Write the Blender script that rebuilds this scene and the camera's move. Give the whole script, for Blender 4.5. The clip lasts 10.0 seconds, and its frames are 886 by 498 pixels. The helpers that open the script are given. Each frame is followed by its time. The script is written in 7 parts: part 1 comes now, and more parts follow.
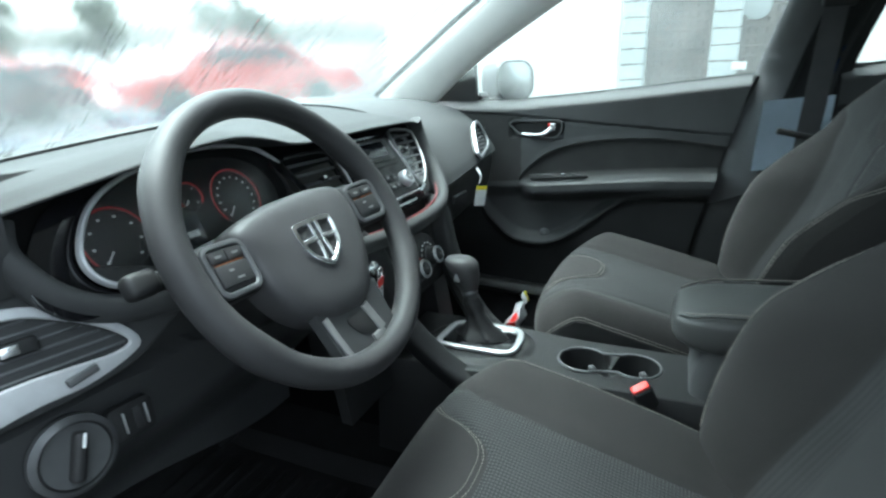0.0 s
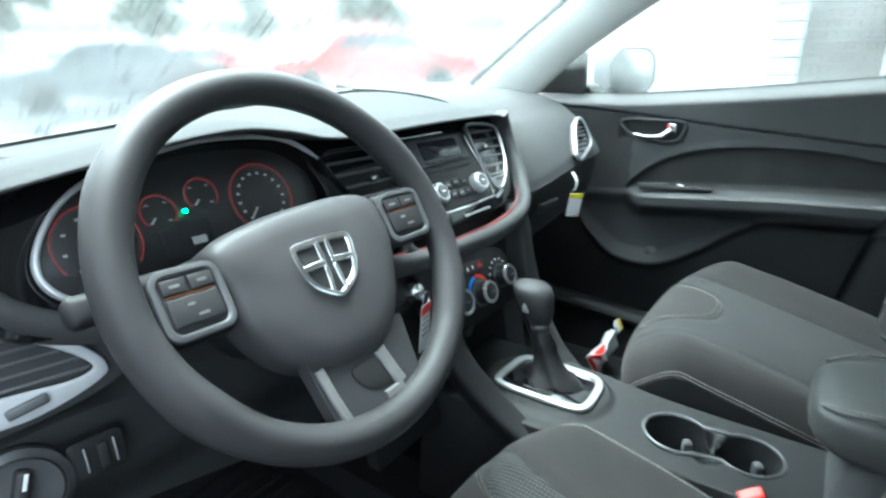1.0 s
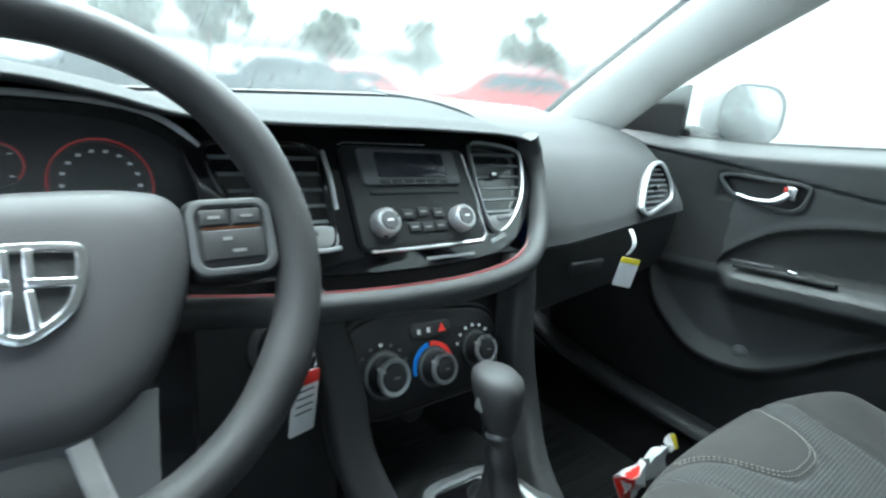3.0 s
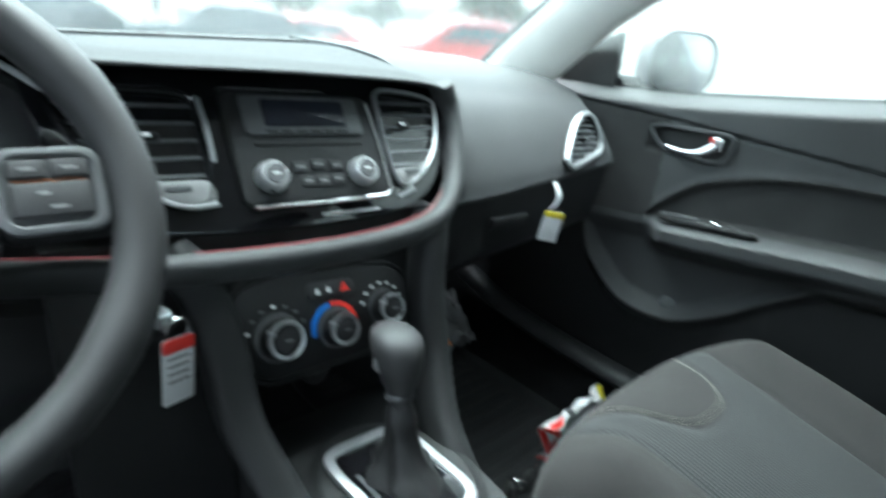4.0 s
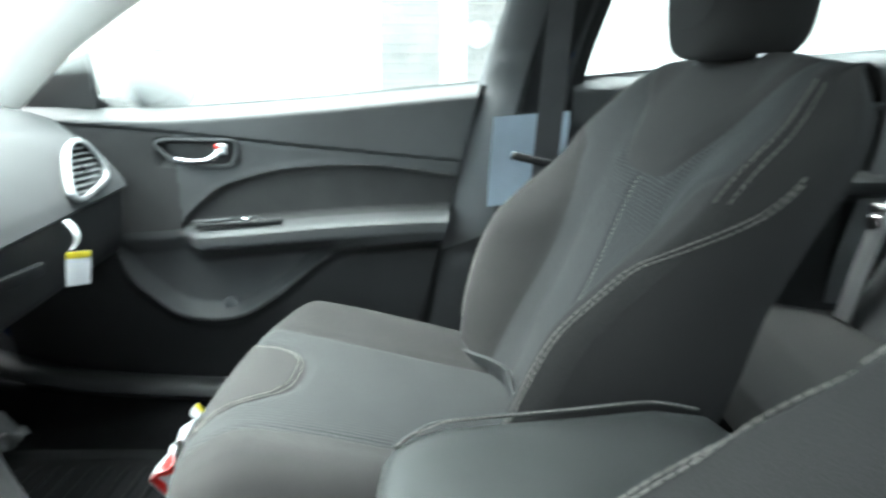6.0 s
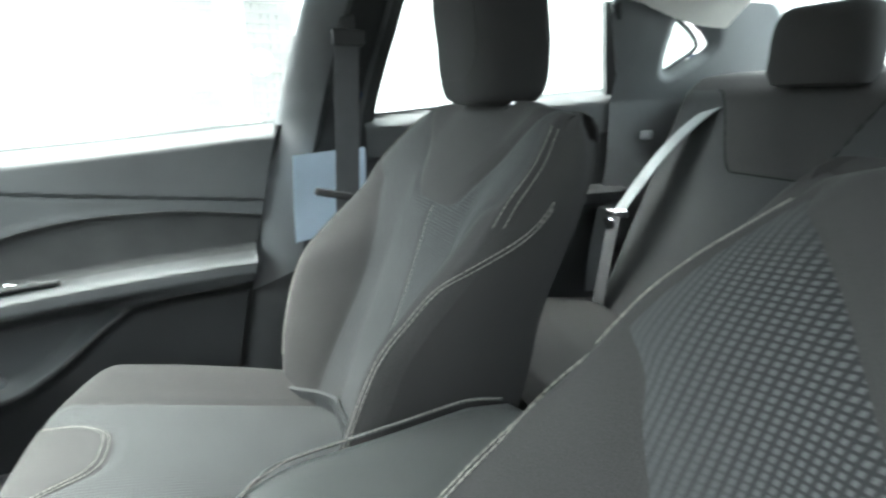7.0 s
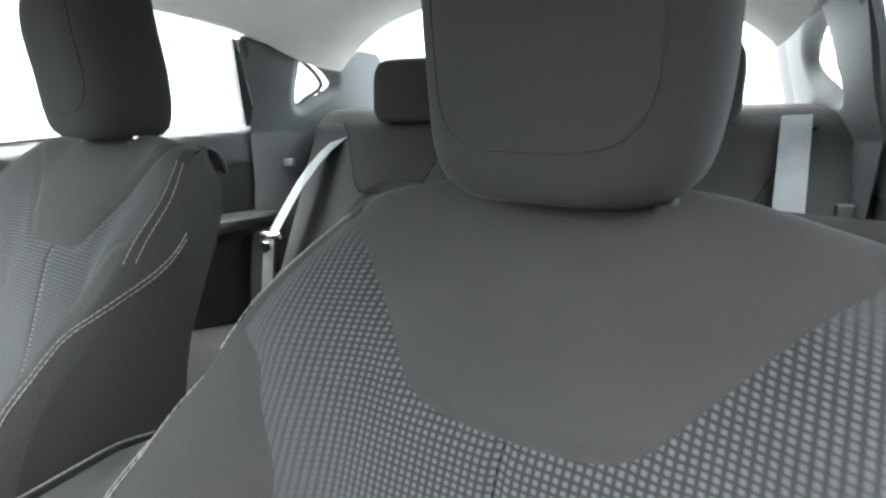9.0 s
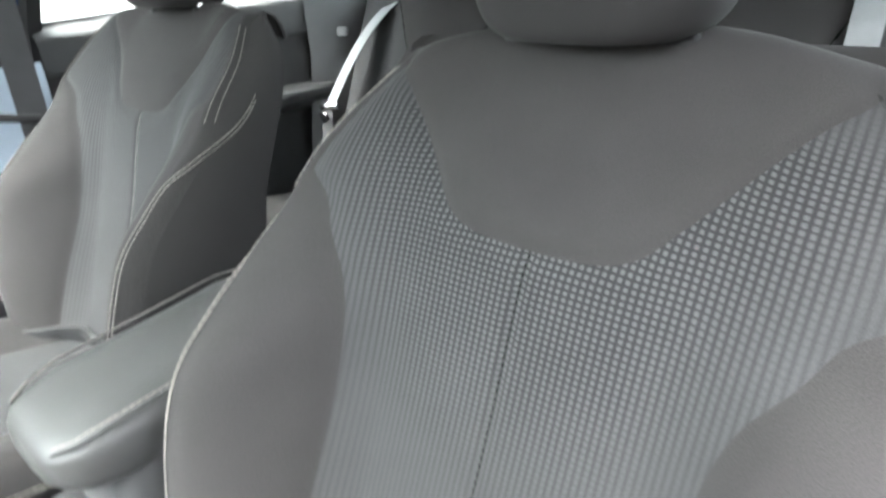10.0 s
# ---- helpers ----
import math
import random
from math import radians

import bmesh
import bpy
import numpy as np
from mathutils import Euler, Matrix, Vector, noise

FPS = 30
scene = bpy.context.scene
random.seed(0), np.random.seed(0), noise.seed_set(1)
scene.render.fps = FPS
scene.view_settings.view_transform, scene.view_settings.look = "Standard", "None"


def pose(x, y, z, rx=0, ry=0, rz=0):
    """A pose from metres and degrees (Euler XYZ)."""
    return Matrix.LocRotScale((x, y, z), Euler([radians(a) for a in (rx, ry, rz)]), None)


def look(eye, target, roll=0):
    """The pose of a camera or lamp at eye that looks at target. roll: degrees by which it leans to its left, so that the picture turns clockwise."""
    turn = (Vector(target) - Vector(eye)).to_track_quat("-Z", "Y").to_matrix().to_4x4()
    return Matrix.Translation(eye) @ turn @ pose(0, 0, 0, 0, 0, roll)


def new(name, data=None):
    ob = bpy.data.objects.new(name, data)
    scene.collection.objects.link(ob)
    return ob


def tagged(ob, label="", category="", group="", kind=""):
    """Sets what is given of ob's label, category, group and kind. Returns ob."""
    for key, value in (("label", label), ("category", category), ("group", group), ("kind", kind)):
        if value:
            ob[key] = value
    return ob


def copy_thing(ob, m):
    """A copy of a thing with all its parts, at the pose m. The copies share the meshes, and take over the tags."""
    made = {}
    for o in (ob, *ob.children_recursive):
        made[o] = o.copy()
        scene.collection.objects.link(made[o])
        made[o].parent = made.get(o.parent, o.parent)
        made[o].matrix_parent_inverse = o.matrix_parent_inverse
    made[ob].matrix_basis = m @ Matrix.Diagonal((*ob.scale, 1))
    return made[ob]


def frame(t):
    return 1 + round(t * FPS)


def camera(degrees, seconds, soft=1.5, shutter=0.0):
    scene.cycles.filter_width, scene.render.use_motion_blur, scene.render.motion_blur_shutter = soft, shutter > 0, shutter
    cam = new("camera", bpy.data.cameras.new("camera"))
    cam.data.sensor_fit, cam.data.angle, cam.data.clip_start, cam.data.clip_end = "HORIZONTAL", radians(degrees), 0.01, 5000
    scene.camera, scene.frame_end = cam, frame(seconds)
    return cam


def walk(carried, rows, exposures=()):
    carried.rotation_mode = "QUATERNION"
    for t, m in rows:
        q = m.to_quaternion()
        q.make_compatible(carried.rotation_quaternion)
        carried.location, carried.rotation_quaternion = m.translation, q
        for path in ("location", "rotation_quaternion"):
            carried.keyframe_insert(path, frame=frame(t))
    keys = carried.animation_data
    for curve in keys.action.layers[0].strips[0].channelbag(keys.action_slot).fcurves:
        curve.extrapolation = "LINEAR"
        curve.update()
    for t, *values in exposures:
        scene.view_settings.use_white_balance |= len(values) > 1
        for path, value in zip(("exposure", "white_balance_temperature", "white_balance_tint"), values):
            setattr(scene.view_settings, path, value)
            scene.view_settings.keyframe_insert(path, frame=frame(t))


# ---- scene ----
cam = camera(79.2, 10.0, soft=2.4, shutter=0.5)
PATH = [
    (0, (-0.857, -0.365, 1.062), (0.891, 0.406, 0.469), -1.7),
    (0.5, (-0.758, -0.358, 1.056), (0.897, 0.551, 0.398), -0.2),
    (1, (-0.682, -0.347, 1.06), (0.86, 0.76, 0.432), 0.1),
    (1.5, (-0.629, -0.362, 1.067), (0.8, 0.891, 0.443), 0.4),
    (2, (-0.551, -0.349, 1.066), (0.822, 0.986, 0.49), 2.8),
    (2.5, (-0.463, -0.336, 1.022), (0.828, 1.09, 0.476), 4.7),
    (2.7, (-0.421, -0.344, 1.02), (0.853, 1.106, 0.496), 6.4),
    (3.8, (-0.314, -0.379, 1.029), (0.927, 1.077, 0.447), 6.7),
    (4, (-0.3, -0.385, 1.018), (1.038, 0.945, 0.354), 6.9),
    (4.5, (-0.29, -0.39, 1.012), (1.203, 0.732, 0.297), 7.0),
    (5, (-0.303, -0.402, 1.016), (1.352, 0.42, 0.251), 6.2),
    (5.5, (-0.319, -0.419, 1.021), (1.502, 0.082, 0.364), 3.1),
    (6, (-0.348, -0.421, 1.02), (1.582, -0.481, 0.498), 0.6),
    (6.2, (-0.359, -0.413, 1.031), (1.56, -0.63, 0.509), 0.2),
    (7.3, (-0.4, -0.402, 1.047), (1.327, -1.31, 0.606), -1.3),
    (7.5, (-0.404, -0.408, 1.04), (1.269, -1.402, 0.578), -1.2),
    (8, (-0.434, -0.408, 1.044), (0.997, -1.721, 0.565), -0.2),
    (8.5, (-0.462, -0.406, 1.052), (0.777, -1.921, 0.638), -0.4),
    (9, (-0.489, -0.388, 1.057), (0.581, -2.032, 0.669), -1.8),
    (9.5, (-0.509, -0.36, 1.057), (0.672, -1.855, 0.449), -8.1),
    (10, (-0.537, -0.342, 1.041), (0.645, -1.743, 0.242), -4.0),
]
EXPOSURES = [(0.0, 2.75, 5700, -3), (0.5, 3.05, 5700, -3), (1.0, 3.22, 5650, -2), (2.7, 3.1, 5650, -2), (3.8, 2.95, 5700, -2), (4.5, 3.1, 5700, -2), (5.0, 3.45, 5700, -3), (5.5, 3.73, 5750, -2), (6.2, 4.08, 6050, 1), (7.3, 4.22, 6200, 4), (8.5, 4.18, 6350, 7), (9.0, 4.55, 6300, 9), (9.5, 4.85, 6350, 10), (10.0, 4.85, 6400, 11)]
walk(cam, [(t, look(eye, target, roll)) for t, eye, target, roll in PATH],
     exposures=EXPOSURES)

# ---- light: a bright overcast day ----
world = bpy.data.worlds.new("world")
scene.world = world
world.use_nodes = True
_n, _l = world.node_tree.nodes, world.node_tree.links
sky = _n.new("ShaderNodeTexSky")
sky.sky_type, sky.sun_disc = "NISHITA", False
sky.sun_elevation, sky.sun_rotation, sky.air_density, sky.dust_density = radians(70), radians(16), 1.0, 6.0
_hs = _n.new("ShaderNodeHueSaturation")
_hs.inputs["Saturation"].default_value = 0.25
_l.new(sky.outputs[0], _hs.inputs["Color"])
_l.new(_hs.outputs[0], _n["Background"].inputs["Color"])
_n["Background"].inputs["Strength"].default_value = 0.15
_sun = bpy.data.lights.new("sun", "SUN")
_sun.energy, _sun.angle, _sun.color = 0.42, radians(80), (1.0, 0.98, 0.95)
sun = new("sun", _sun)
sun.matrix_world = look((0.48, 1.68, 4.8), (0, 0, 0))


# ---- materials ----
def material(name, colour, rough=0.5, metal=0.0, spec=0.5, grain=None, bump=0.0, vary=0.0, vary_scale=8.0, sheen=0.0, coat=0.0):
    """A Principled surface with stains at vary_scale and a fine grain (cycles a metre) in colour and relief."""
    m = bpy.data.materials.new(name)
    m.use_nodes = True
    n, l = m.node_tree.nodes, m.node_tree.links
    b = n["Principled BSDF"]
    b.inputs["Roughness"].default_value, b.inputs["Metallic"].default_value = rough, metal
    b.inputs["Specular IOR Level"].default_value = spec
    b.inputs["Coat Weight"].default_value = coat
    b.inputs["Base Color"].default_value = (*colour, 1)
    if sheen:
        b.inputs["Sheen Weight"].default_value, b.inputs["Sheen Roughness"].default_value = sheen, 0.5
    co = n.new("ShaderNodeTexCoord")
    if vary:
        t = n.new("ShaderNodeTexNoise")
        t.inputs["Scale"].default_value, t.inputs["Detail"].default_value = vary_scale, 5
        l.new(co.outputs["Object"], t.inputs["Vector"])
        mr = n.new("ShaderNodeMapRange")
        mr.inputs["From Min"].default_value, mr.inputs["From Max"].default_value = 0.3, 0.7
        mr.inputs["To Min"].default_value, mr.inputs["To Max"].default_value = 1 - vary, 1 + vary
        l.new(t.outputs["Fac"], mr.inputs["Value"])
        mx = n.new("ShaderNodeVectorMath")
        mx.operation = "SCALE"
        mx.inputs[0].default_value = colour
        l.new(mr.outputs[0], mx.inputs["Scale"])
        l.new(mx.outputs[0], b.inputs["Base Color"])
        r2 = n.new("ShaderNodeMapRange")
        r2.inputs["From Min"].default_value, r2.inputs["From Max"].default_value = 0.3, 0.7
        r2.inputs["To Min"].default_value, r2.inputs["To Max"].default_value = max(0.02, rough * (1 - 0.35 * vary)), min(1, rough * (1 + 0.35 * vary))
        l.new(t.outputs["Fac"], r2.inputs["Value"])
        l.new(r2.outputs[0], b.inputs["Roughness"])
    if grain:
        v = n.new("ShaderNodeTexVoronoi" if grain[0] == "pebble" else "ShaderNodeTexNoise")
        v.inputs["Scale"].default_value = grain[1]
        l.new(co.outputs["Object"], v.inputs["Vector"])
        bp = n.new("ShaderNodeBump")
        bp.inputs["Strength"].default_value, bp.inputs["Distance"].default_value = bump, 0.001
        l.new(v.outputs[0], bp.inputs["Height"])
        l.new(bp.outputs[0], b.inputs["Normal"])
    return m


def weave_material(name, dark, light, pitch, dots):
    """Woven seat cloth. dots: raised pale knots in rows, which fade with the second coordinate of the mesh's own map."""
    m = material(name, dark, rough=0.92, spec=0.12, sheen=0.03)
    n, l = m.node_tree.nodes, m.node_tree.links
    b = n["Principled BSDF"]
    uv = n.new("ShaderNodeUVMap")
    uv.uv_map = "cloth"

    def math(op, *a):
        k = n.new("ShaderNodeMath")
        k.operation = op
        for i, x in enumerate(a):
            if isinstance(x, (int, float)):
                k.inputs[i].default_value = x
            else:
                l.new(x, k.inputs[i])
        return k.outputs[0]

    sep = n.new("ShaderNodeSeparateXYZ")
    l.new(uv.outputs[0], sep.inputs[0])
    u, v = sep.outputs["X"], sep.outputs["Y"]
    # a fine twill under everything
    tw = n.new("ShaderNodeTexNoise")
    tw.inputs["Scale"].default_value, tw.inputs["Detail"].default_value = 1300, 2
    l.new(uv.outputs[0], tw.inputs["Vector"])
    big = n.new("ShaderNodeTexNoise")
    big.inputs["Scale"].default_value, big.inputs["Detail"].default_value = 9, 4
    l.new(uv.outputs[0], big.inputs["Vector"])
    height = tw.outputs["Fac"]
    mix = n.new("ShaderNodeMix")
    mix.data_type = "RGBA"
    mix.inputs["A"].default_value, mix.inputs["B"].default_value = (*dark, 1), (*light, 1)
    if dots:
        fade = n.new("ShaderNodeAttribute")
        fade.attribute_name = "fade"

        def bump_across(x, period, lo, hi):
            d = math("ABSOLUTE", math("SUBTRACT", math("FRACT", math("ADD", math("DIVIDE", x, period), 100.0)), 0.5))
            k = n.new("ShaderNodeMapRange")
            k.interpolation_type = "SMOOTHSTEP"
            k.inputs["From Min"].default_value, k.inputs["From Max"].default_value = lo, hi
            k.inputs["To Min"].default_value, k.inputs["To Max"].default_value = 1.0, 0.0
            l.new(d, k.inputs["Value"])
            return k.outputs[0]

        # ribs along the cloth, broken into knots where the pattern is strong and dying out where it is faint
        rib = bump_across(u, pitch, 0.10, 0.48)
        knot = bump_across(v, pitch * 0.86, 0.16, 0.46)
        f = math("MULTIPLY", rib, math("SUBTRACT", 1.0, math("MULTIPLY", fade.outputs["Fac"], math("SUBTRACT", 1.0, knot))))
        f = math("ADD", math("MULTIPLY", math("SUBTRACT", f, 0.42), math("ADD", math("MULTIPLY", fade.outputs["Fac"], 0.92), 0.06)), 0.30)
        tone = math("ADD", f, math("MULTIPLY", math("SUBTRACT", tw.outputs["Fac"], 0.5), 0.7))
        l.new(math("ADD", tone, math("MULTIPLY", math("SUBTRACT", big.outputs["Fac"], 0.5), 0.3)), mix.inputs["Factor"])
        height = math("ADD", math("MULTIPLY", tw.outputs["Fac"], 0.3), f)
    else:
        l.new(math("ADD", math("MULTIPLY", math("SUBTRACT", tw.outputs["Fac"], 0.5), 2.2), math("MULTIPLY", big.outputs["Fac"], 0.75)), mix.inputs["Factor"])
    l.new(mix.outputs["Result"], b.inputs["Base Color"])
    bp = n.new("ShaderNodeBump")
    bp.inputs["Strength"].default_value, bp.inputs["Distance"].default_value = 0.35, 0.0008
    l.new(height, bp.inputs["Height"])
    l.new(bp.outputs[0], b.inputs["Normal"])
    return m


def wet_glass(name, haze, rough, ior, drops, streaks):
    """A pane with rain on its outside: a faint milky film, and runs of water down the slope that bend what is behind them."""
    m = bpy.data.materials.new(name)
    m.use_nodes = True
    n, l = m.node_tree.nodes, m.node_tree.links
    n.remove(n["Principled BSDF"])
    out = n["Material Output"]
    co = n.new("ShaderNodeTexCoord")

    def noise_of(scale, detail, stretch):
        mp = n.new("ShaderNodeMapping")
        mp.inputs["Scale"].default_value = stretch
        l.new(co.outputs["Object"], mp.inputs["Vector"])
        v = n.new("ShaderNodeTexNoise")
        v.inputs["Scale"].default_value, v.inputs["Detail"].default_value = scale, detail
        l.new(mp.outputs[0], v.inputs["Vector"])
        return v.outputs["Fac"]

    def ramp(value, a, b, lo, hi):
        mr = n.new("ShaderNodeMapRange")
        for key, x in (("From Min", a), ("From Max", b), ("To Min", lo), ("To Max", hi)):
            mr.inputs[key].default_value = x
        l.new(value, mr.inputs["Value"])
        return mr.outputs[0]

    def relief(height, strength, distance):
        bp = n.new("ShaderNodeBump")
        bp.inputs["Strength"].default_value, bp.inputs["Distance"].default_value = strength, distance
        l.new(height, bp.inputs["Height"])
        return bp.outputs[0]

    def mixed(fac, a, b):
        mx = n.new("ShaderNodeMixShader")
        if isinstance(fac, float):
            mx.inputs["Fac"].default_value = fac
        else:
            l.new(fac, mx.inputs["Fac"])
        l.new(a, mx.inputs[1])
        l.new(b, mx.inputs[2])
        return mx.outputs[0]

    film = n.new("ShaderNodeBsdfRefraction")
    film.inputs["IOR"].default_value, film.inputs["Roughness"].default_value = ior, rough
    l.new(relief(noise_of(drops, 3, (1.0, 0.35, 0.35)), 0.42, 0.003), film.inputs["Normal"])
    milk = n.new("ShaderNodeBsdfTranslucent")
    milk.inputs["Color"].default_value = (0.84, 0.93, 0.90, 1)
    film.inputs["Color"].default_value = (0.91, 1.0, 0.965, 1)
    body = mixed(ramp(noise_of(3.5, 5, (1, 1, 1)), 0.3, 0.7, haze * 0.5, haze * 1.5), film.outputs[0], milk.outputs[0])
    if streaks:
        run = noise_of(115, 4, (1.0, 0.13, 0.13))
        water = n.new("ShaderNodeBsdfRefraction")
        water.inputs["IOR"].default_value, water.inputs["Roughness"].default_value = 1.22, 0.03
        l.new(relief(run, 1.0, 0.012), water.inputs["Normal"])
        patch = ramp(noise_of(5, 3, (1, 0.6, 0.6)), 0.42, 0.62, 0.0, 1.0)
        thread = ramp(run, 0.56, 0.64, 0.0, streaks)
        both = n.new("ShaderNodeMath")
        both.operation = "MULTIPLY"
        l.new(patch, both.inputs[0])
        l.new(thread, both.inputs[1])
        body = mixed(both.outputs[0], body, water.outputs[0])
    gloss = n.new("ShaderNodeBsdfGlossy")
    gloss.inputs["Roughness"].default_value = 0.02
    l.new(mixed(0.05, body, gloss.outputs[0]), out.inputs["Surface"])
    return m


SOFT = material("soft_touch_black", (0.045, 0.0462, 0.0470), 0.58, spec=0.3, grain=("pebble", 1100), bump=0.2, vary=0.2, vary_scale=6)
DASHTOP = material("dash_top_grain", (0.043, 0.0443, 0.0452), 0.72, spec=0.18, grain=("pebble", 1100), bump=0.25, vary=0.2, vary_scale=6)
HARD = material("hard_black_plastic", (0.014, 0.0143, 0.0147), 0.50, spec=0.36, grain=("pebble", 1000), bump=0.2, vary=0.2, vary_scale=9)
DOORSKIN = material("door_vinyl", (0.056, 0.0575, 0.058), 0.58, spec=0.27, grain=("pebble", 1100), bump=0.2, vary=0.2, vary_scale=6)
# lighter copy of the rim urethane: daylight on the hub is in the colour
HUB = material("lit_hub_urethane", (0.044, 0.043, 0.0445), 0.46, spec=0.42, grain=("noise", 1500), bump=0.2, vary=0.15, vary_scale=14)
BRIGHT = material("brushed_silver", (0.55, 0.56, 0.57), 0.4, metal=0.35, vary=0.1, vary_scale=40)
# base colour lightened in place of daylight falling on the slats
LOUVRE = material("lit_louvre_plastic", (0.105, 0.108, 0.111), 0.40, spec=0.5, vary=0.1, vary_scale=30)
DIM = material("dim_silver", (0.09, 0.092, 0.095), 0.4, metal=0.3, vary=0.12, vary_scale=40)
KNOB = material("bright_knob", (0.60, 0.61, 0.62), 0.28, metal=0.8, vary=0.1, vary_scale=60)
LOWER = material("grey_black_lower_dash", (0.034, 0.035, 0.036), 0.52, spec=0.4, grain=("pebble", 1000), bump=0.2, vary=0.2, vary_scale=9)
ARMVINYL = material("armrest_vinyl", (0.036, 0.0368, 0.036), 0.42, spec=0.5, grain=("pebble", 1100), bump=0.25, vary=0.15, vary_scale=14)
INLAY = material("dull_silver_inlay", (0.22, 0.22, 0.22), 0.45, metal=0.5, vary=0.15, vary_scale=30)
LEATHER = material("black_vinyl", (0.011, 0.011, 0.0115), 0.48, spec=0.3, grain=("pebble", 1100), bump=0.2, vary=0.2, vary_scale=12)
RIM = material("wheel_urethane", (0.030, 0.0296, 0.0305), 0.50, spec=0.36, grain=("noise", 1500), bump=0.2, vary=0.15, vary_scale=14)
GLOSS = material("piano_black", (0.006, 0.006, 0.007), 0.08, vary=0.3, vary_scale=5, coat=0.5)
CHROME = material("chrome", (0.88, 0.88, 0.89), 0.22, metal=1.0, vary=0.15, vary_scale=30)
SATIN = material("satin_silver", (0.55, 0.56, 0.57), 0.38, metal=0.9, vary=0.1, vary_scale=20)
BUTTON = material("button_rubber", (0.018, 0.018, 0.019), 0.55, grain=("noise", 1200), bump=0.2, vary=0.2, vary_scale=40)
RED = material("red_trim", (0.11, 0.007, 0.009), 0.45, vary=0.15, vary_scale=20)
DIALRED = material("lit_red_scale", (0.32, 0.02, 0.02), 0.4, vary=0.1, vary_scale=60)
DIALRED.node_tree.nodes["Principled BSDF"].inputs["Emission Color"].default_value = (1.0, 0.05, 0.04, 1)
DIALRED.node_tree.nodes["Principled BSDF"].inputs["Emission Strength"].default_value = 0.010
# painted stand-in for warm reflections on the wheel switches
AMBER_GLINT = material("painted_amber_glint", (0.22, 0.075, 0.025), 0.4, vary=0.1, vary_scale=50)
ORANGE = material("orange_mark", (0.75, 0.18, 0.02), 0.4, vary=0.1, vary_scale=50)
BLUE = material("blue_mark", (0.03, 0.22, 0.75), 0.4, vary=0.1, vary_scale=50)
SCARLET = material("red_plastic", (0.75, 0.04, 0.03), 0.35, vary=0.12, vary_scale=40)
WHITE = material("white_print", (0.75, 0.76, 0.76), 0.5, vary=0.08, vary_scale=60)
YELLOW = material("yellow_print", (0.75, 0.62, 0.03), 0.5, vary=0.08, vary_scale=60)
PAPER = material("white_paper", (0.72, 0.73, 0.74), 0.8, vary=0.06, vary_scale=30, grain=("noise", 500), bump=0.1)
PAPER_BLUE = material("blue_white_paper", (0.40, 0.48, 0.57), 0.75, vary=0.06, vary_scale=20, grain=("noise", 500), bump=0.1)
CLOTH = weave_material("grey_seat_cloth", (0.0258, 0.0244, 0.0241), (0.0465, 0.0441, 0.0434), 0.004, False)
INSERT = weave_material("dotted_seat_cloth", (0.0225, 0.0226, 0.0229), (0.080, 0.0802, 0.0810), 0.0055, True)
DOORCLOTH = material("door_cloth", (0.042, 0.0415, 0.041), 0.9, spec=0.2, grain=("noise", 1400), bump=0.8, vary=0.15, vary_scale=15, sheen=0.06)
# seat cloth made darker: shade under the roof is put into the colour
HEADCLOTH = weave_material("shaded_head_cloth", (0.0190, 0.0182, 0.0180), (0.036, 0.0345, 0.0341), 0.004, False)
THREAD = material("pale_thread", (0.17, 0.158, 0.145), 0.8, spec=0.2, grain=("noise", 2000), bump=0.3, vary=0.2, vary_scale=80)
# near-black, for the shadow in seams, laid in as dark thread
SEAM = material("painted_seam_shadow", (0.005, 0.005, 0.005), 0.9, spec=0.1, grain=("noise", 2000), bump=0.3)
CARPET = material("black_carpet", (0.008, 0.008, 0.0083), 0.95, spec=0.1, grain=("noise", 900), bump=1.0, vary=0.35, vary_scale=25)
RUBBER = material("floor_mat_rubber", (0.012, 0.012, 0.0125), 0.6, spec=0.2, grain=("noise", 400), bump=0.4, vary=0.3, vary_scale=14)
LINER = material("headliner_cloth", (0.76, 0.74, 0.70), 0.95, spec=0.1, grain=("noise", 900), bump=0.3, vary=0.06, vary_scale=10)
PILLAR = material("pale_pillar_trim", (0.80, 0.79, 0.75), 0.6, grain=("noise", 1200), bump=0.2, vary=0.05, vary_scale=8)
CTRIM = material("dark_grey_pillar_trim", (0.085, 0.087, 0.089), 0.5, grain=("pebble", 800), bump=0.3, vary=0.12, vary_scale=8)
GREYTRIM = material("grey_pillar_trim", (0.088, 0.091, 0.093), 0.5, grain=("pebble", 800), bump=0.35, vary=0.12, vary_scale=8)
BELT = material("grey_webbing", (0.16, 0.165, 0.17), 0.7, grain=("noise", 900), bump=0.6, vary=0.12, vary_scale=30)
BELTDARK = material("black_webbing", (0.05, 0.05, 0.052), 0.7, grain=("noise", 900), bump=0.6, vary=0.12, vary_scale=30)
DIAL = material("dial_face", (0.012, 0.012, 0.014), 0.35, vary=0.2, vary_scale=40)
SCREEN = material("dark_display", (0.02, 0.022, 0.03), 0.12, vary=0.2, vary_scale=20)
BODY = material("blue_body_paint", (0.012, 0.025, 0.075), 0.2, coat=0.8, vary=0.1, vary_scale=5)
GASKET = material("black_gasket", (0.012, 0.012, 0.012), 0.6, grain=("noise", 600), bump=0.3, vary=0.2, vary_scale=20)
TYRE = material("tyre_rubber", (0.02, 0.02, 0.02), 0.8, grain=("noise", 90), bump=0.5, vary=0.2, vary_scale=9)
GREEN = bpy.data.materials.new("green_indicator")
GREEN.use_nodes = True
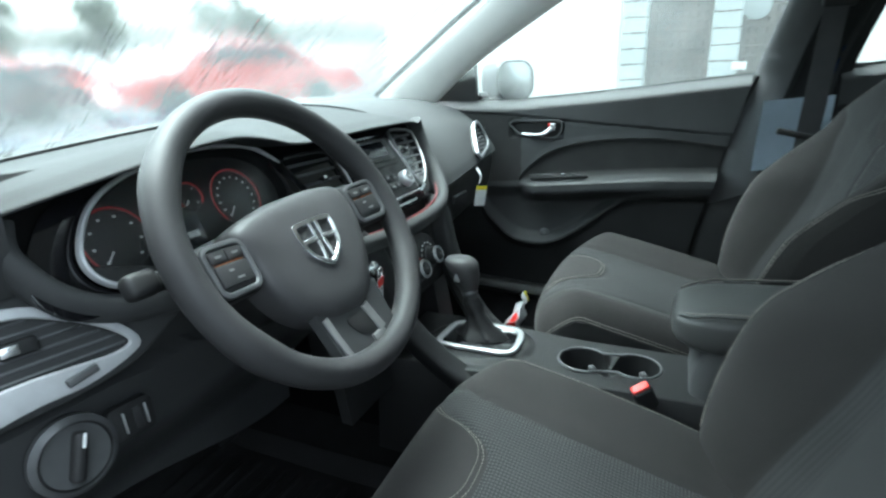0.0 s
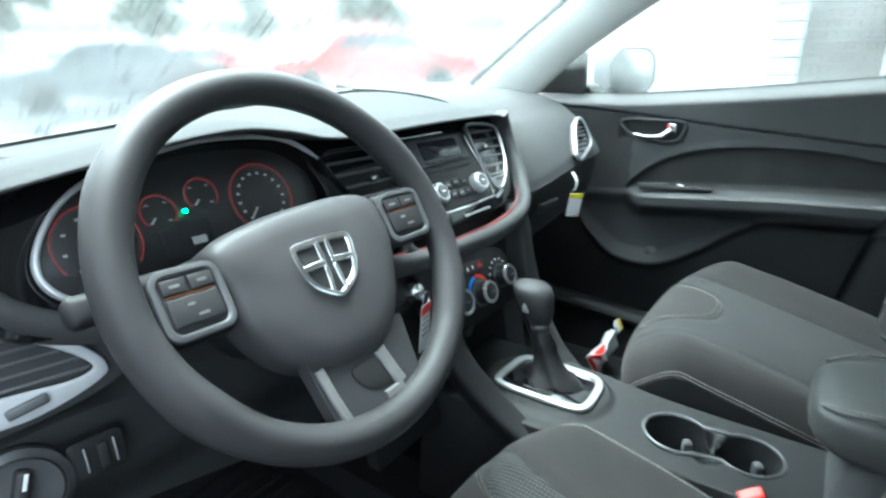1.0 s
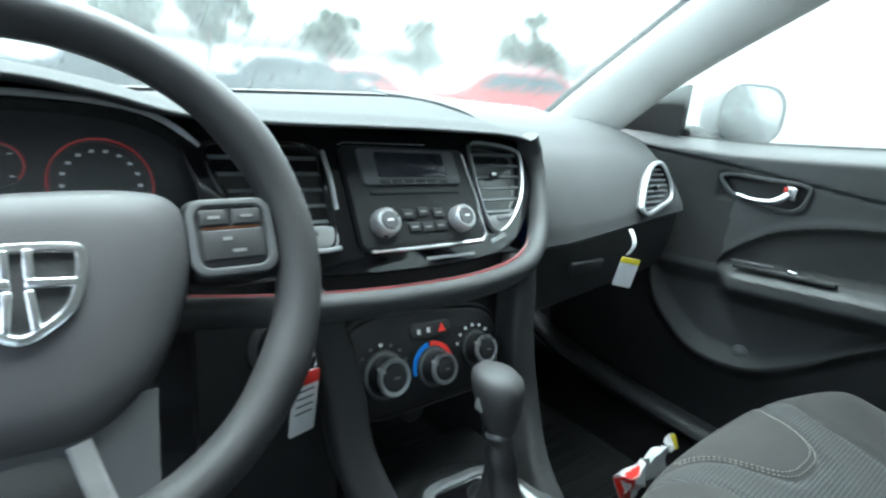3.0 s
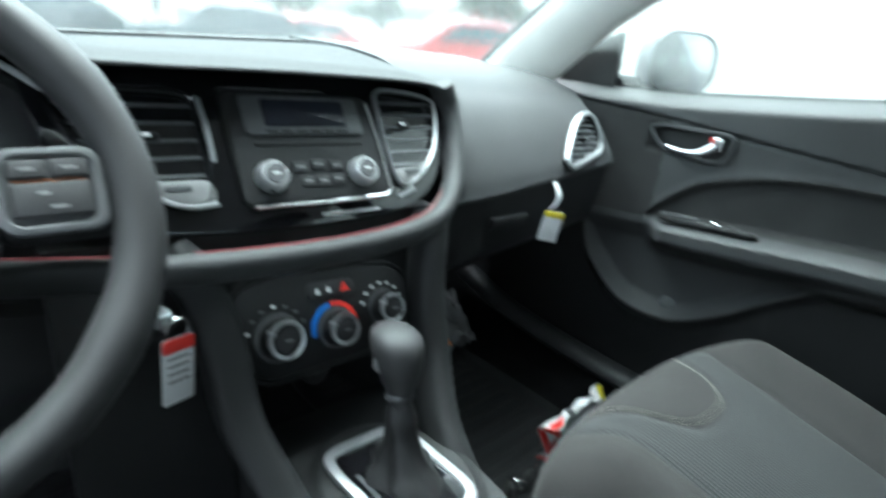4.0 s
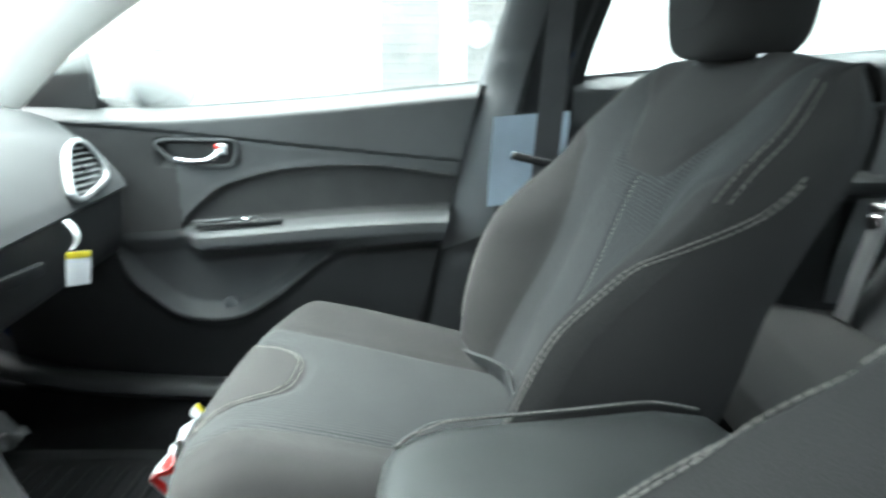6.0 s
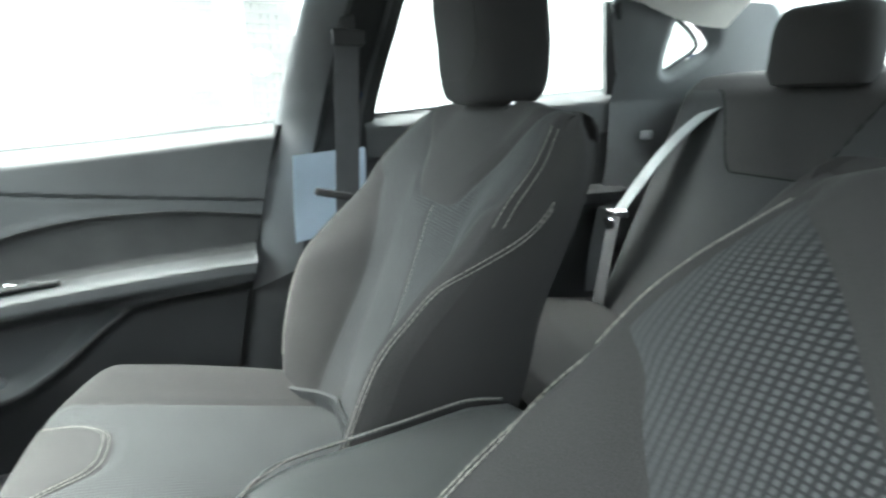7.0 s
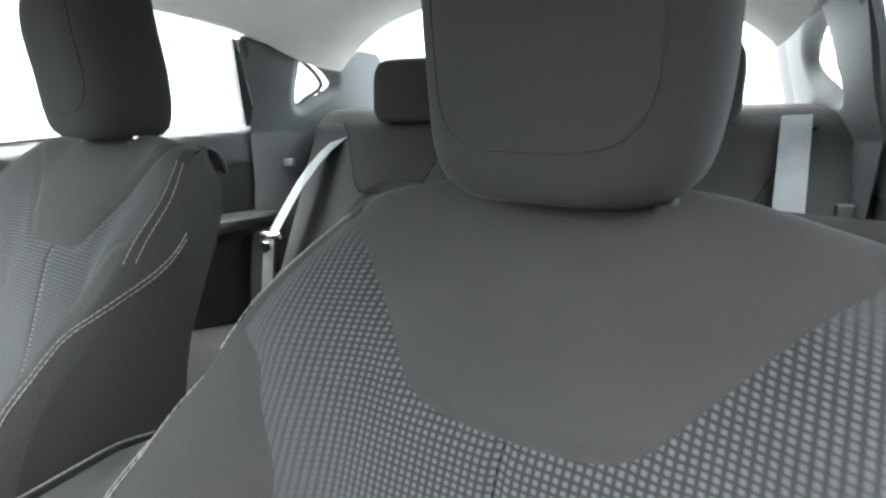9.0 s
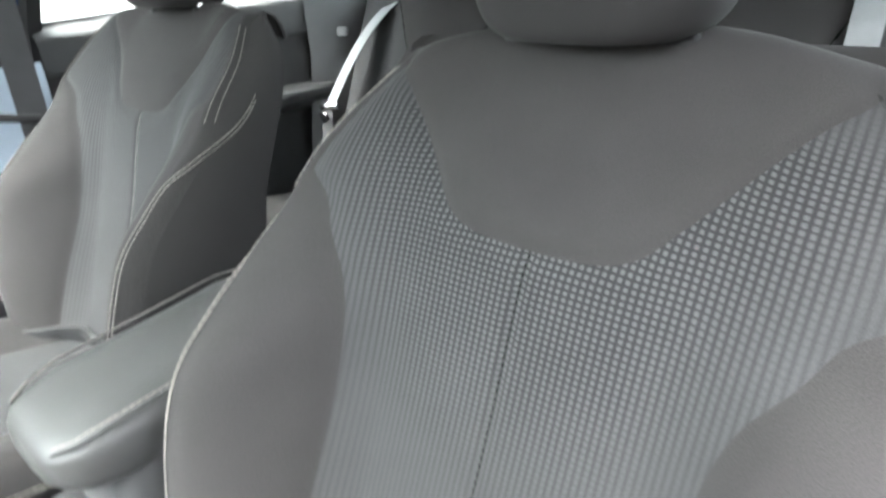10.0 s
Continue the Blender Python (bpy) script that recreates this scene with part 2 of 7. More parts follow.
GREEN.node_tree.nodes["Principled BSDF"].inputs["Emission Color"].default_value = (0.05, 1.0, 0.25, 1)
GREEN.node_tree.nodes["Principled BSDF"].inputs["Emission Strength"].default_value = 1.5
GREEN.node_tree.nodes["Principled BSDF"].inputs["Base Color"].default_value = (0.02, 0.3, 0.06, 1)
LENS = bpy.data.materials.new("clear_lens")
LENS.use_nodes = True
_n, _l = LENS.node_tree.nodes, LENS.node_tree.links
_n.remove(_n["Principled BSDF"])
_a, _b, _c = _n.new("ShaderNodeBsdfTransparent"), _n.new("ShaderNodeBsdfGlossy"), _n.new("ShaderNodeMixShader")
_b.inputs["Roughness"].default_value, _c.inputs["Fac"].default_value = 0.35, 0.05
_l.new(_a.outputs[0], _c.inputs[1]), _l.new(_b.outputs[0], _c.inputs[2]), _l.new(_c.outputs[0], _n["Material Output"].inputs["Surface"])
SHIELD = wet_glass("wet_windscreen", 0.055, 0.26, 1.035, 50, 0.42)
SIDE = wet_glass("wet_side_glass", 0.12, 0.02, 1.02, 160, 0.0)


# ---- shapes ----
def catmull(pts, n=6, closed=False):
    """Points along a smooth curve through pts."""
    pts = [Vector((*p, 0.0)) if len(p) == 2 else Vector(p) for p in pts]
    out, k = [], len(pts)
    for i in range(k if closed else k - 1):
        if closed:
            a, b, c, d = (pts[(i + j) % k] for j in (-1, 0, 1, 2))
        else:
            b, c = pts[i], pts[i + 1]
            a = pts[i - 1] if i else b * 2 - c
            d = pts[i + 2] if i + 2 < k else c * 2 - b
        for j in range(n):
            t = j / n
            out.append(0.5 * (2 * b + (c - a) * t + (2 * a - 5 * b + 4 * c - d) * t * t + (3 * b - a - 3 * c + d) * t ** 3))
    if not closed:
        out.append(pts[-1])
    return out


def curve_at(pts):
    """A function of the first coordinate through the points (sorted), straight from one to the next and then eased."""
    xs, ys = [p[0] for p in pts], [p[1] for p in pts]
    dense = catmull([(x, y, 0) for x, y in zip(xs, ys)], 12)
    dx, dy = [p.x for p in dense], [p.y for p in dense]
    return lambda x: float(np.interp(x, dx, dy))


def step(a, b, x):
    t = min(1.0, max(0.0, (x - a) / (b - a)))
    return t * t * (3 - 2 * t)


def rrect(w, h, r, n=6):
    """A rounded rectangle about the origin."""
    out = []
    for cx, cy, a0 in ((w / 2 - r, h / 2 - r, 0), (-w / 2 + r, h / 2 - r, 90), (-w / 2 + r, -h / 2 + r, 180), (w / 2 - r, -h / 2 + r, 270)):
        for i in range(n + 1):
            a = radians(a0 + 90 * i / n)
            out.append(Vector((cx + r * math.cos(a), cy + r * math.sin(a), 0)))
    return out


def mesh_of(verts, faces):
    bm = bmesh.new()
    vs = [bm.verts.new(v) for v in verts]
    for f in faces:
        if len(set(f)) > 2:
            try:
                bm.faces.new([vs[i] for i in dict.fromkeys(f)])
            except ValueError:
                pass
    return bm


def loft(rings, closed=True, caps=True):
    k, verts, faces = len(rings[0]), [p for r in rings for p in r], []
    for i in range(len(rings) - 1):
        for j in range(k if closed else k - 1):
            a, b = i * k + j, i * k + (j + 1) % k
            faces.append((a, b, b + k, a + k))
    if caps and closed:
        faces.append(tuple(range(k))[::-1])
        faces.append(tuple(range((len(rings) - 1) * k, len(rings) * k)))
    return mesh_of(verts, faces)


def moved(bm, m):
    bmesh.ops.transform(bm, matrix=m, verts=bm.verts)
    return bm


def joined(*bms):
    """Several shapes in one mesh."""
    base = bms[0]
    for other in bms[1:]:
        tmp = bpy.data.meshes.new("tmp")
        other.to_mesh(tmp)
        base.from_mesh(tmp)
        bpy.data.meshes.remove(tmp)
        other.free()
    return base


def rbox(sx, sy, sz, r=0.004, seg=3, m=None):
    bm = bmesh.new()
    bmesh.ops.create_cube(bm, size=1)
    bmesh.ops.scale(bm, vec=(sx, sy, sz), verts=bm.verts)
    if r > 0:
        bmesh.ops.bevel(bm, geom=bm.edges[:], offset=min(r, 0.49 * min(sx, sy, sz)), segments=seg, profile=0.5, affect="EDGES")
    return moved(bm, m) if m else bm


def lathe(profile, m=None, seg=32):
    rings = [[Vector((r * math.cos(2 * math.pi * j / seg), r * math.sin(2 * math.pi * j / seg), z)) for j in range(seg)] for r, z in profile]
    bm = loft(rings)
    return moved(bm, m) if m else bm


def sweep(path, section, up=(0, 0, 1), closed=False, scale=None):
    """A section (points x, y) carried along a path; x goes sideways, y along up."""
    path, rings, up = [Vector(p) for p in path], [], Vector(up)
    k = len(path)
    for i, p in enumerate(path):
        t = (path[(i + 1) % k] - path[i - 1]) if closed else (path[min(i + 1, k - 1)] - path[max(i - 1, 0)])
        t.normalize()
        side = t.cross(up)
        side = side.normalized() if side.length > 1e-6 else Vector((1, 0, 0))
        u = side.cross(t)
        s = scale(i / (k - 1)) if scale else 1.0
        rings.append([p + side * (a * s) + u * (b * s) for a, b in section])
    if closed:
        rings.append(rings[0])
        bm = loft(rings, caps=False)
        bmesh.ops.remove_doubles(bm, verts=bm.verts, dist=1e-6)
        return bm
    return loft(rings)


def ring_section(r, n=10, flat=1.0):
    return [(r * math.cos(2 * math.pi * i / n), r * flat * math.sin(2 * math.pi * i / n)) for i in range(n)]


def inset(outline, d):
    """The outline moved inwards by d (outline counter-clockwise about +z)."""
    k, out = len(outline), []
    for i in range(k):
        t = (outline[(i + 1) % k] - outline[i - 1]).normalized()
        out.append(outline[i] + Vector((-t.y, t.x, 0)) * d)
    return out


def plate(outline, thick, bev=0.001, m=None):
    """A flat piece of that outline, front towards +z, with a rounded front edge."""
    o = [Vector((p[0], p[1], 0)) for p in outline]
    up = lambda pts, z: [Vector((p.x, p.y, z)) for p in pts]
    bm = loft([up(o, 0), up(o, thick - bev), up(inset(o, bev * 0.3), thick - bev * 0.3), up(inset(o, bev), thick)])
    return moved(bm, m) if m else bm


def hoop(outer, inner, thick, bev=0.001, m=None):
    """A frame between two outlines with as many points each."""
    o, i = [Vector((p[0], p[1], 0)) for p in outer], [Vector((p[0], p[1], 0)) for p in inner]
    up = lambda pts, z: [Vector((p.x, p.y, z)) for p in pts]
    rings = [up(o, 0), up(o, thick - bev), up(inset(o, bev * 0.3), thick - bev * 0.3), up(inset(o, bev), thick), up(inset(i, -bev), thick), up(i, thick - bev), up(i, 0)]
    rings.append(rings[0])
    bm = loft(rings, caps=False)
    bmesh.ops.remove_doubles(bm, verts=bm.verts, dist=1e-7)
    return moved(bm, m) if m else bm


def ccw(pts, n=5):
    c = catmull(pts, n, True)
    area = sum(a.x * b.y - b.x * a.y for a, b in zip(c, c[1:] + c[:1]))
    return c if area > 0 else c[::-1]


def sheet(f, us, vs, thick=0.0, way=None):
    """A surface f(u, v) over a grid, with a back side thick away along way."""
    verts = [Vector(f(u, v)) for v in vs for u in us]
    a, b = len(us), len(vs)
    faces = [(j * a + i, j * a + i + 1, (j + 1) * a + i + 1, (j + 1) * a + i) for j in range(b - 1) for i in range(a - 1)]
    if thick:
        n = len(verts)
        verts += [p + Vector(way) * thick for p in verts]
        faces += [tuple(n + i for i in f[::-1]) for f in faces]
        rim = [i for i in range(a)] + [j * a + a - 1 for j in range(1, b)] + [(b - 1) * a + i for i in range(a - 2, -1, -1)] + [j * a for j in range(b - 2, 0, -1)]
        faces += [(rim[(i + 1) % len(rim)], rim[i], rim[i] + n, rim[(i + 1) % len(rim)] + n) for i in range(len(rim))]
    return mesh_of(verts, faces)


def span(a, b, n):
    return [a + (b - a) * i / (n - 1) for i in range(n)]


def dashes(path, long=0.007, gap=0.0006, r=0.0008):
    """A run of stitches along a path."""
    path = [Vector(p) for p in path]
    bms, carry, i = [], 0.0, 0
    verts, faces = [], []
    run = [0.0]
    for a, b in zip(path, path[1:]):
        run.append(run[-1] + (b - a).length)
    at = lambda s: Vector([float(np.interp(s, run, [p[k] for p in path])) for k in range(3)])
    s = 0.0
    while s + long < run[-1]:
        a, b = at(s), at(s + long)
        t = (b - a).normalized()
        side = t.cross(Vector((0.3, 0.5, 0.8))).normalized()
        up = side.cross(t)
        k = len(verts)
        for p, q in ((a, 0.5), (a.lerp(b, 0.5), 1.0), (b, 0.5)):
            verts += [p + (side * math.cos(x) + up * math.sin(x)) * r * q for x in (0, 1.57, 3.14, 4.71)]
        for g in (0, 4):
            faces += [(k + g + j, k + g + (j + 1) % 4, k + g + 4 + (j + 1) % 4, k + g + 4 + j) for j in range(4)]
        faces += [(k + 3, k + 2, k + 1, k), (k + 8, k + 9, k + 10, k + 11)]
        s += long + gap
    return mesh_of(verts, faces)


def part(name, bm, mat, parent, label="", flat=False, category=""):
    """One mesh object under a thing or under a part."""
    if not flat:
        bmesh.ops.recalc_face_normals(bm, faces=bm.faces)
        for e in bm.edges:
            if len(e.link_faces) == 2 and e.calc_face_angle(0) > 0.6:
                e.smooth = False
        for f in bm.faces:
            f.smooth = True
    me = bpy.data.meshes.new(name)
    bm.to_mesh(me)
    bm.free()
    me.materials.append(mat)
    ob = new(name, me)
    if parent is not None:
        ob.parent = parent
        if parent.type == "EMPTY":
            ob.matrix_parent_inverse = parent.matrix_basis.inverted()
    return tagged(ob, label, category)


def thing(name, at, label, category, group="", kind=""):
    ob = new(name)
    ob.location, ob.empty_display_size = at, 0.05
    ob.matrix_basis = Matrix.Translation(at)
    return tagged(ob, label, category, group, kind)


def facing(at, tilt=0.0, yaw=0.0):
    """A pose whose +z looks back at the seats and whose +y points up; tilt leans its top ahead."""
    return pose(*at) @ pose(0, 0, 0, 0, 0, yaw) @ pose(0, 0, 0, 90 - tilt, 0, 0)


def split(rows, faces, c):
    """Cuts faces along the line where column c of the rows is 0; gives the faces on its plus and its minus side."""
    cache, plus, minus = {}, [], []

    def cut(i, j):
        key = (min(i, j), max(i, j))
        if key not in cache:
            a, b = rows[key[0]], rows[key[1]]
            t = a[c] / (a[c] - b[c])
            r = a + (b - a) * t
            r[c] = 0.0
            cache[key] = len(rows)
            rows.append(r)
        return cache[key]

    for f in faces:
        s = [rows[i][c] >= 0 for i in f]
        if all(s):
            plus.append(f)
        elif not any(s):
            minus.append(f)
        else:
            p, m = [], []
            for k in range(len(f)):
                i, j = f[k], f[(k + 1) % len(f)]
                (p if s[k] else m).append(i)
                if s[k] != s[(k + 1) % len(f)]:
                    x = cut(i, j)
                    p.append(x), m.append(x)
            plus.append(tuple(p)), minus.append(tuple(m))
    return plus, minus


def panel(name, rows, faces, mat, parent, label=""):
    """One cloth or trim panel out of rows x, y, z, u, v, fade, ..."""
    used = sorted({i for f in faces for i in f})
    index = {i: k for k, i in enumerate(used)}
    bm = bmesh.new()
    fade = bm.verts.layers.float.new("fade")
    uv = bm.loops.layers.uv.new("cloth")
    vs = []
    for i in used:
        v = bm.verts.new(rows[i][:3])
        v[fade] = rows[i][5]
        vs.append(v)
    for f in faces:
        f = list(dict.fromkeys(f))
        if len(f) < 3:
            continue
        try:
            face = bm.faces.new([vs[index[i]] for i in f])
        except ValueError:
            continue
        for loop, i in zip(face.loops, f):
            loop[uv].uv = rows[i][3:5]
    return part(name, bm, mat, parent, label)


def grid_rows(f, us, vs):
    """Rows and faces for split() from f(u, v) -> x, y, z, u, v, fade, fields."""
    rows = [np.array(f(u, v), float) for v in vs for u in us]
    a = len(us)
    return rows, [(j * a + i, j * a + i + 1, (j + 1) * a + i + 1, (j + 1) * a + i) for j in range(len(vs) - 1) for i in range(a - 1)]


def arc_path(pts, n=80):
    """A smooth path of (y, z) as functions of the length along it."""
    d = catmull([(0, y, z) for y, z in pts], 16)
    run = [0.0]
    for a, b in zip(d, d[1:]):
        run.append(run[-1] + (b - a).length)
    return run[-1], (lambda q: float(np.interp(q, run, [p.y for p in d]))), (lambda q: float(np.interp(q, run, [p.z for p in d]))), \
        (lambda z: float(np.interp(z, [p.z for p in d][:int(len(d) * 0.75)], run[:int(len(d) * 0.75)])))


# ---- front seats ----
def front_seat(cx, label, tall=0.0):
    seat = thing("front_seat", (cx, -0.35, 0.34), label, "car seat", "front seats")
    # backrest, as a path over the middle of its face and a half width along it
    total, py, pz, q_of = arc_path([(-0.496, 0.490), (-0.520, 0.550), (-0.555, 0.64), (-0.600, 0.75), (-0.648, 0.88), (-0.698, 0.955), (-0.738, 1.008), (-0.764, 1.028), (-0.788, 1.022), (-0.800, 0.998)])
    q = q_of
    wide = curve_at([(0, 0.215), (q(0.62), 0.240), (q(0.72), 0.256), (q(0.82), 0.254), (q(0.90), 0.235 + tall * 1.3), (q(0.96), 0.216 + tall * 2.1), (q(1.0), 0.197 + tall * 2.1), (total * 0.9, 0.184 + tall * 2), (total, 0.174 + tall * 2)])
    bolster = curve_at([(0, 0.075), (q(0.63), 0.112), (q(0.75), 0.122), (q(0.81), 0.090), (q(0.845), 0.062), (q(0.88), 0.040), (q(0.92), 0.034), (q(0.955), 0.030), (q(1.0), 0.028), (total, 0.028)])
    seam_c = curve_at([(0, 0.140), (q(0.62), 0.142), (q(0.75), 0.144), (q(0.80), 0.148), (q(0.835), 0.157), (q(0.868), 0.176), (q(0.90), 0.197), (q(0.93), 0.26), (q(0.96), 0.31), (total, 0.33)])
    seam_b = lambda t: min(seam_c(t), 0.92 * wide(t))
    shield = curve_at([(0, q(0.880)), (0.035, q(0.8815)), (0.062, q(0.886)), (0.080, q(0.896)), (0.095, q(0.912)), (0.11, q(0.929)), (0.125, q(0.948)), (0.14, q(0.968)), (0.155, q(0.989)), (0.17, q(1.008)), (0.185, total * 0.93), (0.20, total), (0.28, total * 1.2)])

    def face(u, v):
        s = v * total
        w = wide(s)
        a = abs(u)
        x = w * u
        b = bolster(s)
        top = step(q(0.92), q(1.02), s)
        y = py(s) + b * step(0.42, 0.90, a) - (0.020 + 0.10 * max(0, b)) * (1 - 0.4 * top) * max(0.0, (a - 0.94) / 0.06) ** 2.0
        z = pz(s) - top * (0.016 if tall else 0.026) * a ** 2.6 + tall * step(0.70, 0.95, pz(s))
        d_b = a * w - seam_b(s)
        d_s = s - shield(a * w)
        groove = 0.0040 * math.exp(-(d_b / 0.010) ** 2) * step(0.99, 0.94, a) + 0.004 * math.exp(-(d_s / 0.009) ** 2) * (a * w < seam_b(s))
        if s < shield(0):
            groove += 0.004 * math.exp(-(x / 0.005) ** 2)
        puff = 0.006 * step(0, 0.05, d_s) * step(0, 0.3, 1 - a)
        y += puff - groove
        below = shield(a * w) - s
        fade = (1 - 0.92 * step(0.0, 0.24, below)) * (1 - 0.8 * step(q(0.955), q(1.0), s))
        return cx + x, y, z, x, s, fade, d_b, d_s

    us, vs = span(-1, 1, 151), span(0, 1, 141)
    rows, faces = grid_rows(face, us, vs)
    side, middle = split(rows, faces, 6)
    up, low = split(rows, middle, 7)
    back = panel("backrest_insert", rows, low, INSERT, seat, "grey woven cloth with rows of pale dots")
    panel("shoulder_panel", rows, up, CLOTH, seat, "plain grey cloth shoulder panel")
    for sgn, nm in ((-1, "bolster"), (1, "bolster")):
        panel(nm, rows, [f for f in side if sgn * (sum(rows[i][0] for i in f) / len(f) - cx) > 0], CLOTH, seat)
    # sides and back shell
    rear_y = curve_at([(0.54, -0.640), (0.713, -0.668), (0.787, -0.684), (0.857, -0.715), (0.923, -0.745), (1.0, -0.768), (1.03, -0.78)])
    rings = []
    for v in span(0, 1, 40):
        l, r = Vector(face(-1, v)[:3]), Vector(face(1, v)[:3])
        s = v * total
        bs = min(rear_y(pz(s)) + 0.012 * step(0.95, 1.02, pz(s)), r.y - 0.012)
        by = min(bs - 0.004, py(s) - 0.022)
        bz = pz(s) - 0.02 * step(0.8, 1.0, v) + tall * step(0.70, 0.95, pz(s))
        inn = 0.03
        ring = [l, Vector((l.x - 0.006, l.y - 0.35 * (l.y - bs), (l.z * 2 + bz) / 3)), Vector((l.x - 0.002, bs + 0.012, bz)), Vector((l.x + inn, (bs + by) / 2, bz)),
                Vector((cx, by - 0.006, bz)), Vector((r.x - inn, (bs + by) / 2, bz)), Vector((r.x + 0.002, bs + 0.012, bz)), Vector((r.x + 0.006, r.y - 0.35 * (r.y - bs), (r.z * 2 + bz) / 3)), r]
        rings.append(catmull(ring, 4))
    part("back_shell", loft(rings, closed=False), CLOTH, seat, "dark cloth side and back of the backrest")
    # seat cushion
    ctotal, cy, cz, _q = arc_path([(-0.075, 0.43), (-0.046, 0.50), (-0.046, 0.552), (-0.070, 0.588), (-0.13, 0.602), (-0.23, 0.586), (-0.37, 0.552), (-0.50, 0.518), (-0.575, 0.502)])
    ys = [cy(k / 300 * ctotal) for k in range(301)]
    cq = lambda y: float(np.interp(-y, [-k for k in ys[60:]], [k / 300 * ctotal for k in range(60, 301)]))
    cwide = curve_at([(0, 0.225), (ctotal * 0.2, 0.243), (ctotal * 0.5, 0.252), (ctotal * 0.8, 0.245), (ctotal, 0.215)])
    cseam = curve_at([(0, 0.205), (cq(-0.075), 0.170), (cq(-0.15), 0.140), (cq(-0.35), 0.132), (ctotal, 0.135)])
    nose = curve_at([(0, cq(-0.180)), (0.03, cq(-0.178)), (0.055, cq(-0.166)), (0.075, cq(-0.138)), (0.095, cq(-0.100)), (0.125, cq(-0.072)), (0.16, cq(-0.056)), (0.22, cq(-0.050)), (0.3, cq(-0.048))])

    def pad(u, v):
        s = v * ctotal
        w, a = cwide(s), abs(u)
        x = w * u
        z, y = cz(s), cy(s)
        rise = 0.030 * step(cq(-0.06), cq(-0.16), s)
        z += rise * step(0.48, 0.86, a) - 0.05 * max(0.0, (a - 0.86) / 0.14) ** 2.2
        y -= 0.035 * a ** 4 * (1 - step(cq(-0.06), cq(-0.22), s))
        if tall:
            z -= 0.008 + 0.014 * step(-0.3, 0.8, u)
        d_b, d_n = a * w - cseam(s), s - nose(a * w)
        z -= 0.004 * math.exp(-(d_b / 0.006) ** 2) + 0.004 * math.exp(-(d_n / 0.007) ** 2) * (a * w < cseam(s))
        fade = 0.42 + 0.55 * math.exp(-max(0.0, min(d_n, -d_b)) / 0.06)
        return cx + x, y, z, x, s, fade, d_b, d_n

    rows, faces = grid_rows(pad, span(-1, 1, 85), span(0, 1, 85))
    side, middle = split(rows, faces, 6)
    rear, front = split(rows, middle, 7)
    panel("cushion_insert", rows, rear, INSERT, seat, "grey woven cloth with faint dotted rows")
    panel("cushion_nose", rows, front, CLOTH, seat)
    for sgn in (-1, 1):
        panel("cushion_bolster", rows, [f for f in side if sgn * (sum(rows[i][0] for i in f) / len(f) - cx) > 0], CLOTH, seat)
    rings = []
    for v in span(0, 1, 24):
        l, r = Vector(pad(-1, v)[:3]), Vector(pad(1, v)[:3])
        zb = min(0.40, l.z - 0.01)
        ring = [l, Vector((l.x - 0.004, l.y, l.z - 0.3 * (l.z - zb))), Vector((l.x + 0.01, l.y, zb)), Vector((cx, l.y, zb - 0.01)), Vector((r.x - 0.01, r.y, zb)), Vector((r.x + 0.004, r.y, r.z - 0.3 * (r.z - zb))), r]
        rings.append(catmull(ring, 4))
    part("cushion_base", loft(rings, closed=False), LEATHER, seat, "dark vinyl side of the cushion")
    part("seat_frame", joined(rbox(0.40, 0.36, 0.05, 0.01, m=pose(cx, -0.33, 0.375)), *[rbox(0.04, 0.42, 0.03, 0.006, m=pose(cx + k, -0.33, 0.352)) for k in (-0.17, 0.17)]), HARD, seat)
    for k in (-0.228, 0.228):
        part("hinge_cover", plate(rrect(0.075, 0.10, 0.025), 0.016, 0.005, m=pose(cx + k - (0.0 if k > 0 else 0.016), -0.540, 0.585, 90, 0, 90)), GREYTRIM, seat, "grey plastic hinge cover")
    # grey trim between cushion and backrest
    part("backrest_foot", sweep([Vector(face(u, 0.065)[:3]) + Vector((0, 0.008, 0)) for u in span(-0.97, 0.97, 40)], [(0.004, -0.014), (0.004, 0.000), (0.0, 0.003), (-0.005, 0.000), (-0.005, -0.014)], up=(0, -0.3, 1)), HARD, seat, "dark plastic strip under the backrest")
    # pale double stitching along bolsters and shoulder
    for sgn in (-1, 1):
        for off, dz in ((0.935, 0.0), (0.957, 0.006)):
            line = [Vector(face(sgn * off, v)[:3]) + Vector((0, 0.0012, 0.0006)) for v in span(0.14, q(0.842) / total, 60)]
            back_y = curve_at([(0.842, -0.574), (0.866, -0.612), (0.882, -0.645), (0.906, -0.675), (0.928, -0.692)])
            for z in span(0.846, 0.928, 12):
                e, y = Vector(face(sgn, q(z) / total)[:3]), back_y(z)
                crest = Vector(face(sgn * 0.94, q(z) / total)[:3])
                if y > e.y:
                    a = 0.94 + 0.06 * math.sqrt(min(1.0, max(0.0, (crest.y - y) / (crest.y - e.y))))
                    line.append(Vector(face(sgn * a, q(z) / total)[:3]) + Vector((sgn * 0.004, 0.002, -dz)))
                else:
                    k = min(1.0, (e.y - y) / 0.05)
                    line.append(Vector((e.x + sgn * (0.004 + 0.0095 * math.sin(k * 1.57)), y, z + tall * 0.6 - dz)))
            for _ in range(6):
                line = line[:50] + [(a + b * 2 + c) / 4 for a, b, c in zip(line[49:], line[50:], line[51:])] + line[-1:]
            part("stitching", dashes(catmull(line, 2), r=0.0010), THREAD, back)
            line = [Vector(face(sgn * (off + 0.032), v)[:3]) + Vector((0, 0.001, 0.0012)) for v in span(q(0.893) / total, q(1.015) / total, 30)]
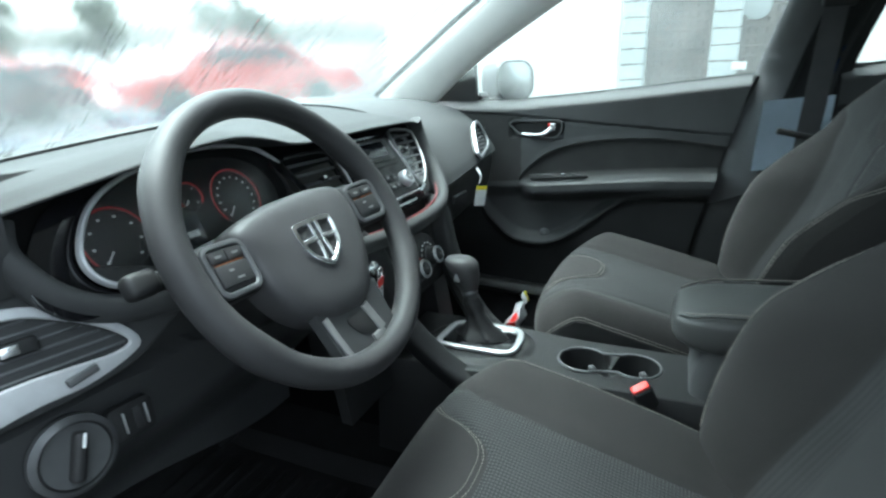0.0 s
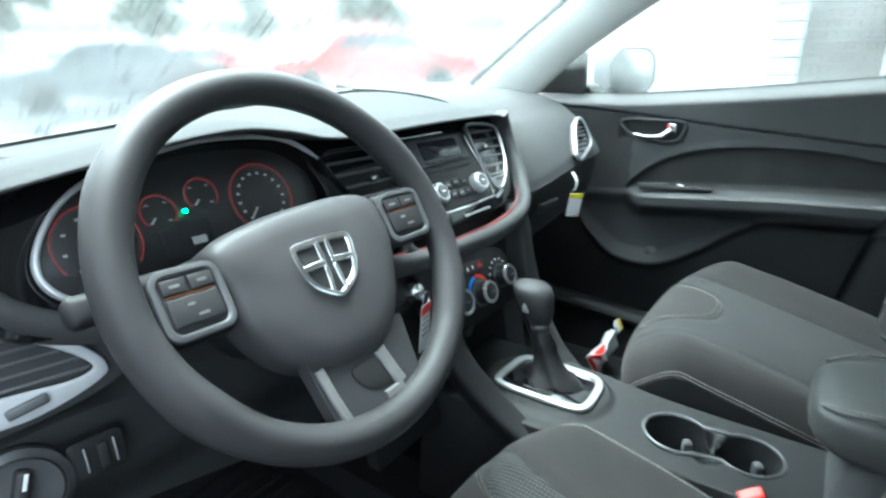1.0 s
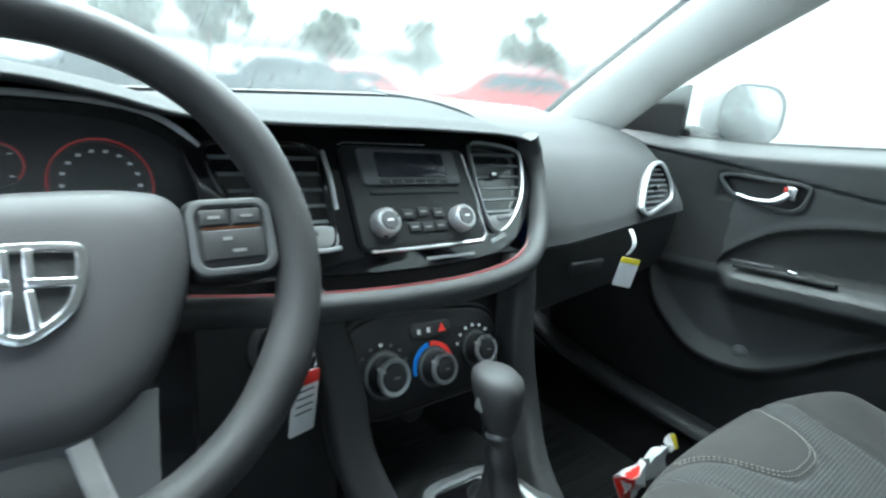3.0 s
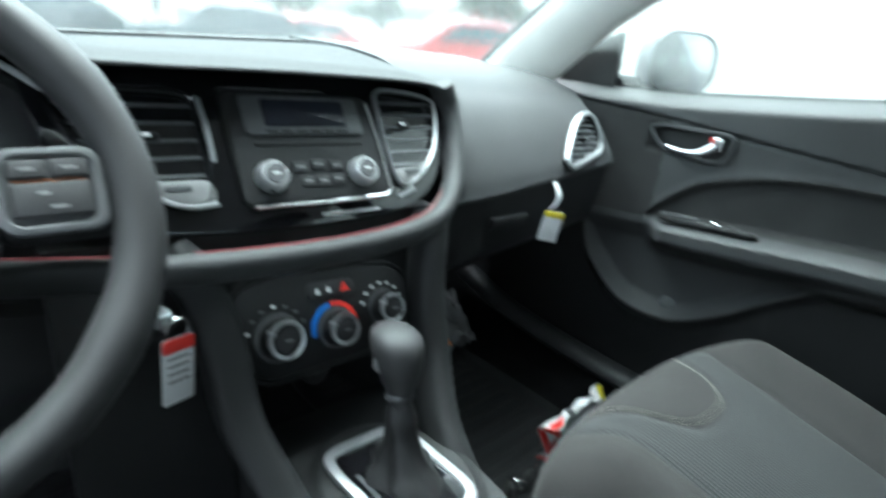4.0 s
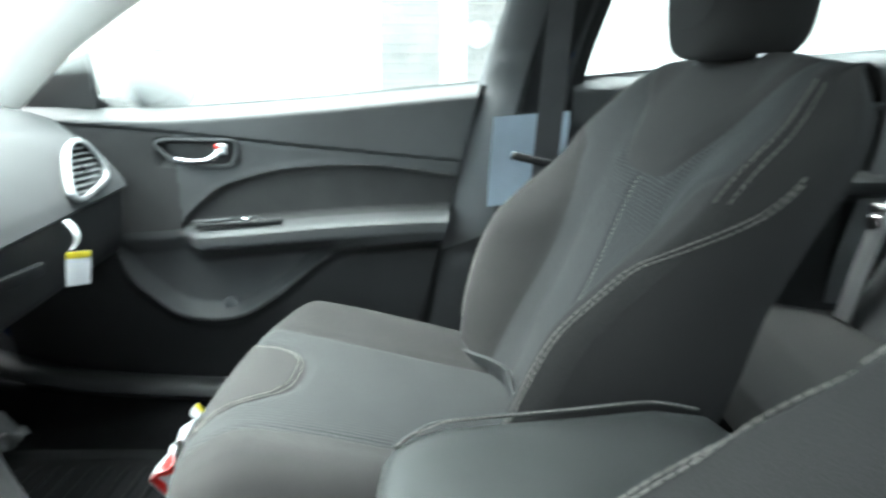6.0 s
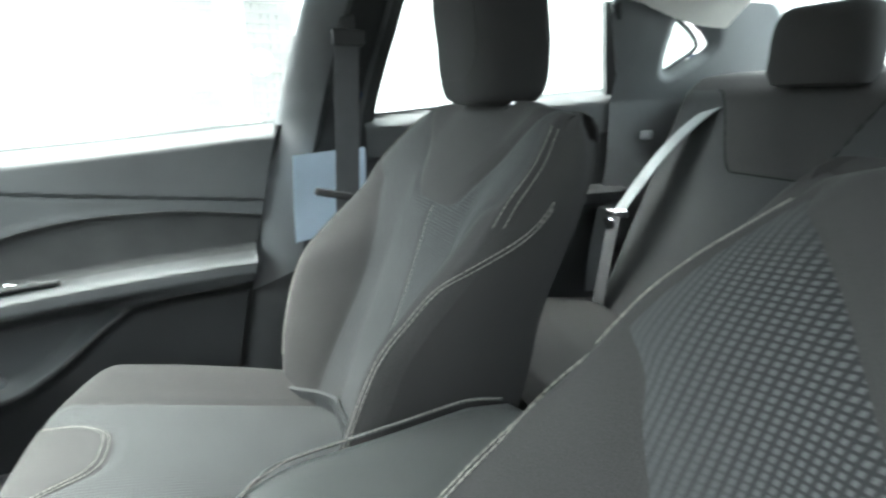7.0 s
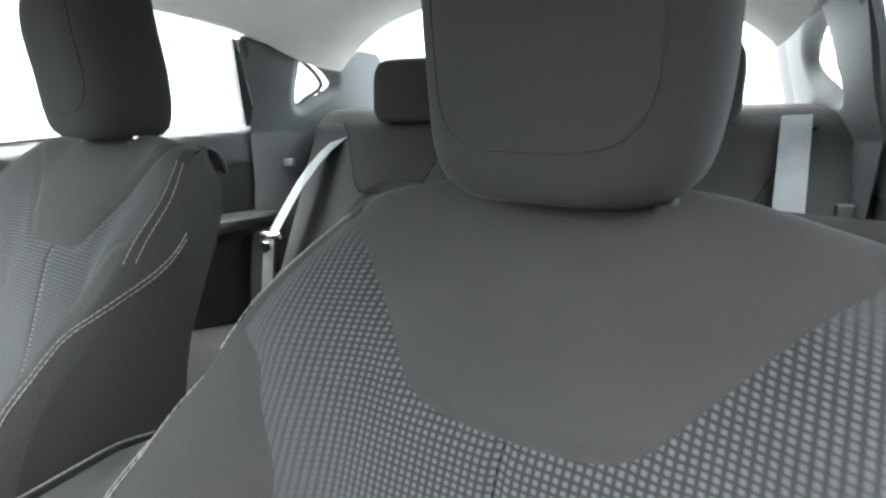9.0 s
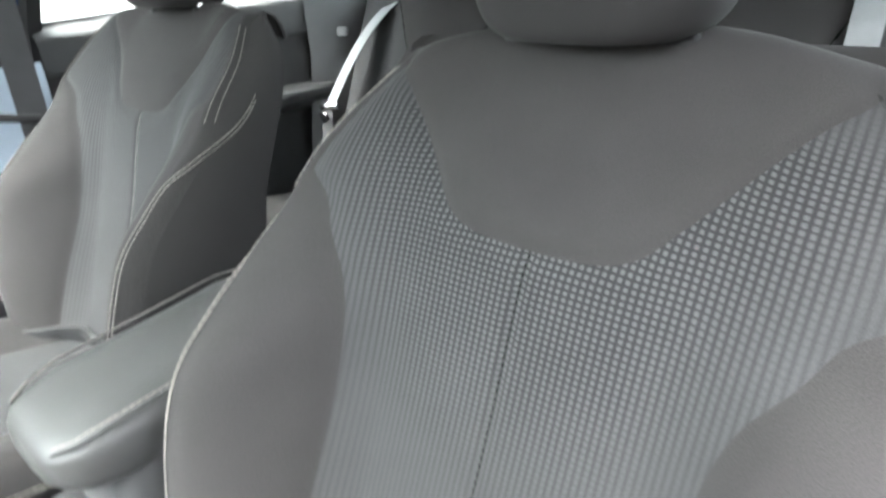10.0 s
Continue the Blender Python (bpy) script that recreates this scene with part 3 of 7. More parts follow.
            part("stitching", dashes(line), THREAD, back)
            if tall:
                line = [Vector(pad(sgn * 0.99, v)[:3]) + Vector((sgn * 0.0035, 0, 0.004 - dz)) for v in span(0.20, 0.92, 60)]
            else:
                line = [Vector(pad(sgn * (off - 0.02), v)[:3]) + Vector((sgn * 0.0004, 0, 0.0014)) for v in span(0.24, 0.92, 70)]
            part("stitching", dashes(line, r=0.0010), THREAD, back)
    # stitched edge of the cushion's nose panel
    for k in (0.0, 0.007):
        line = []
        for x in span(-0.125, 0.125, 70):
            s = nose(abs(x)) - 0.006 - k
            line.append(Vector(pad(x / cwide(s), s / ctotal)[:3]) + Vector((0, 0, 0.0012)))
        part("stitching", dashes(line, 0.004, 0.002, 0.0009), THREAD, back)
    # centre seam: pale thread, or on the driver's seat its painted shadow
    part("stitching", dashes([Vector(face(0.0, v)[:3]) + Vector((0, 0.001, 0.0005)) for v in span(0.18, shield(0) / total - 0.005, 50)], 0.004, 0.003, 0.0009), THREAD if tall else SEAM, back)
    # head restraint
    hx, hd, rings, hc = 0.097, 0.066, [], cx + 0.008
    prof = [(1.015, 0.46, 0.50), (1.018, 0.66, 0.74), (1.028, 0.83, 0.90), (1.050, 0.95, 0.98), (1.10, 1.01, 1.0), (1.16, 1.0, 1.0), (1.21, 0.95, 0.93), (1.238, 0.88, 0.80), (1.252, 0.74, 0.55), (1.256, 0.55, 0.3)]
    for z, a, b in prof:
        yc = -0.752 - 0.05 * (z - 1.10) + 0.02 * step(1.05, 1.2, z)
        ring = []
        for i in range(48):
            t = 2 * math.pi * i / 48
            c, s2 = math.cos(t), math.sin(t)
            ring.append(Vector((hc + hx * a * math.copysign(abs(c) ** 0.55, c), yc + hd * b * math.copysign(abs(s2) ** 0.6, s2) - (0.010 * c * c if s2 > 0 else 0), z + tall * 1.4)))
        rings.append(ring)
    rings = [[catmull([r[i] for r in rings], 4)[j] for i in range(48)] for j in range(37)]
    head = part("head_restraint", loft(rings), HEADCLOTH, seat, "rounded grey cloth head restraint")
    front = curve_at([(p[0], -0.752 - 0.05 * (p[0] - 1.10) + 0.02 * step(1.05, 1.2, p[0]) + hd * p[2]) for p in prof])
    oval = []
    for t in span(0, 2 * math.pi, 90)[:-1]:
        x, z = 0.070 * math.copysign(abs(math.cos(t)) ** 0.5, math.cos(t)), 1.135 + 0.085 * math.copysign(abs(math.sin(t)) ** 0.5, math.sin(t))
        c = (abs(x) / hx) ** (1 / 0.55)
        oval.append(Vector((hc + x, front(z) - hd * (1 - (1 - c * c) ** 0.3) - 0.010 * c * c + 0.0006, z + tall * 1.4)))
    part("head_seam", sweep(oval, ring_section(0.0006, 6), up=(0, 1, 0), closed=True), HEADCLOTH, head)
    for k in (-0.066, 0.066):
        part("post", lathe([(0.006, 0.985), (0.006, 1.06)], m=pose(hc + k, -0.752, 0), seg=14), CHROME, head)
        part("post_sleeve", lathe([(0.013, 0), (0.013, 0.006), (0.010, 0.010), (0.007, 0.0105)], m=pose(hc + k, -0.752, 1.012 + tall), seg=18), HARD, seat)
    return seat


driver_seat = front_seat(-0.362, "driver's grey cloth bucket seat with dotted insert and pale stitching")
passenger_seat = front_seat(0.362, "passenger's grey cloth bucket seat with pale double stitching beside the armrest", 0.014)
passenger_seat.matrix_basis = Matrix.Translation((0, -0.057, 0.043)) @ passenger_seat.matrix_basis


def rolled(ob, pivot, degrees):
    """Leans a thing about a line along y through pivot: the car stands on a cross slope."""
    ob.matrix_basis = Matrix.Translation(pivot) @ pose(0, 0, 0, 0, degrees, 0) @ Matrix.Translation(-Vector(pivot)) @ ob.matrix_basis


LEAN = -3.0


def mirrored_side(ob):
    """The car stands a little turned and on a cross slope: its driver's side sits lower and further in at the back."""
    ob.matrix_basis = Matrix.Translation((0, 0, 1.1)) @ pose(0, 0, 0, 0, -5.0, 4.4) @ Matrix.Translation((0, 0, -1.1)) @ ob.matrix_basis


rolled(driver_seat, (-0.362, 0, 0.98), LEAN)
rolled(passenger_seat, (0.362, 0, 1.02), LEAN)


# ---- steering wheel ----
def steering_wheel():
    C = (-0.370, 0.021, 0.902)
    W = facing(C, 31, -2.5)
    wheel = thing("steering_wheel", C, "black four-spoke steering wheel with silver trim and chrome shield emblem", "steering wheel")
    n, rings = 96, []
    for i in range(n):
        t = 2 * math.pi * i / n
        grip = 1.0 + 0.10 * math.exp(-((abs(math.atan2(math.sin(t), abs(math.cos(t)))) - 0.55) / 0.16) ** 2)
        rings.append([W @ Vector(((0.1680 + 0.0165 * grip * math.cos(a)) * math.cos(t), (0.1680 + 0.0165 * grip * math.cos(a)) * math.sin(t), 0.0180 * grip * math.sin(a))) for a in span(0, 2 * math.pi, 19)[:-1]])
    rings.append(rings[0])
    bm = loft(rings, caps=False)
    bmesh.ops.remove_doubles(bm, verts=bm.verts, dist=1e-6)
    part("rim", bm, RIM, wheel, "thick black grained rim")
    outline = catmull([(-0.097, 0.028), (-0.05, 0.043), (0.0, 0.048), (0.06, 0.049), (0.088, 0.040), (0.097, 0.010), (0.088, -0.03), (0.066, -0.075), (0.035, -0.103), (0, -0.108), (-0.035, -0.103), (-0.070, -0.080), (-0.090, -0.045), (-0.094, -0.008)], 6, True)
    o = [Vector((p.x, p.y, 0)) for p in outline]
    o.reverse()
    rings = []
    for k, z in ((0.0, -0.035), (0.0, -0.008), (0.003, 0.001), (0.009, 0.006), (0.022, 0.0085), (0.035, 0.0095), (0.055, 0.010)):
        rings.append([W @ Vector((p.x * (1 - k / 0.09), -0.03 + (p.y + 0.03) * (1 - k / 0.07), z)) for p in o])
    pad = part("hub_pad", loft(rings), HUB, wheel, "black airbag cover")
    # chrome shield emblem: outline and cross bars
    E = W @ pose(0.0, -0.017, 0.0092)
    sh = ccw([(-0.033, 0.0235), (-0.018, 0.0275), (0.018, 0.0275), (0.033, 0.0235), (0.0325, 0.004), (0.026, -0.014), (0.012, -0.026), (0.0, -0.031), (-0.012, -0.026), (-0.026, -0.014), (-0.0325, 0.004)], 5)
    part("emblem_back", plate(sh, 0.0012, 0.0003, E), GASKET, pad)
    part("emblem_frame", hoop(sh, inset(sh, 0.0062), 0.004, 0.0012, E), CHROME, pad, "polished chrome shield outline")
    for k in (-1, 1):
        part("emblem_bar", rbox(0.0250, 0.0060, 0.004, 0.0012, m=E @ pose(0.0155 * k, 0.0035, 0.0021, 0, 0, -4 * k)), CHROME, pad)
        part("emblem_bar", rbox(0.0052, 0.0180, 0.004, 0.0012, m=E @ pose(0.0055 * k, 0.0155, 0.0022)), CHROME, pad)
        part("emblem_bar", rbox(0.0050, 0.0240, 0.004, 0.0012, m=E @ pose(0.0060 * k, -0.0115, 0.0022, 0, 0, 5 * k)), CHROME, pad)
    # switch pods
    for k in (-1, 1):
        P = W @ pose(0.122 * k, -0.008 if k < 0 else 0.010, 0.002, 0, -6 * k, 0)
        spoke = part("spoke", rbox(0.075, 0.062, 0.022, 0.010, 4, P @ pose(0.006 * k, 0, -0.010)), LEATHER, wheel)
        part("switch_frame", hoop(rrect(0.058, 0.056, 0.012), rrect(0.046, 0.044, 0.008), 0.0045, 0.0015, P), DIM, spoke, "dim grey switch surround")
        part("switch_bed", plate(rrect(0.046, 0.044, 0.008), 0.002, 0.0005, P), BUTTON, spoke)
        for bx, by, bw, bh in ((-0.011, 0.014, 0.020, 0.012), (0.011, 0.014, 0.020, 0.012), (0.0, -0.006, 0.042, 0.022)):
            part("switch_button", rbox(bw, bh, 0.003, 0.0014, m=P @ pose(bx, by, 0.0032)), BUTTON, spoke)
        for bx, by, bw in ((-0.011, 0.014, 0.008), (0.011, 0.014, 0.008), (-0.004, -0.002, 0.006), (0.003, -0.011, 0.009)):
            part("mark", rbox(bw, 0.0022, 0.0004, 0, m=P @ pose(bx, by, 0.0049)), INLAY, spoke)
        # an amber reflection, painted on as a thin bar
        part("amber_glint", rbox(0.038, 0.0012, 0.0005, 0, m=P @ pose(0, 0.0065, 0.0030)), AMBER_GLINT, spoke)
    # lower web between hub and rim: a black plate painting a dark opening, and two silver inlays
    web = part("lower_spoke", loft([[W @ Vector((x, y, z)) for x, y in o2] for z, o2 in ((-0.012, [(-0.058, -0.084), (-0.050, -0.160), (0.060, -0.160), (0.066, -0.084)]), (0.0, [(-0.056, -0.084), (-0.048, -0.158), (0.058, -0.158), (0.064, -0.084)]))]), LOWER, wheel, "grey lower spoke panel with a dark plate as its gap")
    part("dark_gap_plate", plate(ccw([(-0.016, -0.112), (0.014, -0.112), (0.021, -0.136), (0.004, -0.139), (-0.010, -0.130)], 4), 0.0014, 0.0004, W), GASKET, web)
    for pts, w in (([(-0.047, -0.098), (-0.043, -0.126), (-0.038, -0.152)], 0.0045), ([(0.021, -0.106), (0.026, -0.126), (0.031, -0.143)], 0.0065), ([(0.031, -0.146), (0.020, -0.147), (0.008, -0.1475)], 0.0045)):
        part("inlay", sweep([W @ Vector((x, y, 0.001)) for x, y in pts], [(w, -0.001), (w, 0.001), (w * 0.7, 0.0025), (-w * 0.7, 0.0025), (-w, 0.001), (-w, -0.001)], up=W.to_3x3() @ Vector((0, 0, 1))), INLAY, web, "dull silver inlay")
    # column shroud and stalks
    col = thing("steering_column", (-0.37, 0.12, 0.83), "black plastic steering column shroud with control stalks", "steering column")
    part("shroud", loft([[W @ Vector((r * 1.15 * math.cos(t), -0.02 + r * math.sin(t), z)) for t in span(0, 2 * math.pi, 25)[:-1]] for r, z in ((0.040, -0.03), (0.052, -0.05), (0.056, -0.09), (0.052, -0.15))]), HARD, col)
    for k, dz in ((-1, 0.0), (1, -0.01)):
        line = catmull([W @ Vector((k * 0.05, 0.0, -0.075)), W @ Vector((k * 0.11, 0.012 + dz, -0.07)), W @ Vector((k * 0.165, 0.018 + dz, -0.062))], 6)
        st = part("stalk", sweep(line, ring_section(0.008, 12, 0.8), scale=lambda s: 0.8 + 0.7 * step(0.4, 0.9, s)), HARD, col, "black indicator stalk")
        part("stalk_end", rbox(0.034, 0.026, 0.022, 0.008, 4, W @ pose(k * 0.170, 0.019 + dz, -0.061)), HARD, st)


steering_wheel()


# ---- dashboard ----
def ws_base(x):
    return 0.56 - 0.16 * x * x - (0.14 * x * x if x < 0 else 0.0)


def ws_z(x):
    return 1.000 + 0.070 * x if x < 0.2 else 1.014


def dashboard():
    dash = thing("dashboard", (0.0, 0.25, 0.60), "black soft-touch dashboard with gloss centre panel and red trim line", "dashboard")
    lip_z = curve_at([(-0.72, 0.945), (-0.62, 0.968), (-0.52, 0.992), (-0.44, 1.008), (-0.37, 1.015), (-0.31, 1.008), (-0.25, 0.996), (-0.16, 0.994), (0.0, 0.997), (0.15, 0.996), (0.225, 0.988)])
    lip_y = curve_at([(-0.72, 0.20), (-0.60, 0.165), (-0.50, 0.135), (-0.37, 0.118), (-0.25, 0.122), (-0.1, 0.135), (0.1, 0.145), (0.225, 0.165)])

    def top(x, s):
        # from the windscreen to the lip, over it and back under
        yw, yl, zl = ws_base(x) + 0.04, lip_y(x), lip_z(x)
        if s < 0.75:
            t = s / 0.75
            y = yw + (yl - yw) * t
            z = ws_z(x) + (zl - ws_z(x)) * step(0.25, 1.0, t) + 0.006 * math.sin(math.pi * t)
            z -= 0.006 * step(0.92, 1.0, t)
            return x, y, z
        t = (s - 0.75) / 0.25
        a = math.pi * min(1.0, t * 2)
        y = yl - 0.004 * math.sin(a)
        z = zl - 0.006 - 0.005 * (1 - math.cos(a)) / 2
        if t > 0.5:
            y += (t - 0.5) * 2 * 0.10
            z -= (t - 0.5) * 2 * 0.006
        return x, y, z

    part("dash_top", sheet(top, span(-0.74, 0.222, 90), span(0, 1, 44)), DASHTOP, dash, "grained soft-touch cowl over the gauges")
    # driver's end: rolls over from the lip down to the end vent
    def end(x, s):
        y0, z0 = lip_y(x) - 0.003, lip_z(x) - 0.006
        return x, y0 - 0.004 * math.sin(math.pi * s) + (0.176 - y0) * s, z0 + (0.888 - z0) * s

    part("dash_driver_end", sheet(end, span(-0.745, -0.598, 24), span(0, 1, 20), 0.008, (0, 1, 0)), SOFT, dash, "grained soft-touch end beside the gauges")
    # passenger side: rolls over from the windscreen down to the glovebox seam
    prof = catmull([(0, 0.70, 1.022), (0, 0.50, 1.024), (0, 0.36, 1.016), (0, 0.27, 0.998), (0, 0.205, 0.966), (0, 0.158, 0.925), (0, 0.125, 0.880), (0, 0.112, 0.853)], 8)

    def right(x, s):
        i = min(len(prof) - 2, int(s * (len(prof) - 1)))
        p = prof[i].lerp(prof[i + 1], s * (len(prof) - 1) - i)
        k = step(0.35, 1.0, s)
        low = k * (0.026 * (0.42 - x) / 0.2)
        y = min(p.y, ws_base(x) + 0.04) + 0.05 * k * step(0.61, 0.72, x) + 0.012 * k * step(0.30, 0.22, x)
        return x, y, p.z - low * 0.9 - 0.03 * step(0.62, 0.72, x) * (1 - s)

    x_end = lambda t: 0.70 - 0.085 * step(0.30, 0.62, t)
    part("dash_passenger_face", sheet(lambda u, t: right(0.218 + (x_end(t) - 0.218) * u, t), span(0, 1, 60), span(0, 1, 60), 0.010, (0, 0.7, -0.7)), SOFT, dash, "smooth rounded soft-touch passenger face")

    def glove(x, s):
        e = Vector(right(x, 1.0))
        y, z = e.y + 0.006, e.z - 0.004
        if s < 0.55:
            t = s / 0.55
            return x, y + 0.004 + 0.02 * t * t, z - 0.115 * t
        t = (s - 0.55) / 0.45
        return x, y + 0.024 + 0.13 * t, z - 0.115 - 0.07 * t

    gl = part("glovebox", sheet(glove, span(0.20, 0.613, 40), span(0, 1, 24), 0.01, (0, 1, 0)), HARD, dash, "dark hard plastic glovebox lid")
    part("glovebox_latch", rbox(0.085, 0.008, 0.020, 0.004, m=pose(0.335, 0.112, 0.795, 8, 0, 0)), HARD, gl)
    # surround of the gloss island
    ring = catmull([(0.214, 0.168, 0.985), (0.232, 0.168, 0.955), (0.228, 0.148, 0.915), (0.200, 0.110, 0.865), (0.150, 0.078, 0.832), (0.07, 0.064, 0.819), (-0.05, 0.062, 0.817),
                    (-0.18, 0.072, 0.822), (-0.32, 0.098, 0.832), (-0.45, 0.128, 0.840), (-0.528, 0.148, 0.851), (-0.572, 0.160, 0.877), (-0.596, 0.178, 0.920), (-0.590, 0.190, 0.952)], 8)
    part("island_surround", sweep(ring, [(0.013 * math.cos(t), 0.017 * math.sin(t)) for t in span(0, 2 * math.pi, 15)[:-1]], up=(0, -0.55, 0.83)), SOFT, dash, "rounded soft surround")
    mid = Vector((0, 0.14, 0.91))
    inner = [p + (mid - Vector((0, p.y, p.z))).normalized() * 0.013 + Vector((0, 0.004, 0)) for p in ring[:-8]]
    part("red_line", sweep(inner, ring_section(0.0026, 8), up=(0, -0.55, 0.83)), RED, dash, "thin red accent line")
    # gloss panel behind radio and vents
    S = facing((0.015, 0.134, 0.902), 34)
    gloss = catmull([(0.205, 0.100), (0.214, 0.060), (0.190, 0.004), (0.140, -0.052), (0.08, -0.072), (-0.03, -0.076), (-0.13, -0.072), (-0.20, -0.060), (-0.24, -0.03), (-0.25, 0.03), (-0.235, 0.095), (0.0, 0.110)], 5, True)
    gloss.reverse()
    part("gloss_panel", plate(gloss, 0.006, 0.002, S @ pose(0, 0, -0.008)), GLOSS, dash, "gloss black centre panel")
    return dash, S


dash, STACK = dashboard()


def air_vent(outline, n, m, parent, tilt, chrome=SATIN, tab=(0.0, 0.0), rim=0.005, tab_size=1.0, name="air_vent", label="air vent with dark louvres in a silver frame", inner=None):
    """A framed vent: dark well, louvres across it, a middle tab with a bright face."""
    outline = [Vector((p[0], p[1], 0)) for p in outline]
    ins = [Vector((p[0], p[1], 0)) for p in inner] if inner else inset(outline, rim)
    v = part(name, plate(ins, 0.002, 0.0002, m @ pose(0, 0, -0.012)), GASKET, parent, label)
    part("vent_frame", hoop(outline, ins, 0.007, 0.002, m @ pose(0, 0, -0.001)), chrome, v)
    part("vent_well", hoop(inset(ins, -rim * 0.2), inset(ins, rim * 0.1), 0.014, 0.0005, m @ pose(0, 0, -0.012)), GASKET, v)
    ys = [p.y for p in ins]
    lo, hi = min(ys), max(ys)
    for i in range(n):
        y = lo + (hi - lo) * (i + 0.7) / (n + 0.4)
        xs = []
        for a, b in zip(ins, ins[1:] + ins[:1]):
            if (a.y - y) * (b.y - y) < 0:
                xs.append(a.x + (b.x - a.x) * (y - a.y) / (b.y - a.y))
        if len(xs) >= 2:
            x0, x1 = min(xs), max(xs)
            part("louvre", rbox(x1 - x0 - 0.001, (hi - lo) / n * 0.50, 0.0022, 0.0008, 2, m @ pose((x0 + x1) / 2, y, -0.003, tilt)), LOUVRE, v)
    t = part("vent_tab", rbox(0.016 * tab_size, 0.008 * tab_size, 0.010, 0.003, m=m @ pose(tab[0], tab[1], 0.001)), HARD, v)
    part("tab_face", rbox(0.008 * tab_size, 0.005 * tab_size, 0.002, 0.0008, m=m @ pose(tab[0] - 0.004 * tab_size, tab[1], 0.0062)), CHROME, t)
    return v


air_vent(ccw([(0.098, 0.082), (0.140, 0.084), (0.182, 0.076), (0.190, 0.060), (0.172, 0.010), (0.140, -0.026), (0.108, -0.044), (0.092, -0.034), (0.088, 0.0), (0.090, 0.05)]), 7, STACK, dash, -30, SATIN, (0.128, 0.036), 0.0036)
air_vent(ccw([(-0.240, 0.070), (-0.18, 0.074), (-0.128, 0.068), (-0.124, 0.03), (-0.126, -0.030), (-0.140, -0.046), (-0.175, -0.038), (-0.215, -0.005), (-0.235, 0.03)]), 6, STACK, dash, -30, GLOSS, (-0.170, 0.024), 0.004)
for line in ([(-0.122, 0.062, 0.006), (-0.1205, 0.030, 0.007), (-0.121, -0.004, 0.006)], [(-0.186, -0.024, 0.005), (-0.170, -0.040, 0.006), (-0.150, -0.047, 0.006), (-0.126, -0.046, 0.006)]):
    part("vent_trim", sweep([STACK @ p for p in catmull(line, 5)], ring_section(0.0026, 8), up=(0, -0.5, 0.8)), SATIN, dash, "bright vent trim")
for pts in ([(-0.208, -0.016), (-0.170, -0.020), (-0.129, -0.022), (-0.127, -0.042), (-0.142, -0.046), (-0.172, -0.038)], [(0.094, -0.022), (0.130, -0.020), (0.148, -0.016), (0.130, -0.032), (0.108, -0.042), (0.096, -0.036)]):
    pl = part("vent_plate", plate(ccw(pts, 4), 0.004, 0.0015, STACK @ pose(0, 0, 0.001)), INLAY, dash, "grey vent foot with a thumb wheel")
    cxv, cyv = sum(p[0] for p in pts) / len(pts), sum(p[1] for p in pts) / len(pts)
    part("thumb_wheel", rbox(0.022, 0.006, 0.004, 0.0015, m=STACK @ pose(cxv, cyv + 0.003, 0.005)), LOUVRE, pl)
# passenger end vent and driver's end vent
air_vent(ccw([(0.030, 0.061), (-0.004, 0.052), (-0.032, 0.030), (-0.064, -0.008), (-0.070, -0.026), (-0.054, -0.038), (0.0, -0.028), (0.048, -0.014), (0.064, 0.014), (0.054, 0.048)]), 8, facing((0.530, 0.126, 0.904), 25, 4), dash, -30, SATIN, (0.006, 0.012), 0.008, label="teardrop air vent in a satin silver frame")
air_vent(ccw([(0.089, -0.020), (0.073, 0.005), (0.030, 0.034), (-0.010, 0.050), (-0.080, 0.052), (-0.115, 0.0), (-0.09, -0.050), (-0.010, -0.046), (0.032, -0.044), (0.073, -0.033)]), 6, facing((-0.60, 0.166, 0.83), 14, -12), dash, -38, BRIGHT, (-0.010, 0.012), 0.009, 1.9, label="long teardrop vent in a wide silver frame",
         inner=ccw([(0.078, -0.016), (0.056, 0.007), (0.022, 0.027), (-0.012, 0.039), (-0.075, 0.040), (-0.103, 0.005), (-0.080, -0.018), (-0.012, -0.019), (0.025, -0.021), (0.060, -0.023)]))


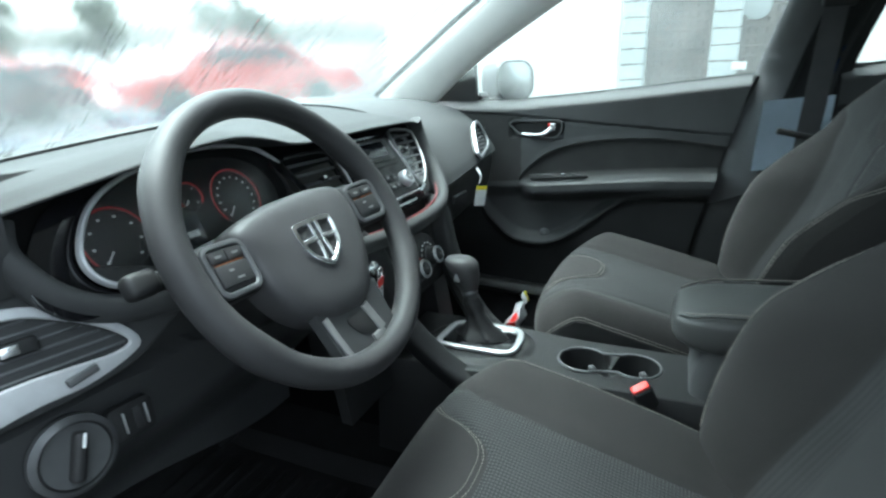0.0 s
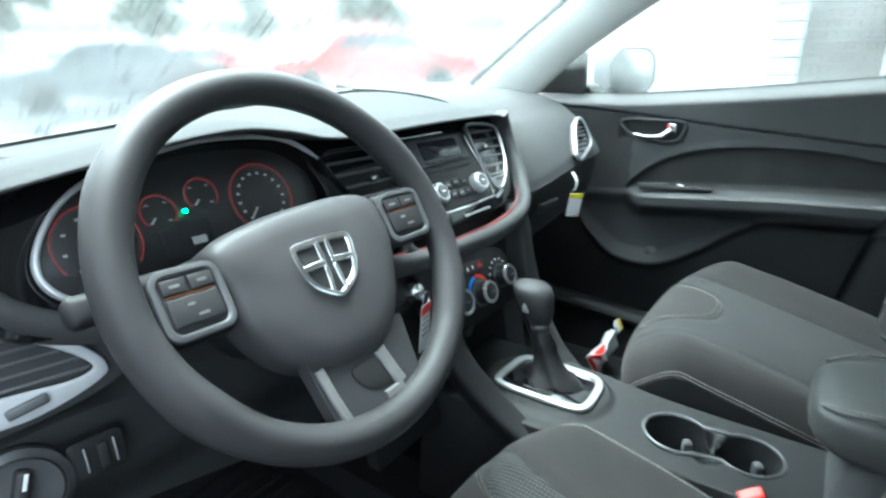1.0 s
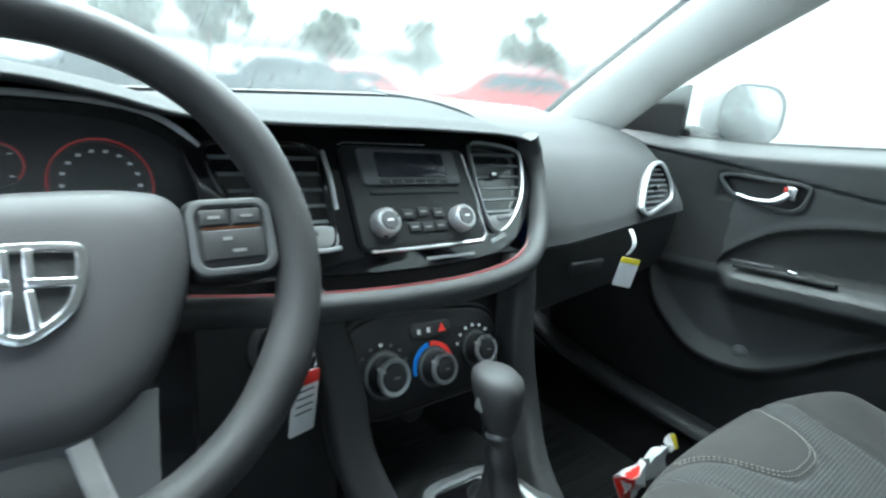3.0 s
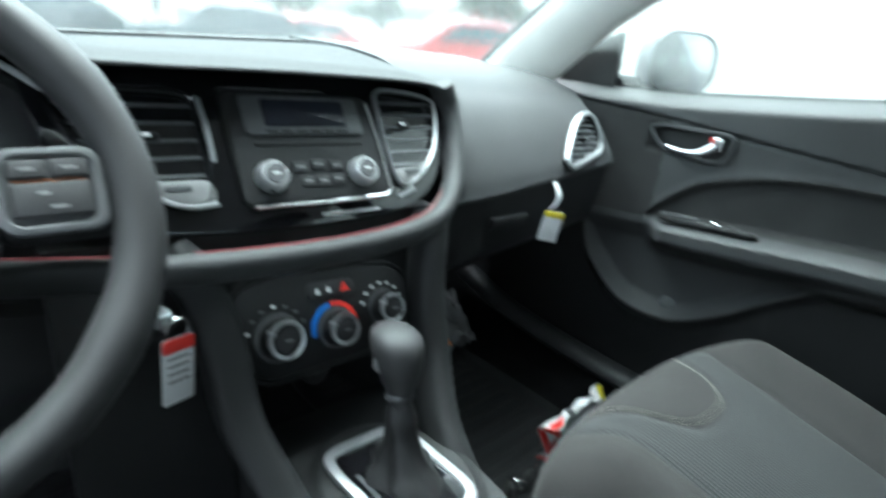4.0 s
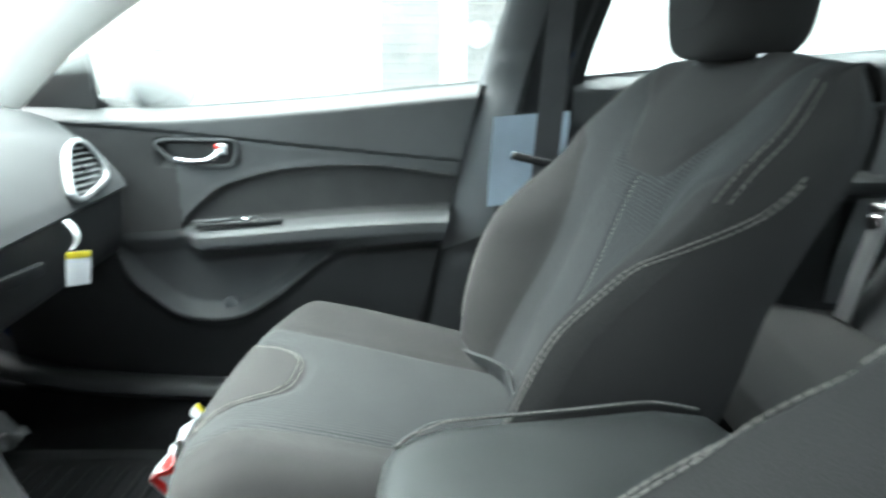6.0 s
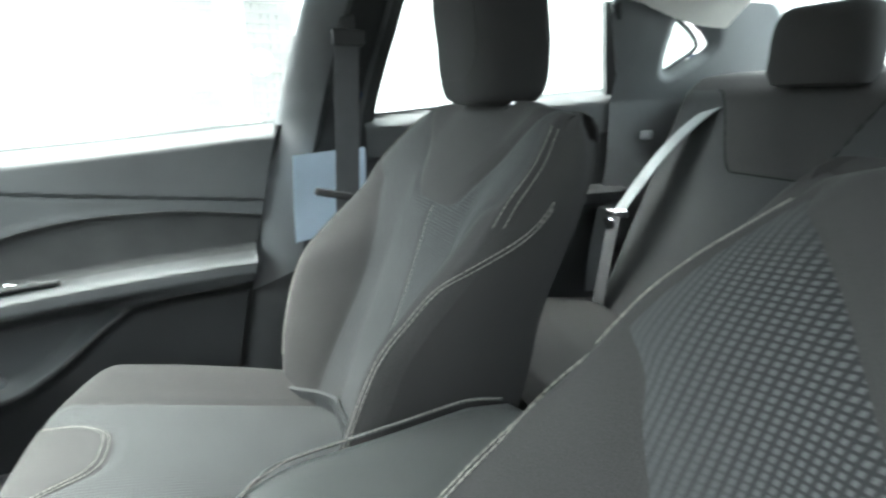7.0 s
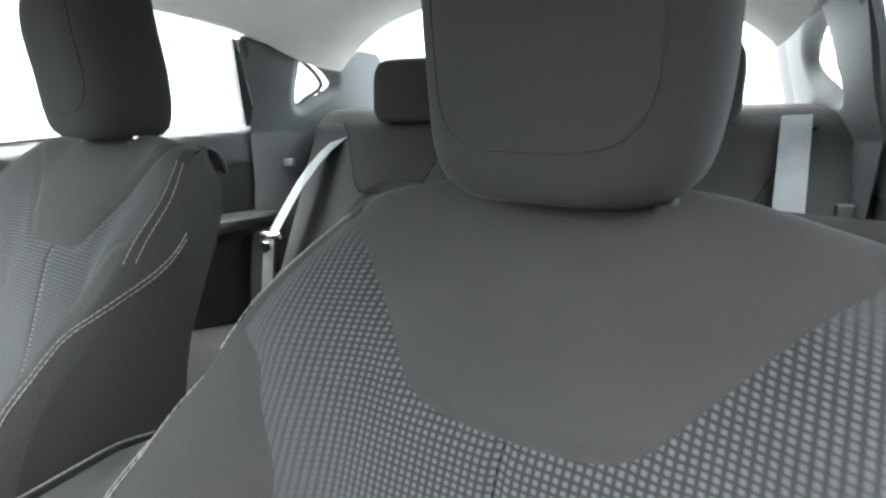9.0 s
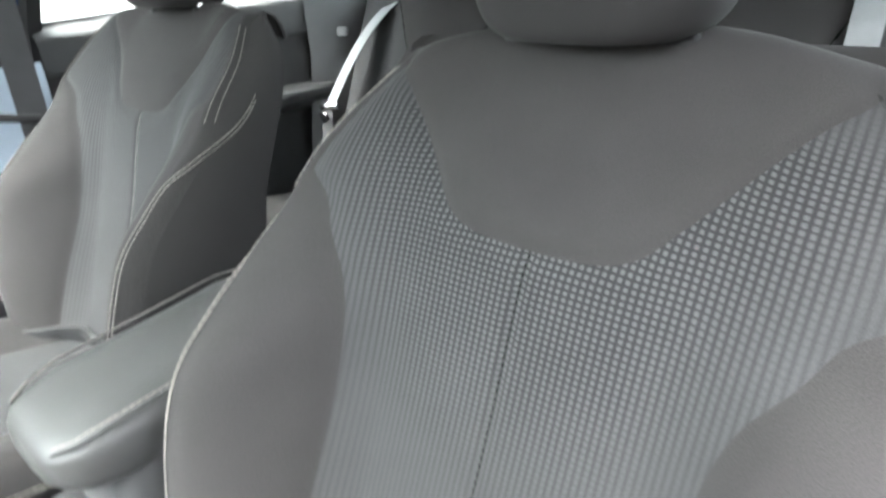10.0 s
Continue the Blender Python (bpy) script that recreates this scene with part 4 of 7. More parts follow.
def radio():
    r = part("radio", plate(rrect(0.176, 0.122, 0.010), 0.010, 0.002, STACK @ pose(-0.012, 0.010, -0.004)), HARD, dash, "black radio faceplate")
    M = STACK @ pose(-0.012, 0.010, 0.006)
    part("silver_edge", sweep([M @ Vector(p) for p in [(0.086, 0.052, 0.0), (0.089, 0.0, 0.001), (0.088, -0.056, 0.001), (0.080, -0.064, 0.001), (0.0, -0.065, 0.001), (-0.080, -0.064, 0.001)]], ring_section(0.0022, 8)), CHROME, r)
    part("silver_edge", sweep([M @ Vector(p) for p in [(-0.090, 0.060, 0.0), (-0.084, 0.063, 0.001), (0.03, 0.064, 0.001)]], ring_section(0.0012, 8)), CHROME, r)
    part("display_frame", plate(rrect(0.140, 0.044, 0.005), 0.003, 0.001, M @ pose(0, 0.034, 0)), GREYTRIM, r)
    part("display", plate(rrect(0.098, 0.030, 0.003), 0.0018, 0.0004, M @ pose(0, 0.036, 0.0028)), SCREEN, r)
    part("disc_slot", rbox(0.128, 0.0045, 0.003, 0.001, m=M @ pose(0, 0.003, 0.0)), GASKET, r)
    for k in (-1, 1):
        K = M @ pose(0.055 * k - 0.002, -0.034, 0)
        kn = part("volume_knob", lathe([(0.0165, 0), (0.0165, 0.006), (0.0150, 0.013), (0.0135, 0.0145), (0.0, 0.0148)], K, 36), KNOB, r, "bright silver knob")
        part("knob_face", lathe([(0.0105, 0.0140), (0.0100, 0.0158), (0.0, 0.0160)], K, 28), DIM, kn)
        part("mark", rbox(0.008, 0.002, 0.0004, 0, m=K @ pose(0, 0, 0.0161)), WHITE, kn)
        for i in range(2):
            part("preset_button", rbox(0.013, 0.010, 0.003, 0.001, m=M @ pose(0.060 * k, 0.030 + 0.013 * i, 0.001)), BUTTON, r)
            part("mark", rbox(0.005, 0.002, 0.0004, 0, m=M @ pose(0.060 * k, 0.030 + 0.013 * i, 0.0027)), INLAY, r)
    for i in range(6):
        part("preset_button", rbox(0.014, 0.005, 0.002, 0.0008, m=M @ pose(-0.042 + 0.0168 * i, 0.0155, 0.0028)), BUTTON, r)
    for i, (x, y) in enumerate(((-0.022, -0.024), (0.0, -0.022), (0.022, -0.024), (-0.017, -0.040), (0.002, -0.041), (0.021, -0.040))):
        b = part("radio_button", rbox(0.016, 0.012, 0.003, 0.0014, m=M @ pose(x, y, 0.001)), BUTTON, r)
        part("mark", rbox(0.009, 0.0022, 0.0004, 0, m=M @ pose(x, y, 0.0027)), INLAY, b)
    M2 = STACK @ pose(0.0, 0.0, -0.001)
    part("badge_bar", rbox(0.075, 0.004, 0.002, 0.001, m=M2 @ pose(0.020, -0.0665, 0.0)), SATIN, dash)
    part("badge_bar", rbox(0.030, 0.006, 0.002, 0.002, m=M2 @ pose(0.105, -0.050, 0.0, 0, 0, 18)), SATIN, dash)


radio()


def climate():
    D = facing((0, 0.077, 0.725), 20)
    o = ccw([(-0.108, 0.030), (-0.100, 0.054), (-0.060, 0.064), (0.0, 0.062), (0.060, 0.056), (0.095, 0.046), (0.115, 0.020), (0.121, -0.024), (0.100, -0.042), (0.05, -0.044), (-0.04, -0.044), (-0.085, -0.040), (-0.104, -0.010)], 6)
    c = part("climate_panel", plate(o, 0.010, 0.004, D @ pose(0, 0, -0.006)), LEATHER, dash, "black heater control panel with three knobs")
    part("panel_rim", hoop(inset(o, -0.006), o, 0.010, 0.004, D @ pose(0, 0, -0.007)), HARD, c)
    for x, y, r in ((-0.066, 0.0, 0.026), (0.003, -0.006, 0.023), (0.070, 0.003, 0.022)):
        K = D @ pose(x, y, 0.003)
        kn = part("heater_knob", lathe([(r * 1.06, 0), (r * 1.04, 0.004), (r * 0.86, 0.0055), (r * 0.84, 0.010), (r * 0.80, 0.020), (r * 0.70, 0.0235), (0, 0.0240)], K, 36), HARD, c, "round black heater knob with bright rings")
        part("knob_skirt", lathe([(r * 1.00, 0.0042), (r * 1.00, 0.0052), (r * 0.88, 0.0062), (r * 0.88, 0.0050)], K, 36), DIM, kn)
        part("knob_ring", lathe([(r * 0.78, 0.0205), (r * 0.80, 0.0225), (r * 0.74, 0.0255), (r * 0.62, 0.0250), (r * 0.58, 0.0235), (r * 0.60, 0.0200)], K, 36), KNOB, kn)
        part("knob_cap", lathe([(r * 0.55, 0.0235), (r * 0.53, 0.0260), (r * 0.40, 0.0275), (0, 0.0278)], K, 28), BUTTON, kn)
        part("knob_pointer", rbox(0.0035, r * 0.50, 0.004, 0.001, m=K @ pose(-r * 0.52, r * 0.36, 0.0225, 0, 0, 55)), WHITE, kn)
        part("mark", rbox(0.007, 0.002, 0.0005, 0, m=K @ pose(0, 0, 0.0281)), INLAY, kn)
        for i in range(7):
            a = radians(20 + 23.3 * i)
            if r != 0.023:
                part("mark", rbox(0.004, 0.0035, 0.0005, 0, m=D @ pose(x + (r + 0.007) * math.cos(a), y + (r + 0.007) * math.sin(a), 0.0046)), WHITE if i in (3, 6) or x > 0 else GREYTRIM, c)
    for mat, a0, a1 in ((BLUE, 100, 190), (SCARLET, 5, 95)):
        arc = [D @ Vector((0.003 + 0.0275 * math.cos(radians(a)), -0.006 + 0.0275 * math.sin(radians(a)), 0.0045)) for a in span(a0, a1, 16)]
        part("temperature_arc", sweep(arc, [(0.0028, 0), (0.0028, 0.0008), (-0.0028, 0.0008), (-0.0028, 0)], up=D.to_3x3() @ Vector((0, 0, 1))), mat, c)
    hz = part("switch_strip", plate(rrect(0.060, 0.018, 0.007), 0.003, 0.001, D @ pose(0.004, 0.038, 0.003, 0, 0, -3)), BUTTON, c)
    tri = [(-0.006, -0.005), (0.006, -0.005), (0, 0.006)]
    part("hazard_mark", plate(tri, 0.0006, 0.0001, D @ pose(0.020, 0.038, 0.006)), SCARLET, hz, "red hazard triangle")
    for x in (-0.014, 0.0):
        part("mark", rbox(0.004, 0.006, 0.0005, 0, m=D @ pose(x, 0.038, 0.0062)), WHITE, hz)
    # lower stack: arms down to the console and the dark recess
    for k in (-1, 1):
        arm = catmull([(0.160 * k, 0.100, 0.826), (0.142 * k, 0.082, 0.80), (0.128 * k, 0.062, 0.74), (0.122 * k, 0.035, 0.67), (0.104 * k, -0.010, 0.61), (0.096 * k, -0.05, 0.575), (0.094 * k, -0.09, 0.545)], 8)
        part("stack_arm", sweep(arm, [(0.021 * math.copysign(abs(math.cos(t)) ** 0.6, math.cos(t)), 0.022 * math.copysign(abs(math.sin(t)) ** 0.6, math.sin(t))) for t in span(0, 2 * math.pi, 21)[:-1]], up=(0, 1, 0.3)), HARD, dash, "soft arm from the dash to the console")

    def bed(x, s):
        z = 0.836 - 0.29 * s
        return x, 0.088 + 0.028 * (1 - s) - 0.02 * s + (0.16 * step(0.50, 0.58, s) if abs(x) < 0.11 else 0.0), z

    part("stack_face", sheet(bed, span(-0.250, 0.175, 60), span(0, 1, 40), 0.02, (0, 1, 0)), HARD, dash, "matt black lower stack with a deep recess")
    O = facing((-0.012, 0.088, 0.662), 10)
    out = part("power_socket", lathe([(0.017, 0), (0.017, 0.005), (0.0145, 0.007), (0.0, 0.0075)], O, 28), GASKET, dash, "round black power socket cover")
    part("mark", rbox(0.010, 0.004, 0.0006, 0, m=O @ pose(0, 0, 0.0078)), GREYTRIM, out)


climate()


def driver_side():
    # gauge binnacle
    G = facing((-0.378, 0.170, 0.932), 24)
    o = ccw([(-0.150, 0.0), (-0.163, -0.025), (-0.160, -0.046), (-0.140, -0.062), (-0.10, -0.062), (-0.03, -0.052), (0.06, -0.046), (0.135, -0.042), (0.157, -0.018), (0.150, 0.020), (0.105, 0.052), (0.02, 0.060), (-0.05, 0.051), (-0.10, 0.037), (-0.130, 0.021)], 6)
    g = part("binnacle", plate(o, 0.004, 0.001, G @ pose(0, 0, -0.030)), DIAL, dash, "dark gauge cluster with red-ringed dials and chrome rim")
    part("binnacle_well", hoop(inset(o, -0.003), inset(o, 0.001), 0.034, 0.001, G @ pose(0, 0, -0.030)), GLOSS, g)
    part("chrome_rim", hoop(inset(o, -0.0058), inset(o, -0.0005), 0.008, 0.002, G), BRIGHT, g, "chrome rim of the binnacle")
    for x, r, nn in ((-0.108, 0.038, 8), (0.075, 0.040, 14), (-0.046, 0.018, 4), (0.004, 0.018, 4)):
        y = {-0.108: -0.016, 0.075: -0.004, -0.046: 0.002, 0.004: 0.012}[x]
        K = G @ pose(x, y, -0.026)
        di = part("dial", lathe([(r, 0), (r, 0.003), (r * 0.93, 0.004), (r * 0.93, 0.0025), (0, 0.0025)], K, 40), DIAL, g, "round dial")
        arc = [K @ Vector((r * math.cos(radians(a)), r * math.sin(radians(a)), 0.0045)) for a in span(-40, 220, 40)]
        part("dial_arc", sweep(arc, ring_section(0.0010, 6)), DIALRED, di)
        for i in range(nn):
            a = radians(225 - 270 * i / (nn - 1))
            part("mark", rbox(0.0038, 0.0026 if r > 0.03 else 0.0012, 0.0004, 0, m=K @ pose(r * 0.74 * math.cos(a), r * 0.74 * math.sin(a), 0.0030)), WHITE, di)
        part("needle", rbox(r * 0.42, 0.0020, 0.0008, 0.0, m=K @ pose(-r * 0.42, -r * 0.42, 0.0045, 0, 0, 45)), WHITE, di)
    part("info_screen", plate(rrect(0.055, 0.036, 0.004), 0.002, 0.0005, G @ pose(-0.024, -0.030, -0.026)), SCREEN, g)
    part("mark", rbox(0.016, 0.008, 0.0005, 0, m=G @ pose(-0.014, -0.034, -0.0235)), WHITE, g)
    part("turn_indicator", plate([(-0.003, -0.0016), (0.002, -0.0025), (0.002, 0.0025), (-0.003, 0.0016)], 0.0006, 0.0001, G @ pose(-0.020, -0.002, -0.0205)), GREEN, g, "lit green indicator arrow")
    part("cluster_lens", plate(inset(o, 0.001), 0.0015, 0.0004, G @ pose(0, 0, -0.006, 4)), LENS, g, "clear lens over the gauges").visible_shadow = False
    # gloss field around the cluster
    f = [Vector((p.x * 1.28 - 0.006, p.y * 1.34, 0)) for p in o]
    part("gloss_field", hoop(f, inset(o, -0.004), 0.004, 0.001, G @ pose(0, 0, -0.010)), GLOSS, dash, "gloss black gauge surround")
    part("binnacle_back", rbox(0.42, 0.16, 0.004, 0.001, 1, G @ pose(0.0, 0, -0.040)), GASKET, dash)

    # lower dash in front of the driver's knees
    def knee(x, s):
        z = 0.900 - 0.06 * step(-0.55, -0.2, x) - 0.34 * s
        y = 0.186 - 0.016 * step(0.770, 0.758, z) + 0.10 * step(0.70, 0.56, z) + 0.02 * step(-0.62, -0.76, x)
        return x, y, z

    part("knee_panel", sheet(knee, span(-0.76, -0.16, 50), span(0, 1, 40), 0.012, (0, 1, 0)), LOWER, dash, "matt black lower dash panel")
    V = facing((-0.60, 0.166, 0.83), 14, -12)
    part("dash_driver_face", plate(ccw([(-0.160, 0.080), (-0.05, 0.082), (0.05, 0.070), (0.11, 0.056), (0.150, 0.040), (0.166, 0.020), (0.150, 0.0), (0.118, -0.022), (0.08, -0.042), (0.03, -0.052), (-0.02, -0.056), (-0.10, -0.060), (-0.160, -0.056)], 6), 0.014, 0.006, V @ pose(0, 0, -0.016)), SOFT, dash, "grained soft-touch face round the end vent")
    H = facing((-0.595, 0.160, 0.720), 8, -8)
    h = part("light_switch", lathe([(0.040, -0.01), (0.039, 0.006), (0.033, 0.012), (0.031, 0.008), (0.0, 0.008)], H, 40), HARD, dash, "round headlamp switch with a pointer knob")
    part("switch_ring", lathe([(0.0405, 0.0), (0.0405, 0.0075), (0.0375, 0.0095), (0.0345, 0.0125), (0.0335, 0.0095)], H, 40), DIM, h, "dim silver ring")
    part("switch_grip", rbox(0.013, 0.050, 0.016, 0.005, 3, H @ pose(0, 0, 0.014, 0, 0, -18)), BUTTON, h)
    part("mark", rbox(0.003, 0.014, 0.0005, 0, m=H @ pose(0.006, 0.016, 0.0223, 0, 0, -18)), WHITE, h)
    for i in range(6):
        a = radians(70 + 30 * i)
        part("mark", rbox(0.0034, 0.0030, 0.0005, 0, m=H @ pose(0.028 * math.cos(a), 0.028 * math.sin(a), 0.0083)), WHITE, h)
    B = facing((-0.534, 0.158, 0.723), 8, -6)
    b = part("dimmer_panel", plate(rrect(0.048, 0.040, 0.007), 0.010, 0.003, B), HARD, dash)
    for x in (-0.010, 0.004, 0.014):
        part("dimmer_wheel", rbox(0.0022 if x != 0.004 else 0.008, 0.024, 0.006, 0.001, m=B @ pose(x, 0.0, 0.010)), SATIN if x != 0.004 else BUTTON, b)
    part("vent_dial", rbox(0.030, 0.009, 0.005, 0.002, m=facing((-0.60, 0.166, 0.83), 14, -12) @ pose(0.028, -0.032, 0.009, 0, 0, 12)), DIM, dash)


driver_side()
IGN = facing((-0.176, 0.095, 0.775), 20, -10)
ign = thing("ignition_lock", (-0.176, 0.095, 0.775), "black round ignition lock with a key in it", "ignition")
part("lock_collar", lathe([(0.030, -0.01), (0.030, 0.004), (0.024, 0.008), (0.018, 0.003), (0.0, 0.002)], IGN, 32), GASKET, ign)
part("key", joined(rbox(0.012, 0.020, 0.030, 0.003, m=IGN @ pose(0, 0, 0.020)), lathe([(0.010, 0), (0.013, 0.004), (0.010, 0.016), (0, 0.018)], IGN @ pose(0, 0, 0.034), 20)), CHROME, ign, "bright key")
tag = thing("key_tag", (-0.17, 0.055, 0.74), "white paper key tag with red band under the ignition key", "key tag")
TG = facing((-0.171, 0.050, 0.737), -4, 12)
part("paper", plate(rrect(0.029, 0.068, 0.003), 0.0012, 0.0003, TG), PAPER, tag)
part("red_band", plate(rrect(0.029, 0.014, 0.003), 0.0006, 0.0001, TG @ pose(0, 0.027, 0.0013)), SCARLET, tag)
for i in range(4):
    part("mark", rbox(0.019, 0.0020, 0.0003, 0, m=TG @ pose(0, 0.014 - 0.008 * i, 0.0014)), GREYTRIM, tag)
part("key_ring", sweep([TG @ Vector((0.010 * math.cos(t), 0.041 + 0.011 * math.sin(t), 0)) for t in span(0, 2 * math.pi, 25)[:-1]], ring_section(0.0009, 6), up=(0, 1, 0), closed=True), CHROME, tag)
tg = thing("dash_tag", (0.425, 0.10, 0.80), "white and yellow paper tag hanging from the glovebox edge", "paper tag")
part("strip", sheet(lambda u, v: (0.424 + u - 0.006 * v + 0.004 * math.sin(3 * v), 0.100 - 0.012 * math.sin(2.6 * v), 0.853 - 0.042 * v), span(-0.006, 0.006, 4), span(0, 1, 10), 0.0006, (0, 1, 0)), PAPER, tg)
T2 = facing((0.412, 0.086, 0.784), -6, -38)
part("tag_card", plate(rrect(0.032, 0.052, 0.002), 0.0008, 0.0002, T2 @ pose(0, 0, 0, 0, 0, -6)), PAPER, tg)
part("yellow_band", plate(rrect(0.032, 0.010, 0.001), 0.0005, 0.0001, T2 @ pose(0.002, 0.021, 0.0009, 0, 0, -6)), YELLOW, tg)


# ---- centre console ----
def console():
    con = thing("centre_console", (0.0, -0.25, 0.36), "black plastic centre console with gear lever and two cup holders", "centre console")
    half = curve_at([(-0.70, 0.085), (-0.45, 0.088), (-0.22, 0.092), (-0.10, 0.110), (0.02, 0.118), (0.12, 0.118)])
    cups = [(0.002, -0.248, 0.041), (0.008, -0.334, 0.039)]

    def deck(u, y):
        w = half(y)
        z = 0.592 + 0.10 * max(0, -0.20 - y) * 0.10
        x = u * w
        a = abs(u)
        z += -0.16 * max(0.0, (a - 0.86) / 0.14) ** 2 if a > 0.86 else 0.0
        # dip for the cups
        for cx, cy, r in cups:
            d = math.hypot(x - cx, y - cy)
            z -= 0.075 * step(r + 0.0015, r - 0.0035, d)
        bridge = 0.018 * math.exp(-((y + 0.291) / 0.010) ** 2) * step(0.050, 0.02, abs(x - 0.005))
        z -= bridge
        # plinth round the gear lever
        z += 0.006 * step(0.10, 0.085, math.hypot((x - 0.008) / 0.9, (y + 0.055) / 1.05))
        return x, y, z

    body = part("console_deck", sheet(deck, span(-1, 1, 110), span(-0.70, 0.10, 220)), HARD, con)
    for k in (-1, 1):
        part("console_side", sheet(lambda s, y: (k * (half(y) + 0.004 + 0.012 * s), y, 0.592 - 0.14 - 0.15 * s + 0.0), span(-0.35, 1, 8), span(-0.70, 0.10, 30)), HARD, con)
    loop = []
    for cx, cy, r, a0, a1 in ((0.002, -0.248, 0.0425, -40, 220), (0.008, -0.334, 0.0405, 140, 400)):
        loop += [(cx + r * math.cos(radians(a)), cy + r * math.sin(radians(a)), 0.5945) for a in span(a0, a1, 22)]
    part("cup_rim", sweep(loop, ring_section(0.0024, 8), closed=True), DIM, body, "thin grey rim round both cup holders")
    for cx, cy, r in cups:
        part("cup_tab", rbox(0.014, 0.012, 0.020, 0.004, m=pose(cx + 0.026, cy - 0.012, 0.560, 0, 0, 30)), DIM, body)
    # gear lever
    B = pose(0.008, -0.060, 0.600, 0, 0, 0)
    o = ccw([(-0.052, 0.070), (0.0, 0.078), (0.048, 0.066), (0.056, 0.0), (0.050, -0.060), (0.0, -0.076), (-0.048, -0.066), (-0.056, 0.0)], 6)
    lev = part("gear_lever", hoop(o, inset(o, 0.012), 0.006, 0.002, B), SATIN, con, "automatic gear lever in a bright satin bezel")
    part("gate_plate", plate(inset(o, 0.011), 0.003, 0.0005, B), GLOSS, lev)
    part("mark", rbox(0.005, 0.040, 0.0006, 0, m=B @ pose(-0.036, 0.01, 0.0036)), DIM, lev)
    K = Vector((0.022, -0.015, 0.735))
    base = Vector((0.012, -0.058, 0.604))
    rings = []
    for s, rx, ry in ((0, 0.036, 0.046), (0.05, 0.034, 0.043), (0.10, 0.026, 0.033), (0.16, 0.022, 0.027), (0.22, 0.0185, 0.023), (0.29, 0.0165, 0.020), (0.36, 0.0150, 0.018), (0.42, 0.0165, 0.019), (0.47, 0.0160, 0.018), (0.52, 0.0135, 0.0155), (0.56, 0.012, 0.014)):
        p = base.lerp(K, s)
        rings.append([p + Vector((rx * math.cos(t) * (1 + 0.17 * (1 - s) * math.sin(5 * t + 9 * s)), ry * math.sin(t) * (1 + 0.15 * (1 - s) * math.cos(4 * t + 11 * s)), 0)) for t in span(0, 2 * math.pi, 33)[:-1]])
    part("boot", loft(rings), LEATHER, lev, "creased black vinyl boot")
    axis = (K - base).normalized()
    kn = []
    for s, r in ((0.52, 0.0125), (0.60, 0.0130), (0.66, 0.0150), (0.72, 0.0185), (0.79, 0.0225), (0.87, 0.0255), (0.95, 0.0275), (1.02, 0.0285), (1.075, 0.0270), (1.11, 0.0225), (1.13, 0.0140), (1.135, 0.004)):
        p = base + (K - base) * s
        kn.append([p + Vector((r * 0.92 * math.cos(t), r * 1.12 * math.sin(t), 0.0)) for t in span(0, 2 * math.pi, 33)[:-1]])
    knob = part("knob", loft(kn), RIM, lev, "rounded black grip")
    part("release_button", rbox(0.010, 0.014, 0.024, 0.004, m=Matrix.Translation(base + (K - base) * 0.90 + Vector((-0.019, 0.004, 0))) @ pose(0, 0, 0, 10, 0, 10)), KNOB, knob, "bright release button")
    part("knob_ring", lathe([(0.0150, 0), (0.0160, 0.003), (0.0150, 0.006)], Matrix.Translation(base + (K - base) * 0.60) @ axis.to_track_quat("Z", "Y").to_matrix().to_4x4(), 28), DIM, lev)
    # armrest on its post
    arm = thing("armrest", (0.012, -0.54, 0.60), "padded black vinyl armrest lid with stitched edges on the console box", "armrest")
    rings = []
    for y, w, zt, zb in ((-0.380, 0.028, 0.706, 0.692), (-0.383, 0.050, 0.714, 0.684), (-0.392, 0.067, 0.722, 0.676), (-0.408, 0.078, 0.727, 0.669), (-0.44, 0.086, 0.735, 0.663), (-0.55, 0.088, 0.744, 0.662), (-0.63, 0.086, 0.754, 0.668), (-0.675, 0.076, 0.752, 0.678), (-0.697, 0.055, 0.738, 0.694)):
        ring, cx = [], 0.014
        for t in span(0, 2 * math.pi, 41)[:-1]:
            c, s = math.cos(t), math.sin(t)
            ring.append(Vector((cx + w * math.copysign(abs(c) ** 0.45, c), y, (zt + zb) / 2 + (zt - zb) / 2 * math.copysign(abs(s) ** 0.5, s))))
        rings.append(ring)
    pad = part("lid", loft(rings), ARMVINYL, arm)
    for k in (-1, 1):
        part("stitching", dashes([(0.014 + k * w, y, z) for y, w, z in ((-0.394, 0.056, 0.7240), (-0.408, 0.068, 0.7280), (-0.44, 0.076, 0.7360), (-0.55, 0.079, 0.7450), (-0.63, 0.077, 0.7545), (-0.672, 0.066, 0.7530))], 0.006, 0.0006, 0.0011), THREAD, pad)
        part("seam_bead", sweep(catmull([(0.014 + k * w, y, z) for y, w, z in ((-0.392, 0.058, 0.7205), (-0.408, 0.071, 0.7250), (-0.44, 0.080, 0.7330), (-0.55, 0.0825, 0.7420), (-0.63, 0.080, 0.7515), (-0.672, 0.070, 0.7500))], 6), ring_section(0.0020, 8)), ARMVINYL, pad)
    part("console_box", loft([[Vector((0.010 + a * wx, -0.57 + b * ly, z)) for a, b in [(p.x, p.y) for p in rrect(2, 2, 0.3, 4)]] for z, wx, ly in ((0.40, 0.075, 0.16), (0.62, 0.078, 0.155), (0.66, 0.080, 0.148), (0.682, 0.082, 0.142))]), SOFT, arm)


console()


